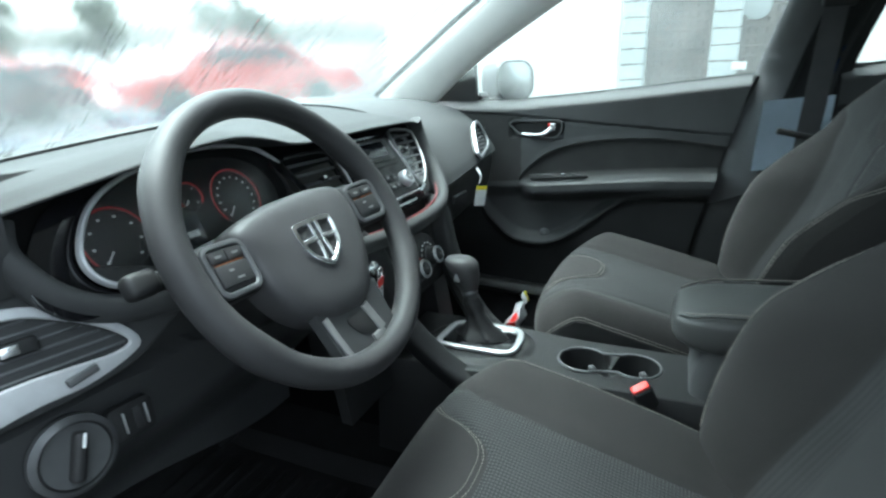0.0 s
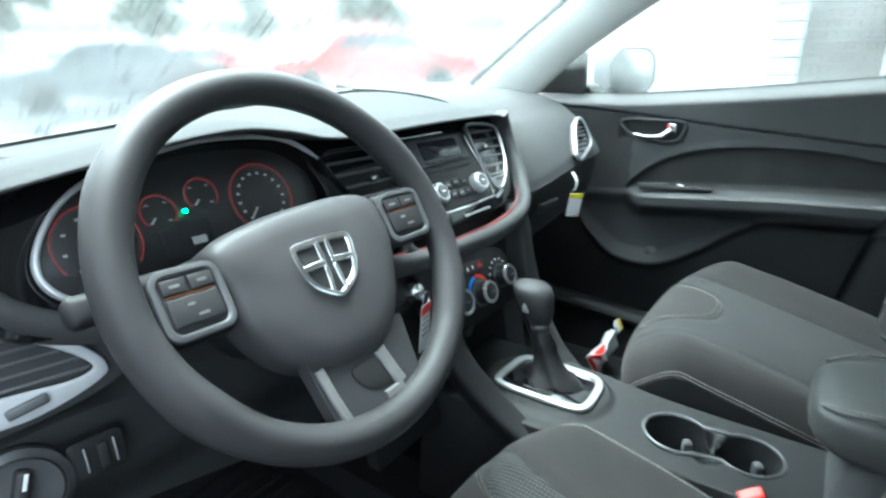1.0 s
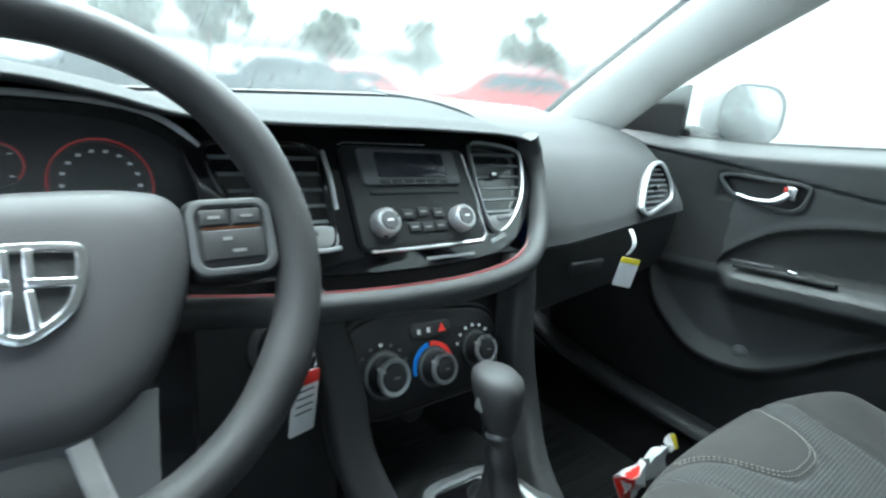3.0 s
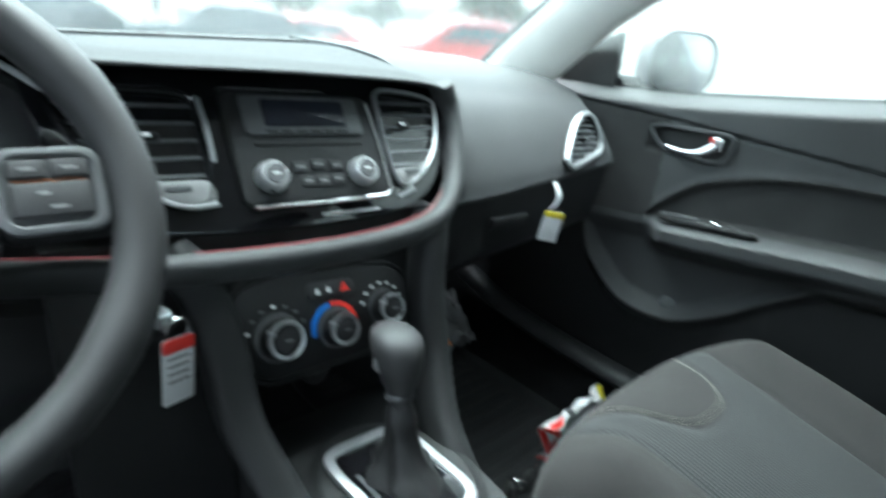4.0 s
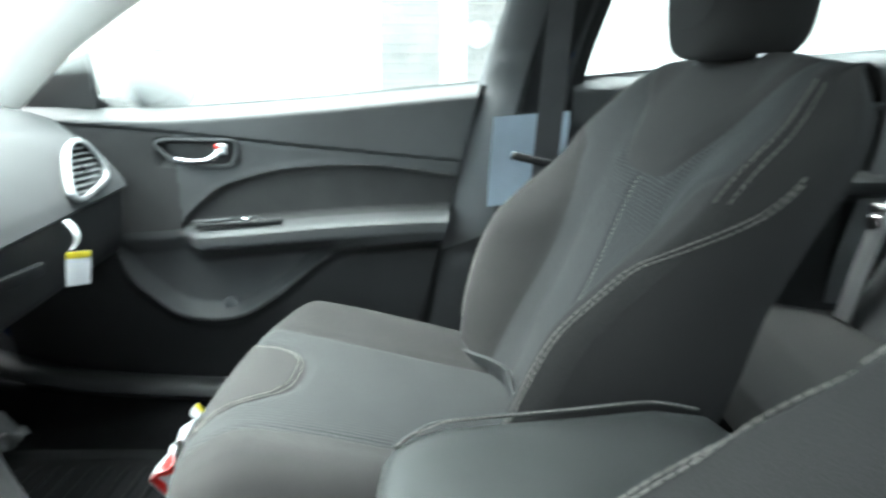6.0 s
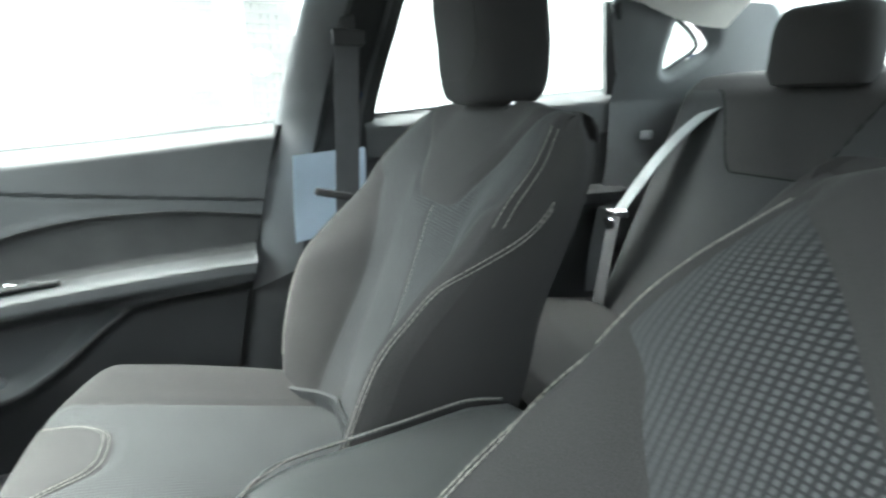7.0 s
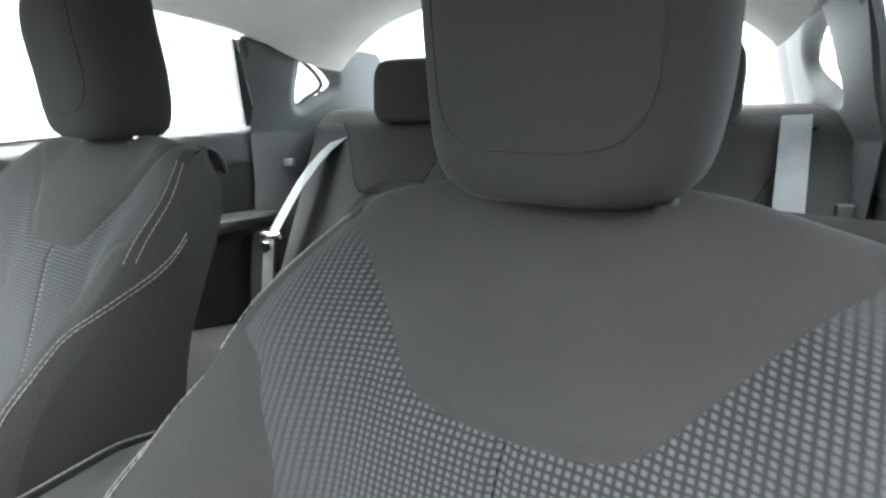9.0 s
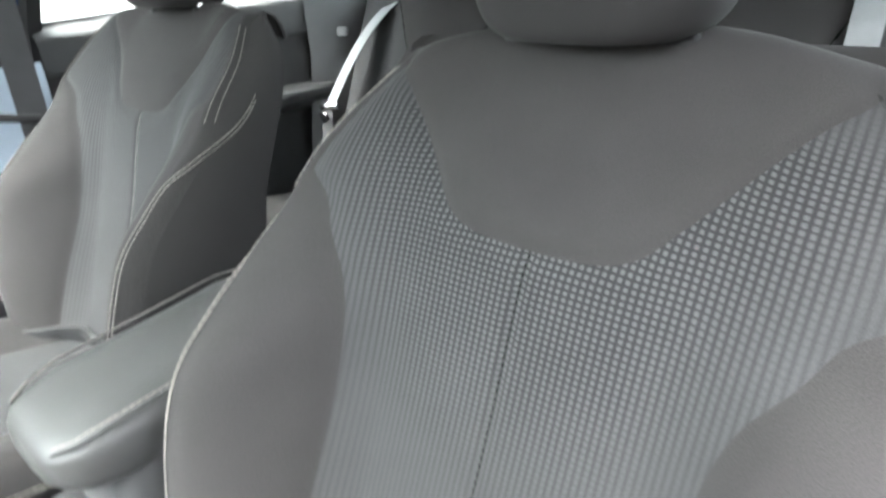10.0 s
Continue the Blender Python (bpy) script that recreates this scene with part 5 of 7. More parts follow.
# ---- buckles, floor, pedals, loose things ----
def buckle(x, y, z):
    b = thing("seat_belt_buckle", (x, y, z - 0.10), "black seat belt buckle with red release button beside the console", "seat belt buckle", "front buckles")
    M = pose(x, y, z, 15, -28, -65)
    part("housing", rbox(0.032, 0.020, 0.085, 0.005, m=M @ pose(0, 0, -0.044)), HARD, b)
    part("release_button", rbox(0.027, 0.014, 0.006, 0.0025, m=M @ pose(0, 0, 0.000)), SCARLET, b, "red release button")
    part("stem", rbox(0.026, 0.008, 0.14, 0.003, m=M @ pose(0, 0, -0.14)), GASKET, b)
    return b


bk = buckle(-0.094, -0.346, 0.615)
copy_thing(bk, Matrix.Translation((0.140, -0.50, 0.48)))
FLOOR_Z = 0.34


def cabin_floor(x, y):
    z = FLOOR_Z + 0.30 * step(0.38, 0.80, y) ** 1.2
    z += 0.10 * step(0.17, 0.10, abs(x)) + 0.10 * step(0.58, 0.68, abs(x))
    return z + 0.004 * noise.noise(Vector((x * 7, y * 7, 0)))


tagged(part("floor", sheet(lambda x, y: (x, y, cabin_floor(x, y)), span(-0.80, 0.80, 100), span(-1.45, 0.80, 120), 0.05, (0, 0, -1)), CARPET, None, "black carpeted cabin floor"), kind="structure")


def floor_mat(cx):
    m = thing("floor_mat", (cx, 0.12, FLOOR_Z), "black ribbed rubber floor mat", "floor mat", "front mats")
    part("mat", sheet(lambda x, y: (cx + x, y, cabin_floor(cx + x, y) + 0.010 + 0.006 * step(0.195, 0.21, abs(x)) + 0.003 * (math.sin(y * 190) > 0.6) * (abs(x) < 0.17)), span(-0.215, 0.215, 60), span(-0.16, 0.50, 160), 0.006, (0, 0, -1)), RUBBER, m)
    return m


for cx in (-0.36, 0.37):
    floor_mat(cx)
ped = thing("pedal", (-0.365, 0.36, 0.45), "black rubber brake pedal in the dark footwell", "pedal", "pedals")
PM = facing((-0.365, 0.335, 0.515), -35)
part("pad", rbox(0.085, 0.055, 0.016, 0.006, m=PM), RUBBER, ped)
for i in range(5):
    part("rib", rbox(0.074, 0.005, 0.004, 0.001, m=PM @ pose(0, -0.020 + 0.010 * i, 0.009)), RUBBER, ped)
part("arm", sweep([(-0.365, 0.345, 0.52), (-0.365, 0.42, 0.60), (-0.365, 0.46, 0.72)], ring_section(0.009, 8)), GASKET, ped)
gas = thing("pedal", (-0.235, 0.42, 0.40), "black accelerator pedal in the dark footwell", "pedal", "pedals")
part("pad", rbox(0.048, 0.120, 0.014, 0.006, m=facing((-0.235, 0.40, 0.47), 40)), RUBBER, gas)
part("arm", sweep([(-0.235, 0.42, 0.50), (-0.235, 0.50, 0.60), (-0.235, 0.52, 0.72)], ring_section(0.007, 8)), GASKET, gas)
bag = thing("key_bundle", (0.44, 0.02, 0.36), "spare keys with a crumpled red and white paper tag", "keys")


def crumple(u, v):
    p = Vector((0.395 + 0.145 * u, 0.015 - 0.02 * v, 0.365 + 0.105 * v + 0.015 * u))
    n = noise.noise_vector(Vector((u * 3.1, v * 2.7, 1.5))) * 0.030 + noise.noise_vector(Vector((u * 7.3, v * 6.1, 4.0))) * 0.014
    return tuple(p + n)


part("paper_tag", sheet(crumple, span(0, 1, 30), span(0, 1, 24), 0.001, (0, 1, 0)), PAPER, bag, "crumpled white paper")
part("red_strip", sheet(lambda u, v: Vector(crumple(u * 0.30 - 0.02, v)) + Vector((0, -0.002, 0)), span(0, 1, 6), span(0.0, 0.9, 8), 0.001, (0, 1, 0)), SCARLET, bag)
part("yellow_strip", sheet(lambda u, v: Vector(crumple(0.97 + u * 0.03, v)) + Vector((0, -0.002, 0)), span(0, 1, 4), span(0.8, 1.0, 4), 0.001, (0, 1, 0)), YELLOW, bag)
for x, a in ((0.360, 20), (0.335, -15), (0.310, 40)):
    part("key", joined(rbox(0.034, 0.012, 0.018, 0.004, m=pose(x, 0.0, 0.368, 0, 20, a)), rbox(0.036, 0.004, 0.008, 0.001, m=pose(x - 0.026, -0.006, 0.362, 0, 25, a))), GASKET if a > 0 else CHROME, bag)
part("ring", sweep([(0.385 + 0.014 * math.cos(t), 0.004, 0.385 + 0.014 * math.sin(t)) for t in span(0, 2 * math.pi, 25)[:-1]], ring_section(0.001, 6), up=(0, 1, 0), closed=True), CHROME, bag)
WRAP = material("clear_wrap", (0.10, 0.10, 0.10), 0.12, vary=0.3, vary_scale=30, coat=0.6)
wrap = thing("plastic_wrap", (0.52, 0.40, 0.38), "crumpled shiny plastic wrapping in the dark footwell", "wrapping")
part("film", sheet(lambda u, v: (0.44 + 0.16 * u, 0.36 + 0.10 * v, 0.385 + 0.10 * v + 0.022 * noise.noise(Vector((u * 6, v * 6, 2))) + 0.01 * noise.noise(Vector((u * 17, v * 17, 5)))), span(0, 1, 26), span(0, 1, 18), 0.0015, (0, 0, -1)), WRAP, wrap)
part("orange_print", sheet(lambda u, v: (0.45 + 0.06 * u, 0.355 + 0.012 * v, 0.402 + 0.012 * v), span(0, 1, 5), span(0, 1, 3), 0.001, (0, 0, -1)), ORANGE, wrap)
for side in (-1, 1):
    tagged(part("sill_trim", sweep(catmull([(side * 0.650, 0.46, 0.520), (side * 0.665, 0.30, 0.466), (side * 0.672, 0.0, 0.440), (side * 0.674, -0.42, 0.436)], 8), [(0.034 * math.cos(t), 0.020 * math.sin(t)) for t in span(0, 2 * math.pi, 15)[:-1]]), HARD, None, "black plastic sill trim along the carpet"), kind="structure")
# firewall and the dark underside of the dash
tagged(part("bulkhead", sheet(lambda x, s: (x, 0.80 - 0.30 * s, 0.55 + 0.40 * s), span(-0.80, 0.80, 20), span(0, 1, 8), 0.02, (0, 1, 0)), CARPET, None, "black padded bulkhead under the dash"), kind="structure")


# ---- doors ----
BELT_Z = curve_at([(-1.45, 1.135), (-1.30, 1.125), (-1.0, 1.098), (-0.73, 1.070), (-0.52, 1.056), (-0.24, 1.028), (0.0, 1.008), (0.12, 1.003), (0.40, 1.003)])


def front_door():
    d = thing("front_door", (0.72, -0.08, 0.42), "black front passenger door panel with cloth insert, armrest and chrome handle", "car door")
    crease = curve_at([(-0.56, 0.908), (-0.476, 0.915), (-0.138, 0.945), (0.10, 0.968), (0.324, 0.983), (0.45, 0.990)])
    rest = curve_at([(-0.56, 0.822), (-0.46, 0.818), (-0.27, 0.808), (-0.045, 0.788), (0.040, 0.780), (0.12, 0.77), (0.45, 0.76)])
    arc = curve_at([(-0.56, 0.868), (-0.471, 0.884), (-0.307, 0.902), (-0.144, 0.893), (-0.028, 0.861), (0.035, 0.815), (0.062, 0.782), (0.10, 0.70), (0.45, 0.60)])
    pocket = curve_at([(-0.56, 0.770), (-0.439, 0.766), (-0.27, 0.747), (-0.204, 0.715), (-0.113, 0.641), (-0.025, 0.594), (0.069, 0.597), (0.135, 0.645), (0.175, 0.70), (0.20, 0.80), (0.225, 0.95), (0.30, 1.1), (0.45, 1.2)])
    rear_edge = lambda z: -0.408 - 0.111 * (z - 0.584) / 0.466 if z > 0.45 else -0.376

    def skin(y, z):
        x = 0.700
        zb = BELT_Z(y)
        x += 0.040 * step(zb - 0.030, zb + 0.006, z) ** 2
        x -= 0.005 * step(crease(y) - 0.003, crease(y) + 0.004, z)
        x += 0.003 * math.exp(-((z - crease(y) + 0.003) / 0.003) ** 2)
        inside = step(-0.004, 0.006, arc(y) - z) * step(0.02, 0.0, y - 0.06)
        x += 0.010 * inside * step(rest(y) - 0.01, rest(y) + 0.006, z)
        x -= 0.002 * math.exp(-((z - arc(y) - 0.004) / 0.009) ** 2) * (y < 0.06)
        # armrest: stands out, with a soft upper edge and an undercut
        along = step(0.070, 0.0, y)
        ar = step(rest(y) - 0.080, rest(y) - 0.030, z) * step(rest(y) + 0.014, rest(y) - 0.014, z)
        x -= 0.058 * along * ar
        # bowl between armrest and pocket, and the pocket's lip
        dp = z - pocket(y)
        x += 0.022 * step(0.0, 0.030, dp) * (1 - ar * along) * step(rest(y) - 0.01, rest(y) - 0.05, z)
        x -= 0.010 * math.exp(-((dp + 0.006) / 0.012) ** 2) * step(0.23, 0.17, y)
        x += 0.020 * step(0.62, 0.46, z)
        x -= 0.030 * step(0.0, 0.45, y)
        hz = step(0.030, 0.018, abs(z - 0.926)) * step(0.082, 0.066, abs(y - 0.018))
        x += 0.012 * hz
        return x, y, z, y, z, 0.0, z - crease(y), (arc(y) - z) * (1 if y < 0.06 else -1), z - rest(y) - 0.002, pocket(y) - z

    rows, faces = [], []
    ys_n, zs = 190, span(0.40, 1.062, 170)
    ts = span(0, 1, ys_n)
    for z in zs:
        for t in ts:
            y = rear_edge(z) + (0.42 - rear_edge(z)) * t
            zz = min(z, BELT_Z(y) + 0.004)
            rows.append(np.array(skin(y, zz), float))
    faces = [(j * ys_n + i, j * ys_n + i + 1, (j + 1) * ys_n + i + 1, (j + 1) * ys_n + i) for j in range(len(zs) - 1) for i in range(ys_n - 1)]
    upper, lower = split(rows, faces, 6)
    inside, lower = split(rows, lower, 7)
    cloth, below = split(rows, inside, 8)
    pock, rest_of = split(rows, lower + below, 9)
    panel("upper_panel", rows, upper, DOORSKIN, d)
    panel("cloth_insert", rows, cloth, DOORCLOTH, d, "grey cloth insert")
    panel("map_pocket", rows, pock, HARD, d)
    panel("middle_panel", rows, rest_of, DOORSKIN, d)
    at = lambda y, z, off=0.0: Vector((skin(y, z)[0] - off, y, z))
    part("stitching", dashes([at(y, arc(y) + 0.003, 0.001) for y in span(-0.465, 0.02, 90)], 0.004, 0.002, 0.0006), THREAD, d)
    part("stitching", dashes([at(y, pocket(y) - 0.004, 0.001) for y in span(-0.43, -0.12, 60)], 0.004, 0.002, 0.0006), THREAD, d)
    # seam shadow under the armrest edge, drawn as dark stitches
    part("stitching", dashes([at(y, rest(y) - 0.014, 0.001) for y in span(-0.45, 0.02, 80)], 0.004, 0.002, 0.0005), SEAM, d)
    # handle in its cup
    D = pose(0.700, 0.018, 0.926, 90, 0, -90)
    o = ccw([(-0.078, 0.014), (-0.060, 0.027), (0.0, 0.028), (0.072, 0.026), (0.078, 0.0), (0.060, -0.026), (0.010, -0.028), (-0.045, -0.018)], 6)
    cup = part("handle_cup", hoop(o, inset(o, 0.007), 0.006, 0.002, D @ pose(0, 0, 0.0)), DOORSKIN, d)
    part("cup_back", plate(inset(o, 0.005), 0.002, 0.0005, D @ pose(0, 0, -0.010)), GASKET, cup)
    lever = catmull([(-0.040, -0.012, 0.004), (-0.010, -0.016, 0.010), (0.020, -0.014, 0.011), (0.036, -0.006, 0.008), (0.046, 0.004, 0.004)], 5)
    h = part("door_handle", joined(sweep([D @ p for p in lever], ring_section(0.0062, 10, 0.75), up=(-1, 0, 0), scale=lambda s: 0.7 + 0.5 * s), rbox(0.020, 0.024, 0.010, 0.003, m=D @ pose(0.048, 0.006, 0.002))), CHROME, d, "chrome inner door handle")
    part("lock_tab", rbox(0.006, 0.010, 0.012, 0.002, m=D @ pose(0.040, 0.012, 0.004)), SCARLET, h, "red lock marker")
    # window switch panel on the armrest
    s = part("switch_panel", rbox(0.014, 0.165, 0.010, 0.004, m=pose(0.668, -0.060, 0.796, -4, 0, 0)), GASKET, d)
    for y in (-0.075, -0.105):
        part("window_switch", rbox(0.010, 0.016, 0.007, 0.002, m=pose(0.667, y, 0.8035, 8, 0, 0)), CHROME if y > -0.09 else BUTTON, s)
    part("pull_slot", rbox(0.005, 0.070, 0.003, 0.001, m=pose(0.664, -0.010, 0.802, -4, 0, 0)), DIM, s)
    # cap in the pocket bowl
    part("pocket_cap", lathe([(0.016, 0), (0.015, 0.006), (0.010, 0.010), (0, 0.011)], pose(0.722, -0.012, 0.612, 0, -90, 0), 24), GREYTRIM, d, "round grey cap")
    # outer skin, window channel and mirror sail
    part("outer_skin", sheet(lambda y, z: (0.80 + 0.05 * math.sin(math.pi * (z - 0.3) / 0.9), y, z), span(-0.60, 0.62, 20), span(0.30, 1.0, 12), 0.01, (-1, 0, 0)), BODY, d, "dark blue painted outer skin")
    part("belt_strip", sweep([(0.748, y, BELT_Z(y) + 0.003) for y in span(-0.53, 0.36, 30)], [(0.006, -0.006), (0.006, 0.004), (-0.004, 0.006), (-0.006, -0.006)]), GASKET, d)
    tri = [(0.40, 1.006), (0.205, 1.006), (0.208, 1.108), (0.26, 1.085), (0.36, 1.03)]
    part("mirror_sail", loft([[Vector((x, y, z)) for y, z in tri] for x in (0.715, 0.735)]), HARD, d, "black triangular mirror sail")
    edge = [(0.745 - 0.10 * max(0, z - 1.06), y, z) for y, z in ((-0.395, 0.50), (-0.410, 0.60), (-0.478, 0.92), (-0.522, 1.056))]
    part("door_seal", sweep(catmull([(x - 0.022, y - 0.006, z) for x, y, z in edge], 6), ring_section(0.009, 8), up=(1, 0, 0)), GASKET, d, "black rubber door seal")
    return skin


front_door()


def rear_door(side):
    d = thing("rear_door", (side * 0.74, -1.0, 0.45), "black rear door panel with armrest and belt line below bright glass", "car door", "rear doors")
    crease = curve_at([(-1.5, 1.035), (-1.2, 1.015), (-0.7, 0.98)])
    rest = curve_at([(-1.5, 0.90), (-1.2, 0.885), (-0.7, 0.86)])
    edge = lambda z: -1.375 + 0.02 * step(1.12, 0.80, z)

    def skin(y, z):
        x = 0.715 + 0.030 * step(BELT_Z(y) - 0.03, BELT_Z(y), z) ** 2
        x -= 0.006 * step(crease(y) - 0.004, crease(y) + 0.004, z)
        x -= 0.045 * step(rest(y) - 0.06, rest(y) - 0.03, z) * step(rest(y) + 0.008, rest(y) - 0.006, z)
        x += 0.012 * step(rest(y) - 0.03, rest(y) - 0.07, z)
        return side * x, y, z, y, z, 0.0, z - crease(y), z - rest(y)

    zs, ts, rows = span(0.42, 1.14, 90), span(0, 1, 60), []
    for z in zs:
        for t in ts:
            y = edge(z) + (-0.70 - edge(z)) * t
            rows.append(np.array(skin(y, min(z, BELT_Z(y) + 0.004)), float))
    faces = [(j * 60 + i, j * 60 + i + 1, (j + 1) * 60 + i + 1, (j + 1) * 60 + i) for j in range(89) for i in range(59)]
    up, low = split(rows, faces, 6)
    mid, low = split(rows, low, 7)
    panel("upper_panel", rows, up, DOORSKIN, d)
    panel("middle_panel", rows, mid, DOORCLOTH, d)
    panel("lower_panel", rows, low, HARD, d)
    part("belt_strip", sweep([(side * 0.745, y, BELT_Z(y) + 0.003) for y in span(-1.375, -0.70, 20)], [(0.006, -0.006), (0.006, 0.004), (-0.006, 0.004), (-0.006, -0.006)]), GASKET, d)
    part("divider", loft([[Vector((side * (0.742 - 0.28 * (z - 1.12)), y + dy, z)) for dy in (0.0, 0.035)] + [Vector((side * (0.725 - 0.28 * (z - 1.12)), y + dy, z)) for dy in (0.035, 0.0)] for y, z in ((-1.365, 1.10), (-1.335, 1.20), (-1.300, 1.32))]), GASKET, d, "black window divider")
    part("outer_skin", sheet(lambda y, z: (side * (0.80 + 0.05 * math.sin(math.pi * (z - 0.3) / 0.9)), y, z), span(-1.5, -0.60, 12), span(0.30, 1.08, 10), 0.01, (-side, 0, 0)), BODY, d, "dark blue painted outer skin")
    if side < 0:
        mirrored_side(d)


rear_door(1)
rear_door(-1)

# ---- pillars, roof and glass ----
RAIL_X = lambda z: 0.745 - 0.30 * max(0.0, z - 1.06) - 0.25 * max(0.0, z - 1.06) ** 2


def b_pillar(side):
    p = thing("b_pillar", (side * 0.72, -0.62, 0.45), "grey and black pillar trim with a seat belt slot", "pillar trim", "pillar trims", "structure")
    front = curve_at([(0.40, -0.375), (0.58, -0.408), (0.92, -0.478), (1.06, -0.522), (1.25, -0.575), (1.36, -0.61)])
    rear = curve_at([(0.40, -0.70), (0.80, -0.705), (1.06, -0.722), (1.25, -0.765), (1.36, -0.79)])

    def trim(u, z):
        f, r = front(z), rear(z)
        y = f + (r - f) * u
        x = RAIL_X(z) - 0.015 - 0.030 * math.sin(math.pi * min(1, max(0, u)) ** 0.7) * (1 if z < 1.1 else 0.8)
        x += 0.014 * step(0.40, 0.46, u) * step(0.88, 0.82, u) * step(0.98, 1.02, z)
        x -= 0.012 * step(0.74, 0.70, z) * math.sin(math.pi * u)
        return side * x, y, z, y, z, 0.0, 0.40 - u, 0.725 + 0.12 * u - z

    rows, faces = grid_rows(trim, span(0, 1, 40), span(0.40, 1.37, 80))
    grey, dark = split(rows, faces, 6)
    lowd, dark2 = split(rows, dark, 7)
    lowg, grey2 = split(rows, grey, 7)
    panel("upper_trim", rows, grey2, GREYTRIM, p, "grey pillar trim")
    panel("belt_channel", rows, dark2, HARD, p, "black belt channel")
    panel("lower_trim", rows, lowd + lowg, HARD, p)
    part("pillar_core", loft([[Vector((side * (RAIL_X(z) + 0.012), front(z) - 0.004, z)), Vector((side * (RAIL_X(z) + 0.012), rear(z) + 0.004, z)), Vector((side * (RAIL_X(z) - 0.010), rear(z) + 0.004, z)), Vector((side * (RAIL_X(z) - 0.010), front(z) - 0.004, z))] for z in span(0.40, 1.40, 12)]), BODY, p)
    if side < 0:
        mirrored_side(p)
    b = thing("seat_belt", (side * 0.66, -0.63, 0.60), "dark grey seat belt hanging from its pillar loop", "seat belt", "front belts")
    loop = Vector((side * (RAIL_X(1.21) - 0.055), -0.655, 1.21))
    part("belt_loop", joined(rbox(0.014, 0.062, 0.030, 0.006, m=Matrix.Translation(loop)), rbox(0.020, 0.034, 0.044, 0.007, m=Matrix.Translation(loop + Vector((side * 0.012, 0, 0.020))))), GASKET, b, "black belt guide loop")
    part("webbing", sheet(lambda u, s: (side * (0.600 + 0.02 * s) + side * (RAIL_X(1.21) - 0.655) * (1 - s), -0.652 + 0.040 * s + u, 1.20 - 0.75 * s), span(-0.023, 0.023, 5), span(0, 1, 24), 0.0015, (side, 0, 0)), BELTDARK, b)
    if side > 0:
        part("belt_guide", rbox(0.016, 0.075, 0.014, 0.004, m=pose(side * 0.625, -0.610, 0.925, 12, 0, 0)), GASKET, b)
    if side < 0:
        mirrored_side(b)


b_pillar(1)
b_pillar(-1)
pb = thing("paper_sheet", (0.665, -0.56, 0.83), "pale blue-white paper sheet tucked behind the seat belt on the pillar", "paper")
part("sheet", sheet(lambda u, v: (0.668 + 0.020 * math.sin(2.4 * u) + 0.006 * math.sin(5 * v), -0.537 - 0.150 * u - 0.006 * v * (1 - u), 0.830 + 0.168 * v + 0.012 * u), span(0, 1, 14), span(0, 1, 10), 0.0008, (1, 0, 0)), PAPER_BLUE, pb)


def a_pillar(side):
    p = thing("a_pillar", (side * 0.64, 0.35, 1.0), "pale grey windscreen pillar trim", "pillar trim", "windscreen pillars", "structure")
    edge_f = [Vector((0.664, 0.512, 1.015)), Vector((0.637, 0.40, 1.090)), Vector((0.600, 0.181, 1.236)), Vector((0.570, 0.02, 1.330)), Vector((0.548, -0.10, 1.385))]
    edge_r = [Vector((0.690, 0.330, 1.000)), Vector((0.670, 0.190, 1.108)), Vector((0.640, -0.007, 1.223)), Vector((0.612, -0.16, 1.300)), Vector((0.590, -0.30, 1.350))]
    f, r = catmull(edge_f, 6), catmull(edge_r, 6)
    rings = []
    for a, b in zip(f, r):
        m = (a + b) / 2 + Vector((-0.016, -0.010, -0.006))
        o = (a + b) / 2 + Vector((0.03, 0.02, 0.012))
        rings.append([Vector((side * q.x, q.y, q.z - (0.078 if side < 0 else 0))) for q in catmull([a, m, b, o], 4, True)])
    part("trim", loft(rings), PILLAR, p)
    part("glass_edge", sweep([Vector((side * (q.x + 0.004), q.y + 0.008, q.z + 0.004 - (0.078 if side < 0 else 0))) for q in f], ring_section(0.006, 8)), GASKET, p)


a_pillar(1)
a_pillar(-1)


def headliner(x, y):
    z = 1.410 - 0.075 * (x / 0.62) ** 4 - 0.075 * step(-1.15, -1.50, y) * (abs(x) / 0.6) ** 3 - 0.055 * step(0.0, 0.08, y)
    return z - 0.02 * (y + 0.7) ** 2 + 0.045 * (x - 0.6)


tagged(part("ceiling", sheet(lambda u, y: (u * (0.60 - 0.07 * step(-0.3, 0.0, y) - 0.05 * step(-1.3, -1.6, y)) - 0.035 * y * (1 - u) / 2 * 2, y, headliner(u * 0.60, y)), span(-1, 1, 50), span(-1.52, 0.0, 60), 0.02, (0, 0, 1)), LINER, None, "pale grey cloth headliner"), kind="structure")
for side in (-1, 1):
    rail = catmull([(side * 0.60, -0.28, 1.362), (side * 0.625, -0.60, 1.372), (side * 0.625, -0.95, 1.370), (side * 0.618, -1.20, 1.356), (side * 0.605, -1.33, 1.332), (side * 0.585, -1.48, 1.322)], 8)
    rr = tagged(part("roof_rail", sweep(rail, [(0.030 * math.cos(t), 0.026 * math.sin(t)) for t in span(0, 2 * math.pi, 15)[:-1]]), LINER, None, "pale cloth roof rail over the door glass"), kind="structure")
    rs = tagged(part("roof_side", sheet(lambda u, y: (side * (0.60 + 0.16 * u), y, 1.405 + 0.02 * (1 - u) - 0.08 * u * u - 0.02 * (y + 0.7) ** 2), span(0, 0.5, 6), span(-1.55, -0.25, 12), 0.015, (0, 0, 1)), BODY, None, "blue painted roof side"), kind="structure")
    if side < 0:
        mirrored_side(rr), mirrored_side(rs)


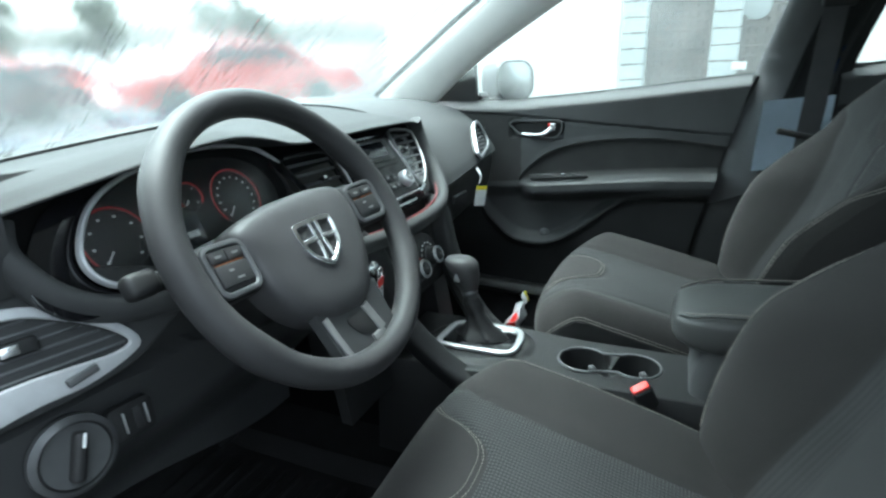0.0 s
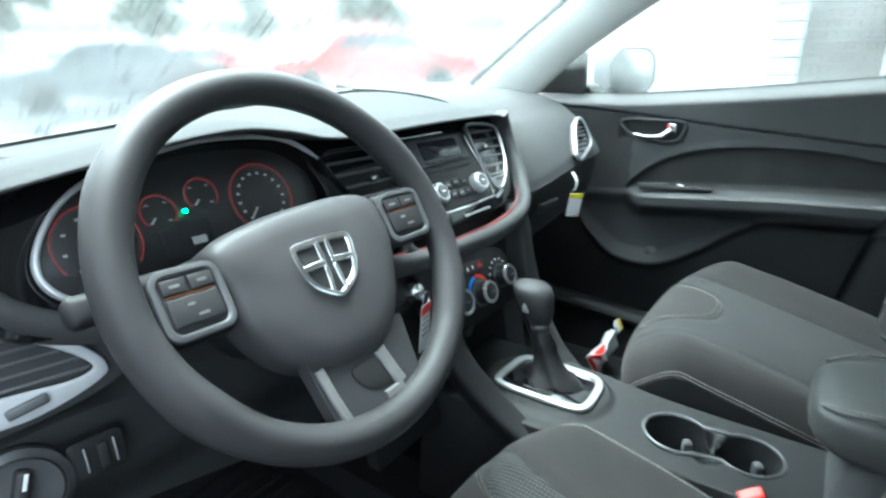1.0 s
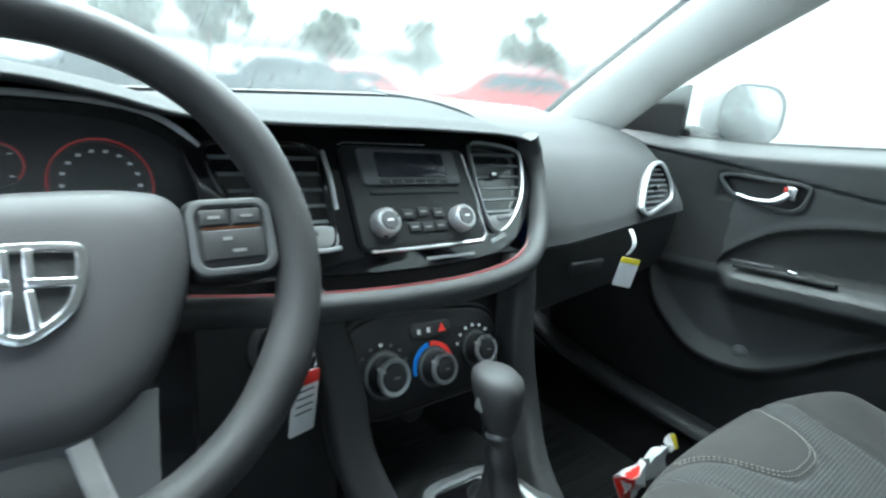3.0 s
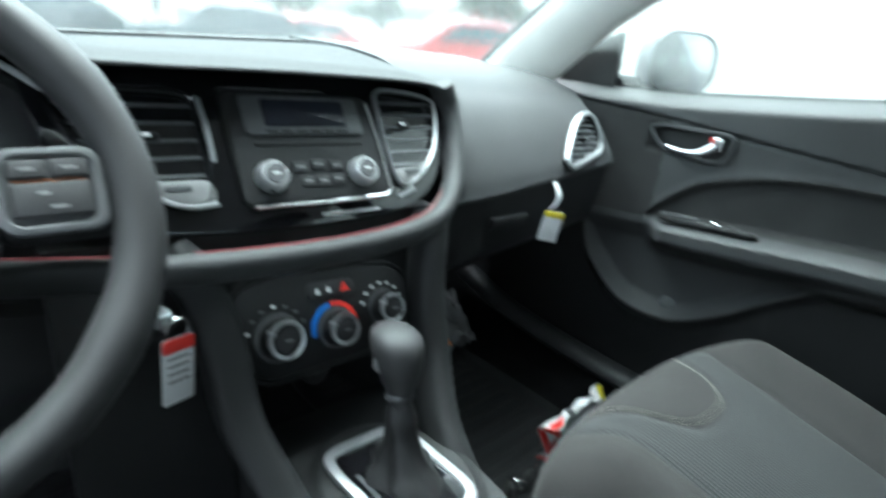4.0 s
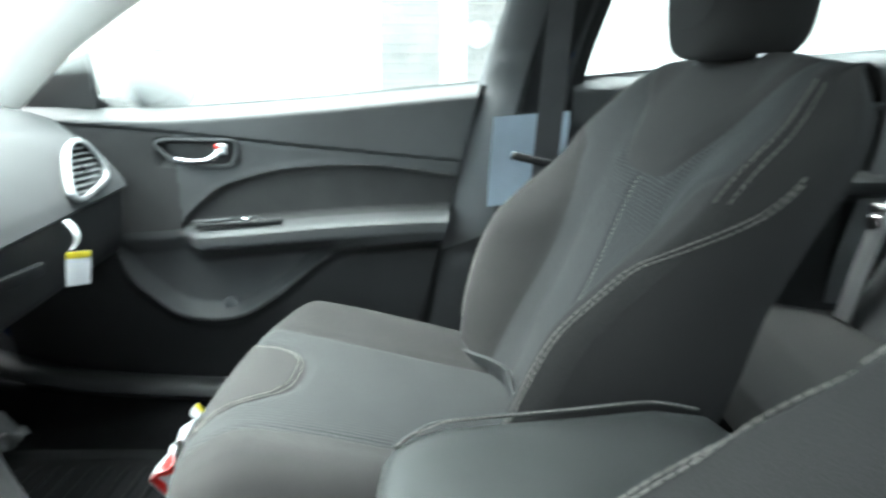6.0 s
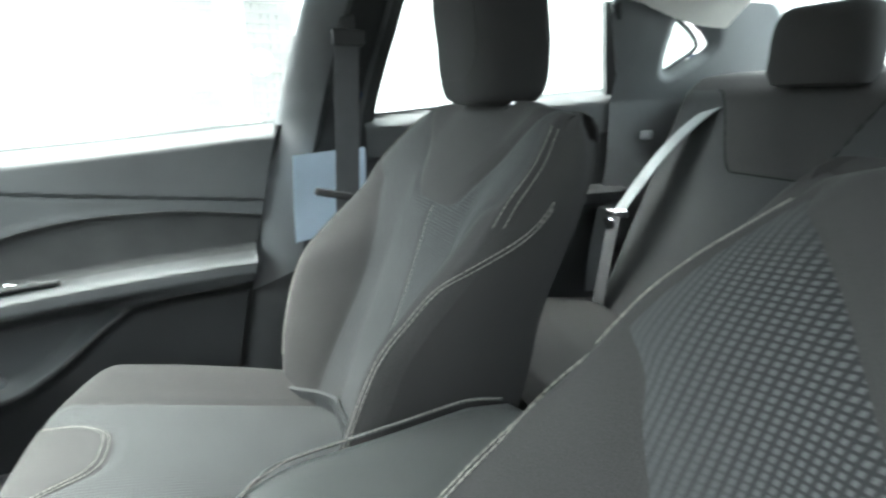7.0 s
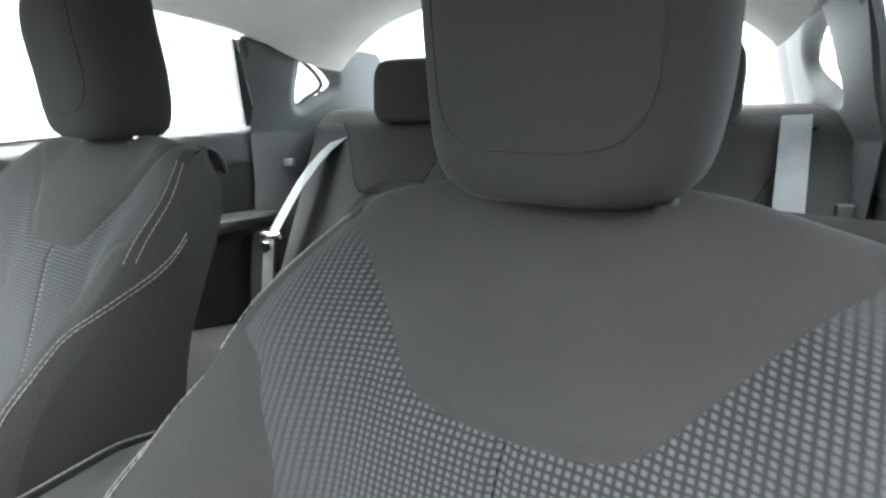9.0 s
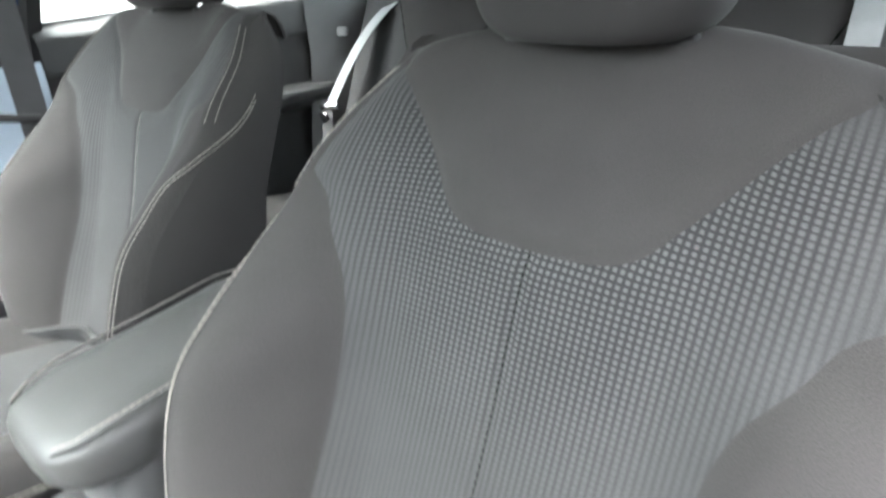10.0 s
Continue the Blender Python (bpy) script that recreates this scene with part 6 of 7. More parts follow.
def rear_pillar(side):
    p = thing("c_pillar", (side * 0.66, -1.5, 0.75), "grey rear pillar trim with a small quarter window", "pillar trim", "rear pillars", "structure")
    win = [(-1.438, 1.282), (-1.446, 1.178), (-1.496, 1.196), (-1.538, 1.226), (-1.521, 1.250), (-1.476, 1.275)]
    w3 = catmull([(y, z) for y, z in win], 8, True)

    def wall(u, v):
        # u from the door opening back to the rear glass, v from the shelf up
        z = 0.62 + 0.70 * v
        y0 = -1.315 + 0.06 * step(1.15, 1.3, z) + 0.05 * step(1.0, 0.65, z)
        y = y0 + (-1.86 - y0) * u
        x = 0.700 - 0.34 * max(0, z - 1.10) - 0.07 * step(0.2, 0.95, u) - 0.03 * math.sin(math.pi * min(1, u * 1.3))
        best = min(math.hypot(y - q.x, z - q.y) for q in w3)
        inside = False
        for a, b in zip(w3, w3[1:] + w3[:1]):
            if (a.y > z) != (b.y > z) and y < (b.x - a.x) * (z - a.y) / (b.y - a.y) + a.x:
                inside = not inside
        d = -best if inside else best
        x += 0.02 * step(0.03, 0.0, d)
        return side * x, y, z, y, z, 0.0, d

    rows, faces = grid_rows(wall, span(0, 1, 80), span(0, 1, 90))
    solid = split(rows, faces, 6)[0]
    panel("trim", rows, solid, CTRIM, p)
    part("window_edge", sweep([(side * (0.672 - 0.34 * max(0, q.y - 1.10) + 0.03), q.x, q.y) for q in w3], ring_section(0.006, 8), up=(1, 0, 0), closed=True), GASKET, p)
    part("door_seal", sweep(catmull([(side * 0.694, -1.345, 0.72), (side * 0.706, -1.372, 0.90), (side * 0.705, -1.365, 1.08), (side * 0.672, -1.312, 1.22), (side * 0.632, -1.262, 1.31)], 6), ring_section(0.012, 8), up=(1, 0, 0)), GASKET, p)
    part("outer_skin", sheet(lambda y, z: (side * (0.78 - 0.30 * max(0, z - 1.0)), y, z), span(-1.84, -1.58, 6), span(0.5, 1.22, 8), 0.01, (-side, 0, 0)), BODY, p)
    q = thing("quarter_window", (side * 0.65, -1.5, 1.2), "small bright triangular quarter window", "window", "quarter windows", "structure")
    part("pane", loft([[Vector((side * (0.70 - 0.30 * max(0, v.y - 1.10) + dx), v.x, v.y)) for v in w3] for dx in (0.0, 0.004)]), SIDE, q)
    if side < 0:
        mirrored_side(p), mirrored_side(q)
    b = thing("seat_belt", (side * 0.55, -1.40, 0.80), "pale grey rear seat belt over the backrest with a chrome tongue", "seat belt", "rear belts")
    if side > 0:
        a, e = Vector((0.50, -1.50, 1.105)), Vector((0.600, -1.270, 0.84))
        part("webbing", sheet(lambda u, s: a.lerp(e, s) + Vector((u, -0.2 * u, 0.04 * math.sin(math.pi * s))), span(-0.022, 0.022, 5), span(0, 1, 20), 0.002, (0, -0.6, -0.8)), BELT, b)
        part("tongue", joined(rbox(0.055, 0.012, 0.020, 0.004, m=pose(0.598, -1.268, 0.842, -30, 0, 18)), rbox(0.026, 0.004, 0.040, 0.002, m=pose(0.605, -1.256, 0.812, -30, 0, 18))), CHROME, b)
        part("lower_webbing", sheet(lambda u, s: (0.60 + 0.02 * s + u, -1.262 + 0.02 * s, 0.835 - 0.22 * s), span(-0.020, 0.020, 4), span(0, 1, 8), 0.002, (0, -1, 0)), BELTDARK, b)
        part("clip", rbox(0.030, 0.018, 0.022, 0.006, m=pose(0.672, -1.412, 1.018, 0, 0, 20)), BELT, b)
    else:
        part("webbing", sheet(lambda u, s: (-0.490 + u, -1.285 - 0.20 * (1.085 - 0.30 * s + 0.025 - 0.57) / 0.565 + 0.040 - 0.05 * (1 - s) ** 6, 1.085 - 0.30 * s), span(-0.022, 0.022, 5), span(0, 1, 16), 0.002, (0, -1, 0)), BELT, b)
        part("tongue", joined(rbox(0.024, 0.014, 0.040, 0.004, m=pose(-0.560, -1.37, 0.93)), rbox(0.016, 0.004, 0.03, 0.002, m=pose(-0.547, -1.36, 0.90))), GASKET, b)


rear_pillar(1)
rear_pillar(-1)


# ---- rear bench ----
def rear_bench():
    r = thing("rear_bench", (0, -1.2, 0.34), "dark grey cloth rear bench seat with three head restraints", "bench seat")

    def seat(x, s):
        path = ((-0.90, 0.44), (-0.885, 0.53), (-0.92, 0.585), (-1.05, 0.595), (-1.20, 0.572), (-1.30, 0.560))
        ys, zs = [p[0] for p in path], [p[1] for p in path]
        t = s * 5
        y, z = float(np.interp(t, range(6), ys)), float(np.interp(t, range(6), zs))
        dip = 0.018 * math.cos(x / 0.34 * math.pi - math.pi) * step(0.2, 0.5, s)
        return x, y, z - dip - 0.004 * math.exp(-((abs(x) - 0.17) / 0.006) ** 2)

    part("cushion", sheet(seat, span(-0.64, 0.64, 120), span(0, 1, 50), 0.14, (0, -0.3, -1)), CLOTH, r, "grey cloth rear cushion")
    for cx, w in ((0.335, 0.30), (-0.335, 0.30)):
        def back(u, v):
            z = 0.57 + 0.565 * v
            x = cx + u * w
            y = -1.285 - 0.20 * v - 0.04 * step(0.9, 1.0, v) + 0.030 * step(0.45, 0.85, abs(u)) * (1 - v) - 0.04 * step(0.9, 1.0, abs(u))
            d_s = v - (0.62 + 0.30 * step(0.25, 0.62, abs(u)))
            y -= 0.004 * math.exp(-(d_s / 0.012) ** 2)
            y -= 0.10 * step(0.965, 1.0, v) ** 2
            return x, y, z, x, z, 0.08, d_s

        rows, faces = grid_rows(back, span(-1, 1, 60), span(0, 1, 70))
        up, low = split(rows, faces, 6)
        b = panel("backrest_insert", rows, low, INSERT, r)
        panel("shoulder_panel", rows, up, CLOTH, r)
        seam = [Vector(back(u, 0.62 + 0.30 * step(0.25, 0.62, abs(u)))[:3]) + Vector((0, 0.002, 0)) for u in span(-0.62, 0.62, 50)]
        # dark bead that paints the shadow in the seam
        part("seam", sweep(seam, ring_section(0.0016, 6)), SEAM, b)
    part("backrest_middle", sheet(lambda x, v: (x, -1.275 - 0.20 * v - 0.09 * step(0.95, 1.0, v), 0.57 + 0.565 * v), span(-0.04, 0.04, 8), span(0, 1, 30)), CLOTH, r)
    part("backrest_core", rbox(1.20, 0.10, 0.50, 0.02, m=pose(0, -1.49, 0.82, 20.5, 0, 0)), HARD, r)
    for cx, w, zt in ((0.302, 0.098, 1.240), (-0.310, 0.098, 1.240), (0.0, 0.095, 1.165)):
        rings = []
        for z, a, b in ((1.092, 0.70, 0.6), (1.098, 0.90, 0.85), (1.12, 1.0, 1.0), (zt - 0.055, 1.0, 1.0), (zt - 0.028, 0.965, 0.93), (zt - 0.010, 0.88, 0.76), (zt - 0.002, 0.74, 0.5), (zt, 0.55, 0.3)):
            rings.append([Vector((cx + w * a * math.copysign(abs(math.cos(t)) ** 0.62, math.cos(t)), -1.475 + 0.050 * b * math.copysign(abs(math.sin(t)) ** 0.75, math.sin(t)), z)) for t in span(0, 2 * math.pi, 41)[:-1]])
        part("head_restraint", loft(rings), CLOTH, r)
        for k in (-0.05, 0.05):
            part("post", lathe([(0.006, 1.05), (0.006, 1.12)], pose(cx + k, -1.475, 0), 12), HARD, r)
    rolled(r, (0, 0, 1.1), LEAN)
    tagged(part("rear_shelf", sheet(lambda x, y: (x, y, 1.080 + 0.05 * x), span(-0.66, 0.66, 20), span(-1.95, -1.53, 16), 0.02, (0, 0, -1)), GREYTRIM, None, "grey parcel shelf under the rear glass"), kind="structure")


rear_bench()


def pane(name, f, us, vs, mat, label, cat="window"):
    ob = tagged(part(name, sheet(f, us, vs), mat, None, label), category=cat, kind="structure")
    ob.visible_shadow = False
    return ob


pane("windscreen", lambda u, v: (u * (0.672 - 0.100 * v), (ws_base(u * 0.665) + 0.010) * (1 - v) + (0.03 - 0.10 * u * u) * v, (ws_z(u * 0.665) - 0.008) * (1 - v) + 1.384 * v), span(-1, 1, 30), span(0, 1, 14), SHIELD, "rain-wet fogged windscreen")
pane("side_window", lambda y, v: (RAIL_X(BELT_Z(y)) + 0.004 - 0.115 * v, y + (-0.02 - 0.28 * max(0, y + 0.05)) * v, BELT_Z(y) - 0.01 + (0.320 - 0.22 * max(0, y + 0.05)) * v), span(-0.60, 0.33, 20), span(0, 1, 8), SIDE, "rain-speckled front passenger window")
for side in (-1, 1):
    pw = pane("rear_side_window", lambda y, v: (side * (RAIL_X(BELT_Z(y)) + 0.006 - 0.085 * v), y, BELT_Z(y) - 0.01 + 0.28 * v), span(-1.37, -0.70, 10), span(0, 1, 6), SIDE, "bright rear door window")
    if side < 0:
        mirrored_side(pw)
pane("rear_window", lambda u, v: (0.07 + u * (0.56 - 0.10 * v), -1.92 + 0.38 * v, 1.08 + 0.315 * v + 0.04 * u), span(-1, 1, 10), span(0, 1, 6), SIDE, "bright overexposed rear window")
mirror = thing("door_mirror", (0.80, 0.18, 1.0), "pale door mirror housing with wet glass outside the window", "door mirror")
MIRROR = material("tinted_mirror", (0.30, 0.31, 0.305), 0.18, metal=1.0, vary=0.1, vary_scale=20)
MT = Matrix.Translation((0.79, 0.19, 1.07)) @ pose(0, 0, 0, 0, 0, -40) @ Matrix.Translation((-0.79, -0.19, -1.07))
part("housing", loft([[MT @ Vector((x, 0.20 + 0.075 * a * math.copysign(abs(math.cos(t)) ** 0.6, math.cos(t)) * 0.8, 1.062 + 0.058 * a * math.copysign(abs(math.sin(t)) ** 0.6, math.sin(t)))) for t in span(0, 2 * math.pi, 33)[:-1]] for x, a in ((0.792, 0.55), (0.800, 0.85), (0.835, 1.0), (0.880, 0.92), (0.897, 0.6))]), DIM, mirror)
part("mirror_glass", plate(rrect(0.122, 0.108, 0.040), 0.004, 0.001, MT @ facing((0.843, 0.126, 1.062), 3, 0)), MIRROR, mirror)
part("mirror_rim", hoop(rrect(0.130, 0.116, 0.044), rrect(0.120, 0.106, 0.039), 0.010, 0.003, MT @ facing((0.843, 0.128, 1.062), 3, 0)), HARD, mirror)
part("foot", rbox(0.09, 0.05, 0.03, 0.01, m=pose(0.78, 0.22, 1.015)), HARD, mirror)
tagged(part("windscreen_edge", sweep([(x, ws_base(x) - 0.002, ws_z(x) + 0.004) for x in span(-0.655, 0.645, 60)], [(0.010, -0.003), (0.010, 0.003), (-0.010, 0.003), (-0.010, -0.003)]), GASKET, None, "black printed edge along the foot of the windscreen"), kind="structure")
inner_mirror = thing("rear_view_mirror", (0.0, 0.28, 1.27), "black rear-view mirror under the windscreen top", "rear-view mirror")
part("housing", rbox(0.24, 0.03, 0.065, 0.014, 4, pose(0.03, 0.08, 1.236, 6, -3, -8)), HARD, inner_mirror)
part("stem", sweep([(0.025, 0.09, 1.245), (0.01, 0.13, 1.27), (0.0, 0.175, 1.285)], ring_section(0.010, 10)), HARD, inner_mirror)

# ---- the car's own bodywork ----
own = thing("car_body", (0, 0, 0), "dark blue saloon body around the cabin", "car", kind="structure")


def bonnet(u, y):
    w = 0.78 - 0.10 * step(1.0, 1.75, y)
    return u * w, y, 0.935 - 0.16 * ((y - 0.6) / 1.15) ** 2 - 0.05 * abs(u) ** 3


part("bonnet", sheet(bonnet, span(-1, 1, 30), span(0.62, 1.75, 24), 0.012, (0, 0, -1)), BODY, own)
part("roof_skin", sheet(lambda u, y: (u * (0.64 - 0.05 * step(-0.4, 0.0, y)), y, headliner(u * 0.6, y) + 0.045), span(-1, 1, 24), span(-1.53, -0.02, 24), 0.004, (0, 0, 1)), BODY, own)
part("boot_lid", sheet(lambda u, y: (u * 0.68, y, 1.075 - 0.10 * ((y + 1.92) / 0.5) ** 2 - 0.03 * abs(u) ** 3), span(-1, 1, 20), span(-2.42, -1.93, 12), 0.012, (0, 0, -1)), BODY, own)
part("front_bumper", rbox(1.50, 0.30, 0.50, 0.12, 5, pose(0, 1.72, 0.50)), BODY, own)
part("rear_bumper", rbox(1.55, 0.34, 0.62, 0.12, 5, pose(0, -2.32, 0.62)), BODY, own)
for side in (-1, 1):
    part("front_wing", sheet(lambda y, v: (side * (0.80 + 0.05 * math.sin(math.pi * v) - 0.08 * step(1.0, 1.75, y)), y, 0.34 + 0.60 * v - 0.10 * v * step(0.8, 1.75, y) + 0.36 * (1 - v) * math.exp(-((y - 1.12) / 0.30) ** 6)), span(0.55, 1.75, 40), span(0, 1, 12), 0.01, (-side, 0, 0)), BODY, own)
    part("rear_wing", sheet(lambda y, v: (side * (0.80 + 0.04 * math.sin(math.pi * v) - 0.06 * step(-1.9, -2.4, y)), y, 0.36 + 0.70 * v + 0.36 * (1 - v) * math.exp(-((y + 1.58) / 0.30) ** 6)), span(-2.42, -1.40, 40), span(0, 1, 12), 0.01, (-side, 0, 0)), BODY, own)
    part("sill", rbox(0.10, 2.05, 0.13, 0.03, 3, pose(side * 0.77, -0.40, 0.36)), BODY, own)
    for y in (1.12, -1.58):
        w = part("wheel", lathe([(0.20, -0.10), (0.30, -0.10), (0.318, -0.06), (0.318, 0.06), (0.30, 0.10), (0.20, 0.10)], pose(side * 0.74, y, 0.318, 0, 90, 0), 32), TYRE, own, "black tyre")
        part("rim", lathe([(0.20, -0.09), (0.19, 0.09), (0.06, 0.10), (0, 0.10)], pose(side * 0.74, y, 0.318, 0, 90, 0), 24), SATIN, w)

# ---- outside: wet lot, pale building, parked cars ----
# added wall, out of view: blocks front-left daylight from the driver's seat
SHADEWALL = material("shade_wall_grey", (0.18, 0.18, 0.18), 0.9, grain=("noise", 80), bump=0.5, vary=0.2, vary_scale=2)
tagged(part("unseen_shade_wall", rbox(0.2, 3.2, 1.8, 0.02, 1, pose(-1.55, 1.25, 0.9)), SHADEWALL, None, "unseen plain grey wall added to shade the driver's side"), kind="structure")
ASPHALT = material("wet_asphalt", (0.06, 0.06, 0.062), 0.65, spec=0.2, grain=("noise", 120), bump=0.6, vary=0.35, vary_scale=1.2)
PALE = material("pale_render", (0.62, 0.61, 0.57), 0.9, grain=("noise", 150), bump=0.3, vary=0.05, vary_scale=2)
STONE = material("brown_grey_siding", (0.085, 0.068, 0.058), 0.85, grain=("noise", 60), bump=0.8, vary=0.35, vary_scale=6)
POST = material("pale_grey_post", (0.33, 0.35, 0.34), 0.7, grain=("noise", 200), bump=0.2, vary=0.1, vary_scale=4)
CARRED = material("red_car_paint", (0.42, 0.025, 0.025), 0.2, coat=0.6, vary=0.08, vary_scale=3)
CARGREY = material("grey_car_paint", (0.22, 0.25, 0.27), 0.25, coat=0.6, vary=0.08, vary_scale=3)
CARDARK = material("dark_car_paint", (0.035, 0.04, 0.045), 0.25, coat=0.6, vary=0.08, vary_scale=3)
CARWHITE = material("white_car_paint", (0.7, 0.72, 0.72), 0.25, coat=0.6, vary=0.08, vary_scale=3)
TINT = material("dark_car_glass", (0.03, 0.035, 0.04), 0.08, vary=0.1, vary_scale=4)
LEAF = material("leaves", (0.055, 0.072, 0.045), 0.7, grain=("noise", 30), bump=0.5, vary=0.5, vary_scale=1.5)
BARK = material("bark", (0.12, 0.09, 0.07), 0.9, grain=("noise", 40), bump=1.0, vary=0.3, vary_scale=4)


def lot_z(y):
    """The lot falls away ahead of the car."""
    return -0.05 * min(17.0, max(0.0, y - 2.5))


tagged(part("ground", sheet(lambda x, y: (x * abs(x) / 60, y * abs(y) / 60, lot_z(y * abs(y) / 60)), span(-300, 300, 121), span(-300, 300, 121)), ASPHALT, None, "wet dark asphalt lot"), kind="structure")


def building():
    b = thing("building", (4.2, -1.0, 0.0), "pale rendered building wall with a timber-slat bay between pale posts", "building")
    X = 4.0
    part("wall", rbox(0.3, 2.0, 4.6, 0.02, 1, pose(X + 0.20, 1.15, 2.3)), PALE, b, "pale cream rendered wall")
    part("wall", rbox(0.3, 9.0, 4.6, 0.02, 1, pose(X + 0.20, -5.62, 2.3)), PALE, b)
    part("roof_edge", rbox(0.7, 12.6, 0.25, 0.03, 1, pose(X + 0.15, -3.9, 4.7)), POST, b)
    bay = part("bay", rbox(0.1, 1.3, 4.6, 0.01, 1, pose(X + 0.32, -0.5, 2.3)), STONE, b, "brown slatted bay")
    rnd = random.Random(4)
    for i in range(17):
        part("slat", rbox(0.04 + 0.03 * rnd.random(), 0.052, 4.5, 0.006, 1, pose(X + 0.26, -0.02 - 0.062 * i, 2.25)), STONE, bay)
    for i in range(24):
        part("batten", rbox(0.03, 1.10, 0.030, 0.004, 1, pose(X + 0.235, -0.52, 0.5 + 0.075 * i)), STONE, bay)
    for y, w in ((0.05, 0.20), (-0.63, 0.20)):
        p = part("post", rbox(0.16, w, 4.6, 0.015, 1, pose(X + 0.10, y, 2.3)), POST, b, "pale grey upright")
        for k in range(9):
            part("joint", rbox(0.004, w - 0.01, 0.010, 0.0, 1, pose(X + 0.0185, y, 0.9 + 0.12 * k)), STONE, p)
    part("round_plaque", lathe([(0.10, 0), (0.10, 0.02), (0.075, 0.03), (0, 0.03)], pose(X + 0.20, -0.83, 1.54, 0, -90, 0), 32), POST, b, "round pale plaque")
    part("notice", rbox(0.01, 0.10, 0.06, 0.002, 1, pose(X + 0.01, -0.74, 1.10)), PALE, b)


building()


def parked_car(at, turn, paint, label):
    c = thing("parked_car", at, label, "car", "parked cars")
    M = pose(*at, 0, 0, turn)
    side = [(-2.2, 0.35), (-2.25, 0.70), (-2.0, 0.92), (-1.4, 1.0), (-0.7, 1.42), (0.6, 1.44), (1.2, 1.02), (2.0, 0.88), (2.2, 0.60), (2.15, 0.32)]
    rings = []
    for x, k in ((-0.86, 0.93), (-0.88, 0.97), (-0.70, 1.0), (0.0, 1.02), (0.70, 1.0), (0.88, 0.97), (0.86, 0.93)):
        rings.append([M @ Vector((x * (0.80 if p.y > 1.1 else 1.0), p.x, 0.3 + (p.y - 0.3) * k)) for p in catmull(side, 5, True)])
    part("body", loft(rings), paint, c)
    for s in (-1, 1):
        part("side_glass", loft([[M @ Vector((s * (0.895 - 0.22 * (z - 0.95)) + dx, y, z)) for y, z in ((-1.15, 1.0), (-0.65, 1.34), (0.5, 1.36), (0.95, 1.02))] for dx in (0.0, 0.01)]), TINT, c)
        for y in (-1.35, 1.35):
            w = part("wheel", lathe([(0.20, -0.10), (0.31, -0.10), (0.325, -0.06), (0.325, 0.06), (0.31, 0.10), (0.20, 0.10)], M @ pose(s * 0.80, y, 0.325, 0, 90, 0), 28), TYRE, c)
            part("rim", lathe([(0.20, -0.09), (0.19, 0.09), (0.06, 0.10), (0, 0.10)], M @ pose(s * 0.80, y, 0.325, 0, 90, 0), 20), SATIN, w)
        part("tail_lamp", rbox(0.34, 0.06, 0.14, 0.02, m=M @ pose(s * 0.62, -2.16, 0.82)), SCARLET, c)
        part("head_lamp", rbox(0.34, 0.10, 0.12, 0.03, m=M @ pose(s * 0.60, 2.08, 0.74)), CHROME, c)
    part("rear_glass", loft([[M @ Vector((x, y, z)) for x, y, z in ((-0.62, -1.36, 1.04 + d), (0.62, -1.36, 1.04 + d), (0.52, -0.80, 1.40 + d), (-0.52, -0.80, 1.40 + d))] for d in (0.0, 0.012)]), TINT, c)
    part("front_glass", loft([[M @ Vector((x, y, z)) for x, y, z in ((-0.64, 1.16, 1.06 + d), (0.64, 1.16, 1.06 + d), (0.54, 0.66, 1.43 + d), (-0.54, 0.66, 1.43 + d))] for d in (0.0, 0.012)]), TINT, c)
    return c


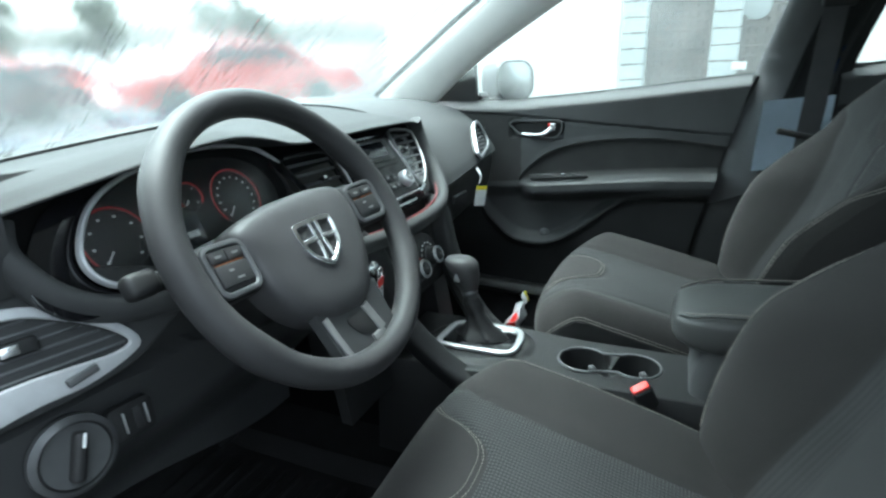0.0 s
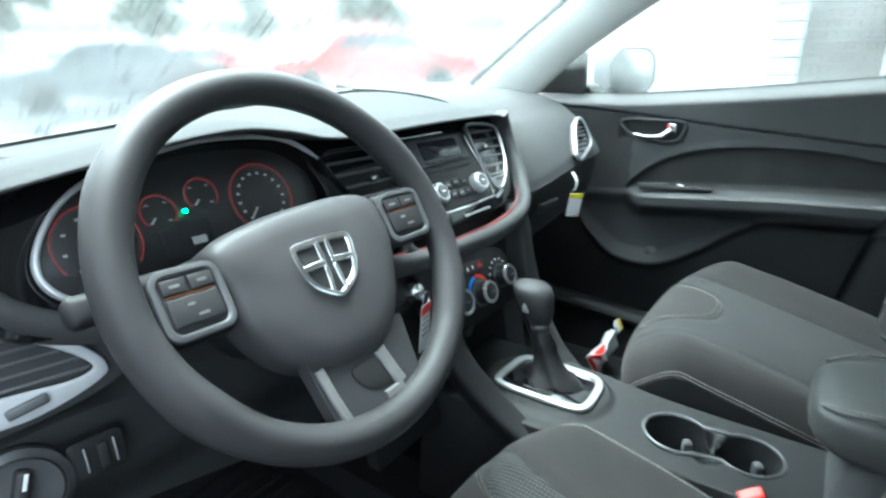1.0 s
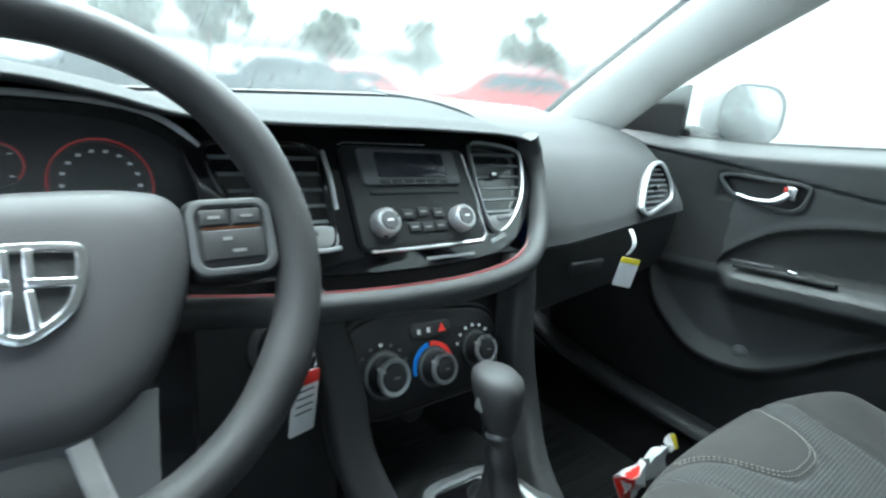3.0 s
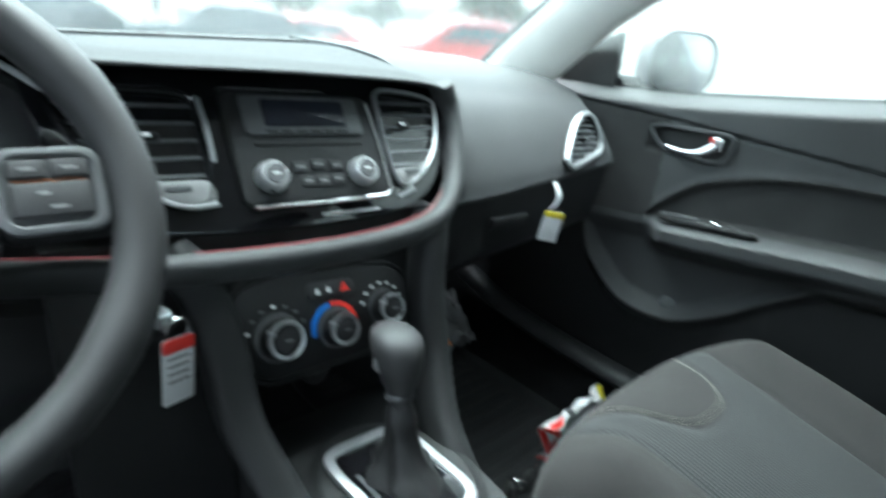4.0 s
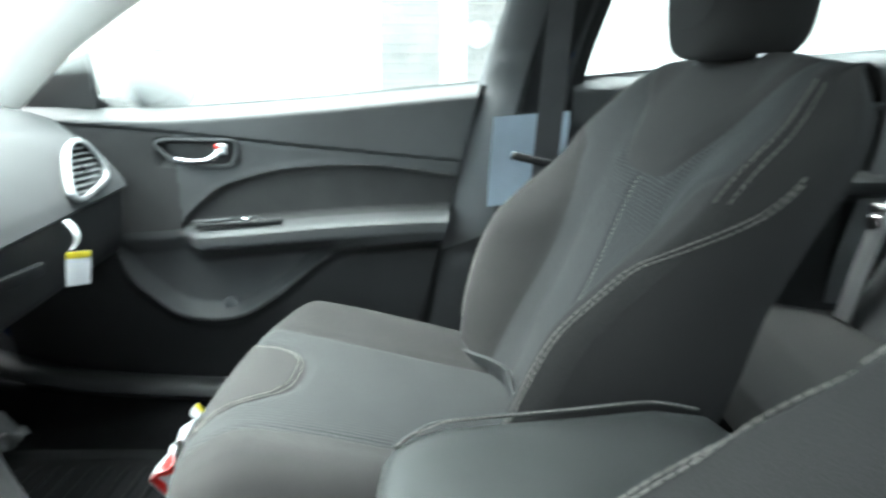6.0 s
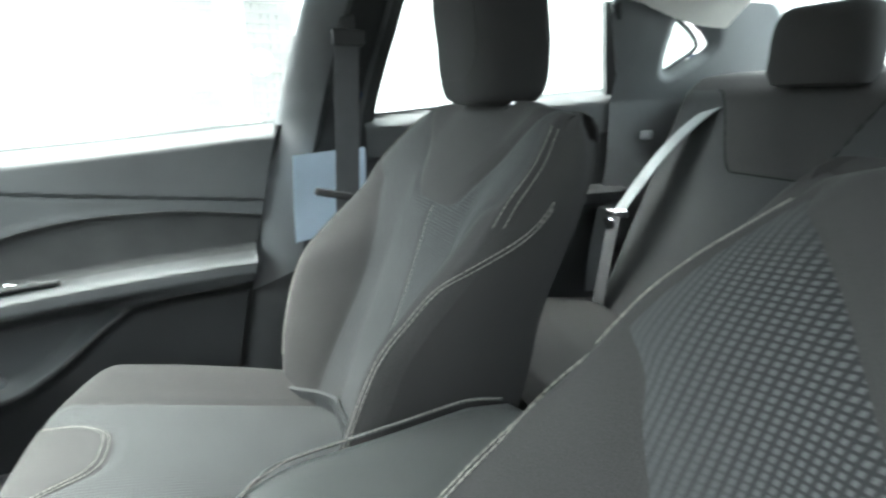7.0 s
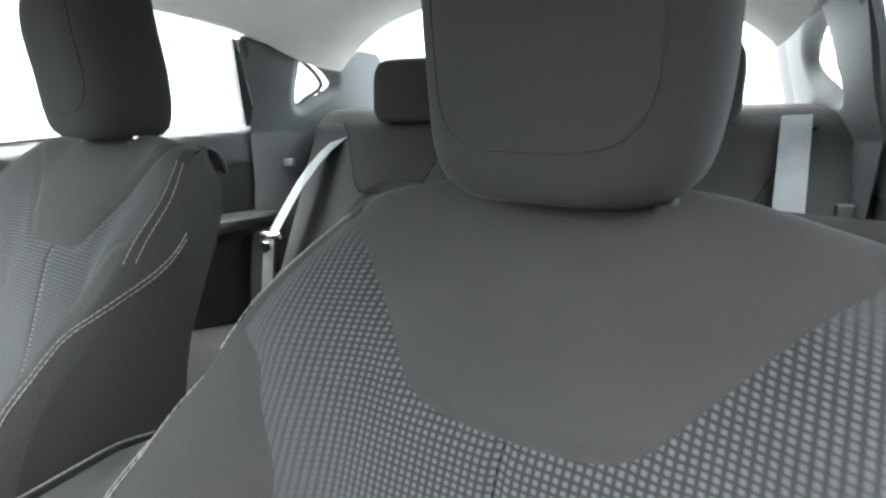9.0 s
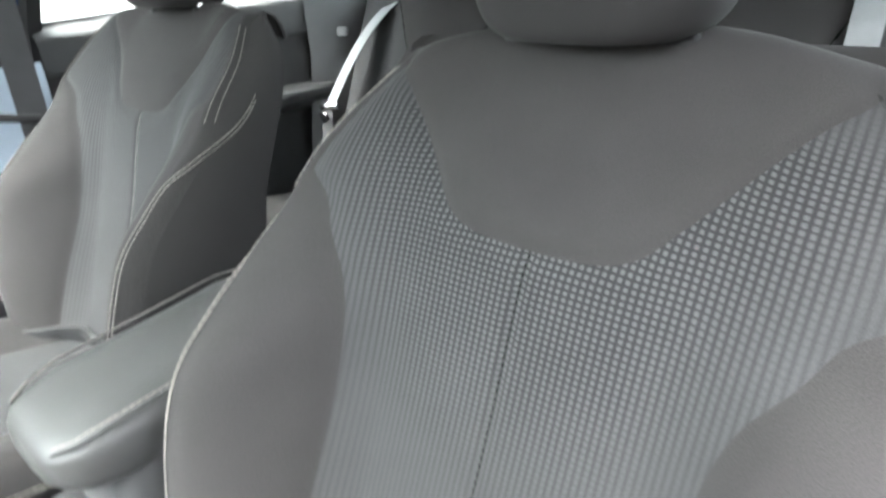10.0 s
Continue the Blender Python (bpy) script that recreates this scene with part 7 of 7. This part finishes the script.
for x, y, turn, paint, label in ((8.2, 7.6, 60, CARRED, "red parked saloon on the wet lot"), (5.0, 11.6, 78, CARDARK, "dark grey parked saloon across the lot"), (2.0, 15.0, 96, CARDARK, "dark grey parked saloon across the lot"),
                                 (8.4, 14.6, 84, CARRED, "red parked saloon across the lot"), (-3.6, 15.5, 90, CARGREY, "grey parked saloon across the lot"),
                                 (13.5, 15.0, 80, CARWHITE, "white parked saloon across the lot")):
    parked_car((x, y, lot_z(y)), turn, paint, label)


def tree(x, y, h, seed):
    rnd = random.Random(seed)
    t = thing("tree", (x, y, lot_z(y)), "bare-trunked green roadside tree in the rain", "tree", "trees")
    part("trunk", sweep([(x, y, lot_z(y)), (x + 0.1, y, h * 0.3), (x - 0.05, y + 0.1, h * 0.6), (x, y, h * 0.9)], ring_section(0.16, 8), up=(1, 0, 0), scale=lambda s: 1 - 0.8 * s), BARK, t)
    verts, faces = [], []
    clumps = [(Vector((x + h * rnd.gauss(0, 0.20), y + h * rnd.gauss(0, 0.20), h * rnd.uniform(0.32, 0.92))), h * rnd.uniform(0.08, 0.17)) for _ in range(11)]
    for q, _ in clumps:
        part("limb", sweep([(x, y, max(0.3, q.z - h * 0.28)), (x * 0.6 + q.x * 0.4, y * 0.6 + q.y * 0.4, q.z - h * 0.14), q], ring_section(0.05, 6), up=(1, 0.2, 0), scale=lambda s: 1 - 0.7 * s), BARK, t)
    for i in range(1800):
        q, rad = clumps[i % 11]
        c = q + Vector((rnd.gauss(0, 0.6), rnd.gauss(0, 0.6), rnd.gauss(0, 0.5))) * rad
        d1, d2 = Vector((rnd.uniform(-1, 1), rnd.uniform(-1, 1), rnd.uniform(-1, 1))) * 0.16, Vector((rnd.uniform(-1, 1), rnd.uniform(-1, 1), rnd.uniform(-1, 1))) * 0.16
        k = len(verts)
        verts += [c - d1, c - d2, c + d1, c + d2]
        faces.append((k, k + 1, k + 2, k + 3))
    part("crown", mesh_of(verts, faces), LEAF, t)


for x, y, h, sd in ((-6, 20, 3.4, 1), (-1.5, 24, 3.6, 2), (4, 22, 3.0, 3), (7.5, 25, 3.8, 4), (12.5, 23, 3.2, 5), (17, 22, 3.6, 7), (23, 20, 4.6, 8), (-12, 22, 4.0, 6)):
    tree(x, y, h, sd)
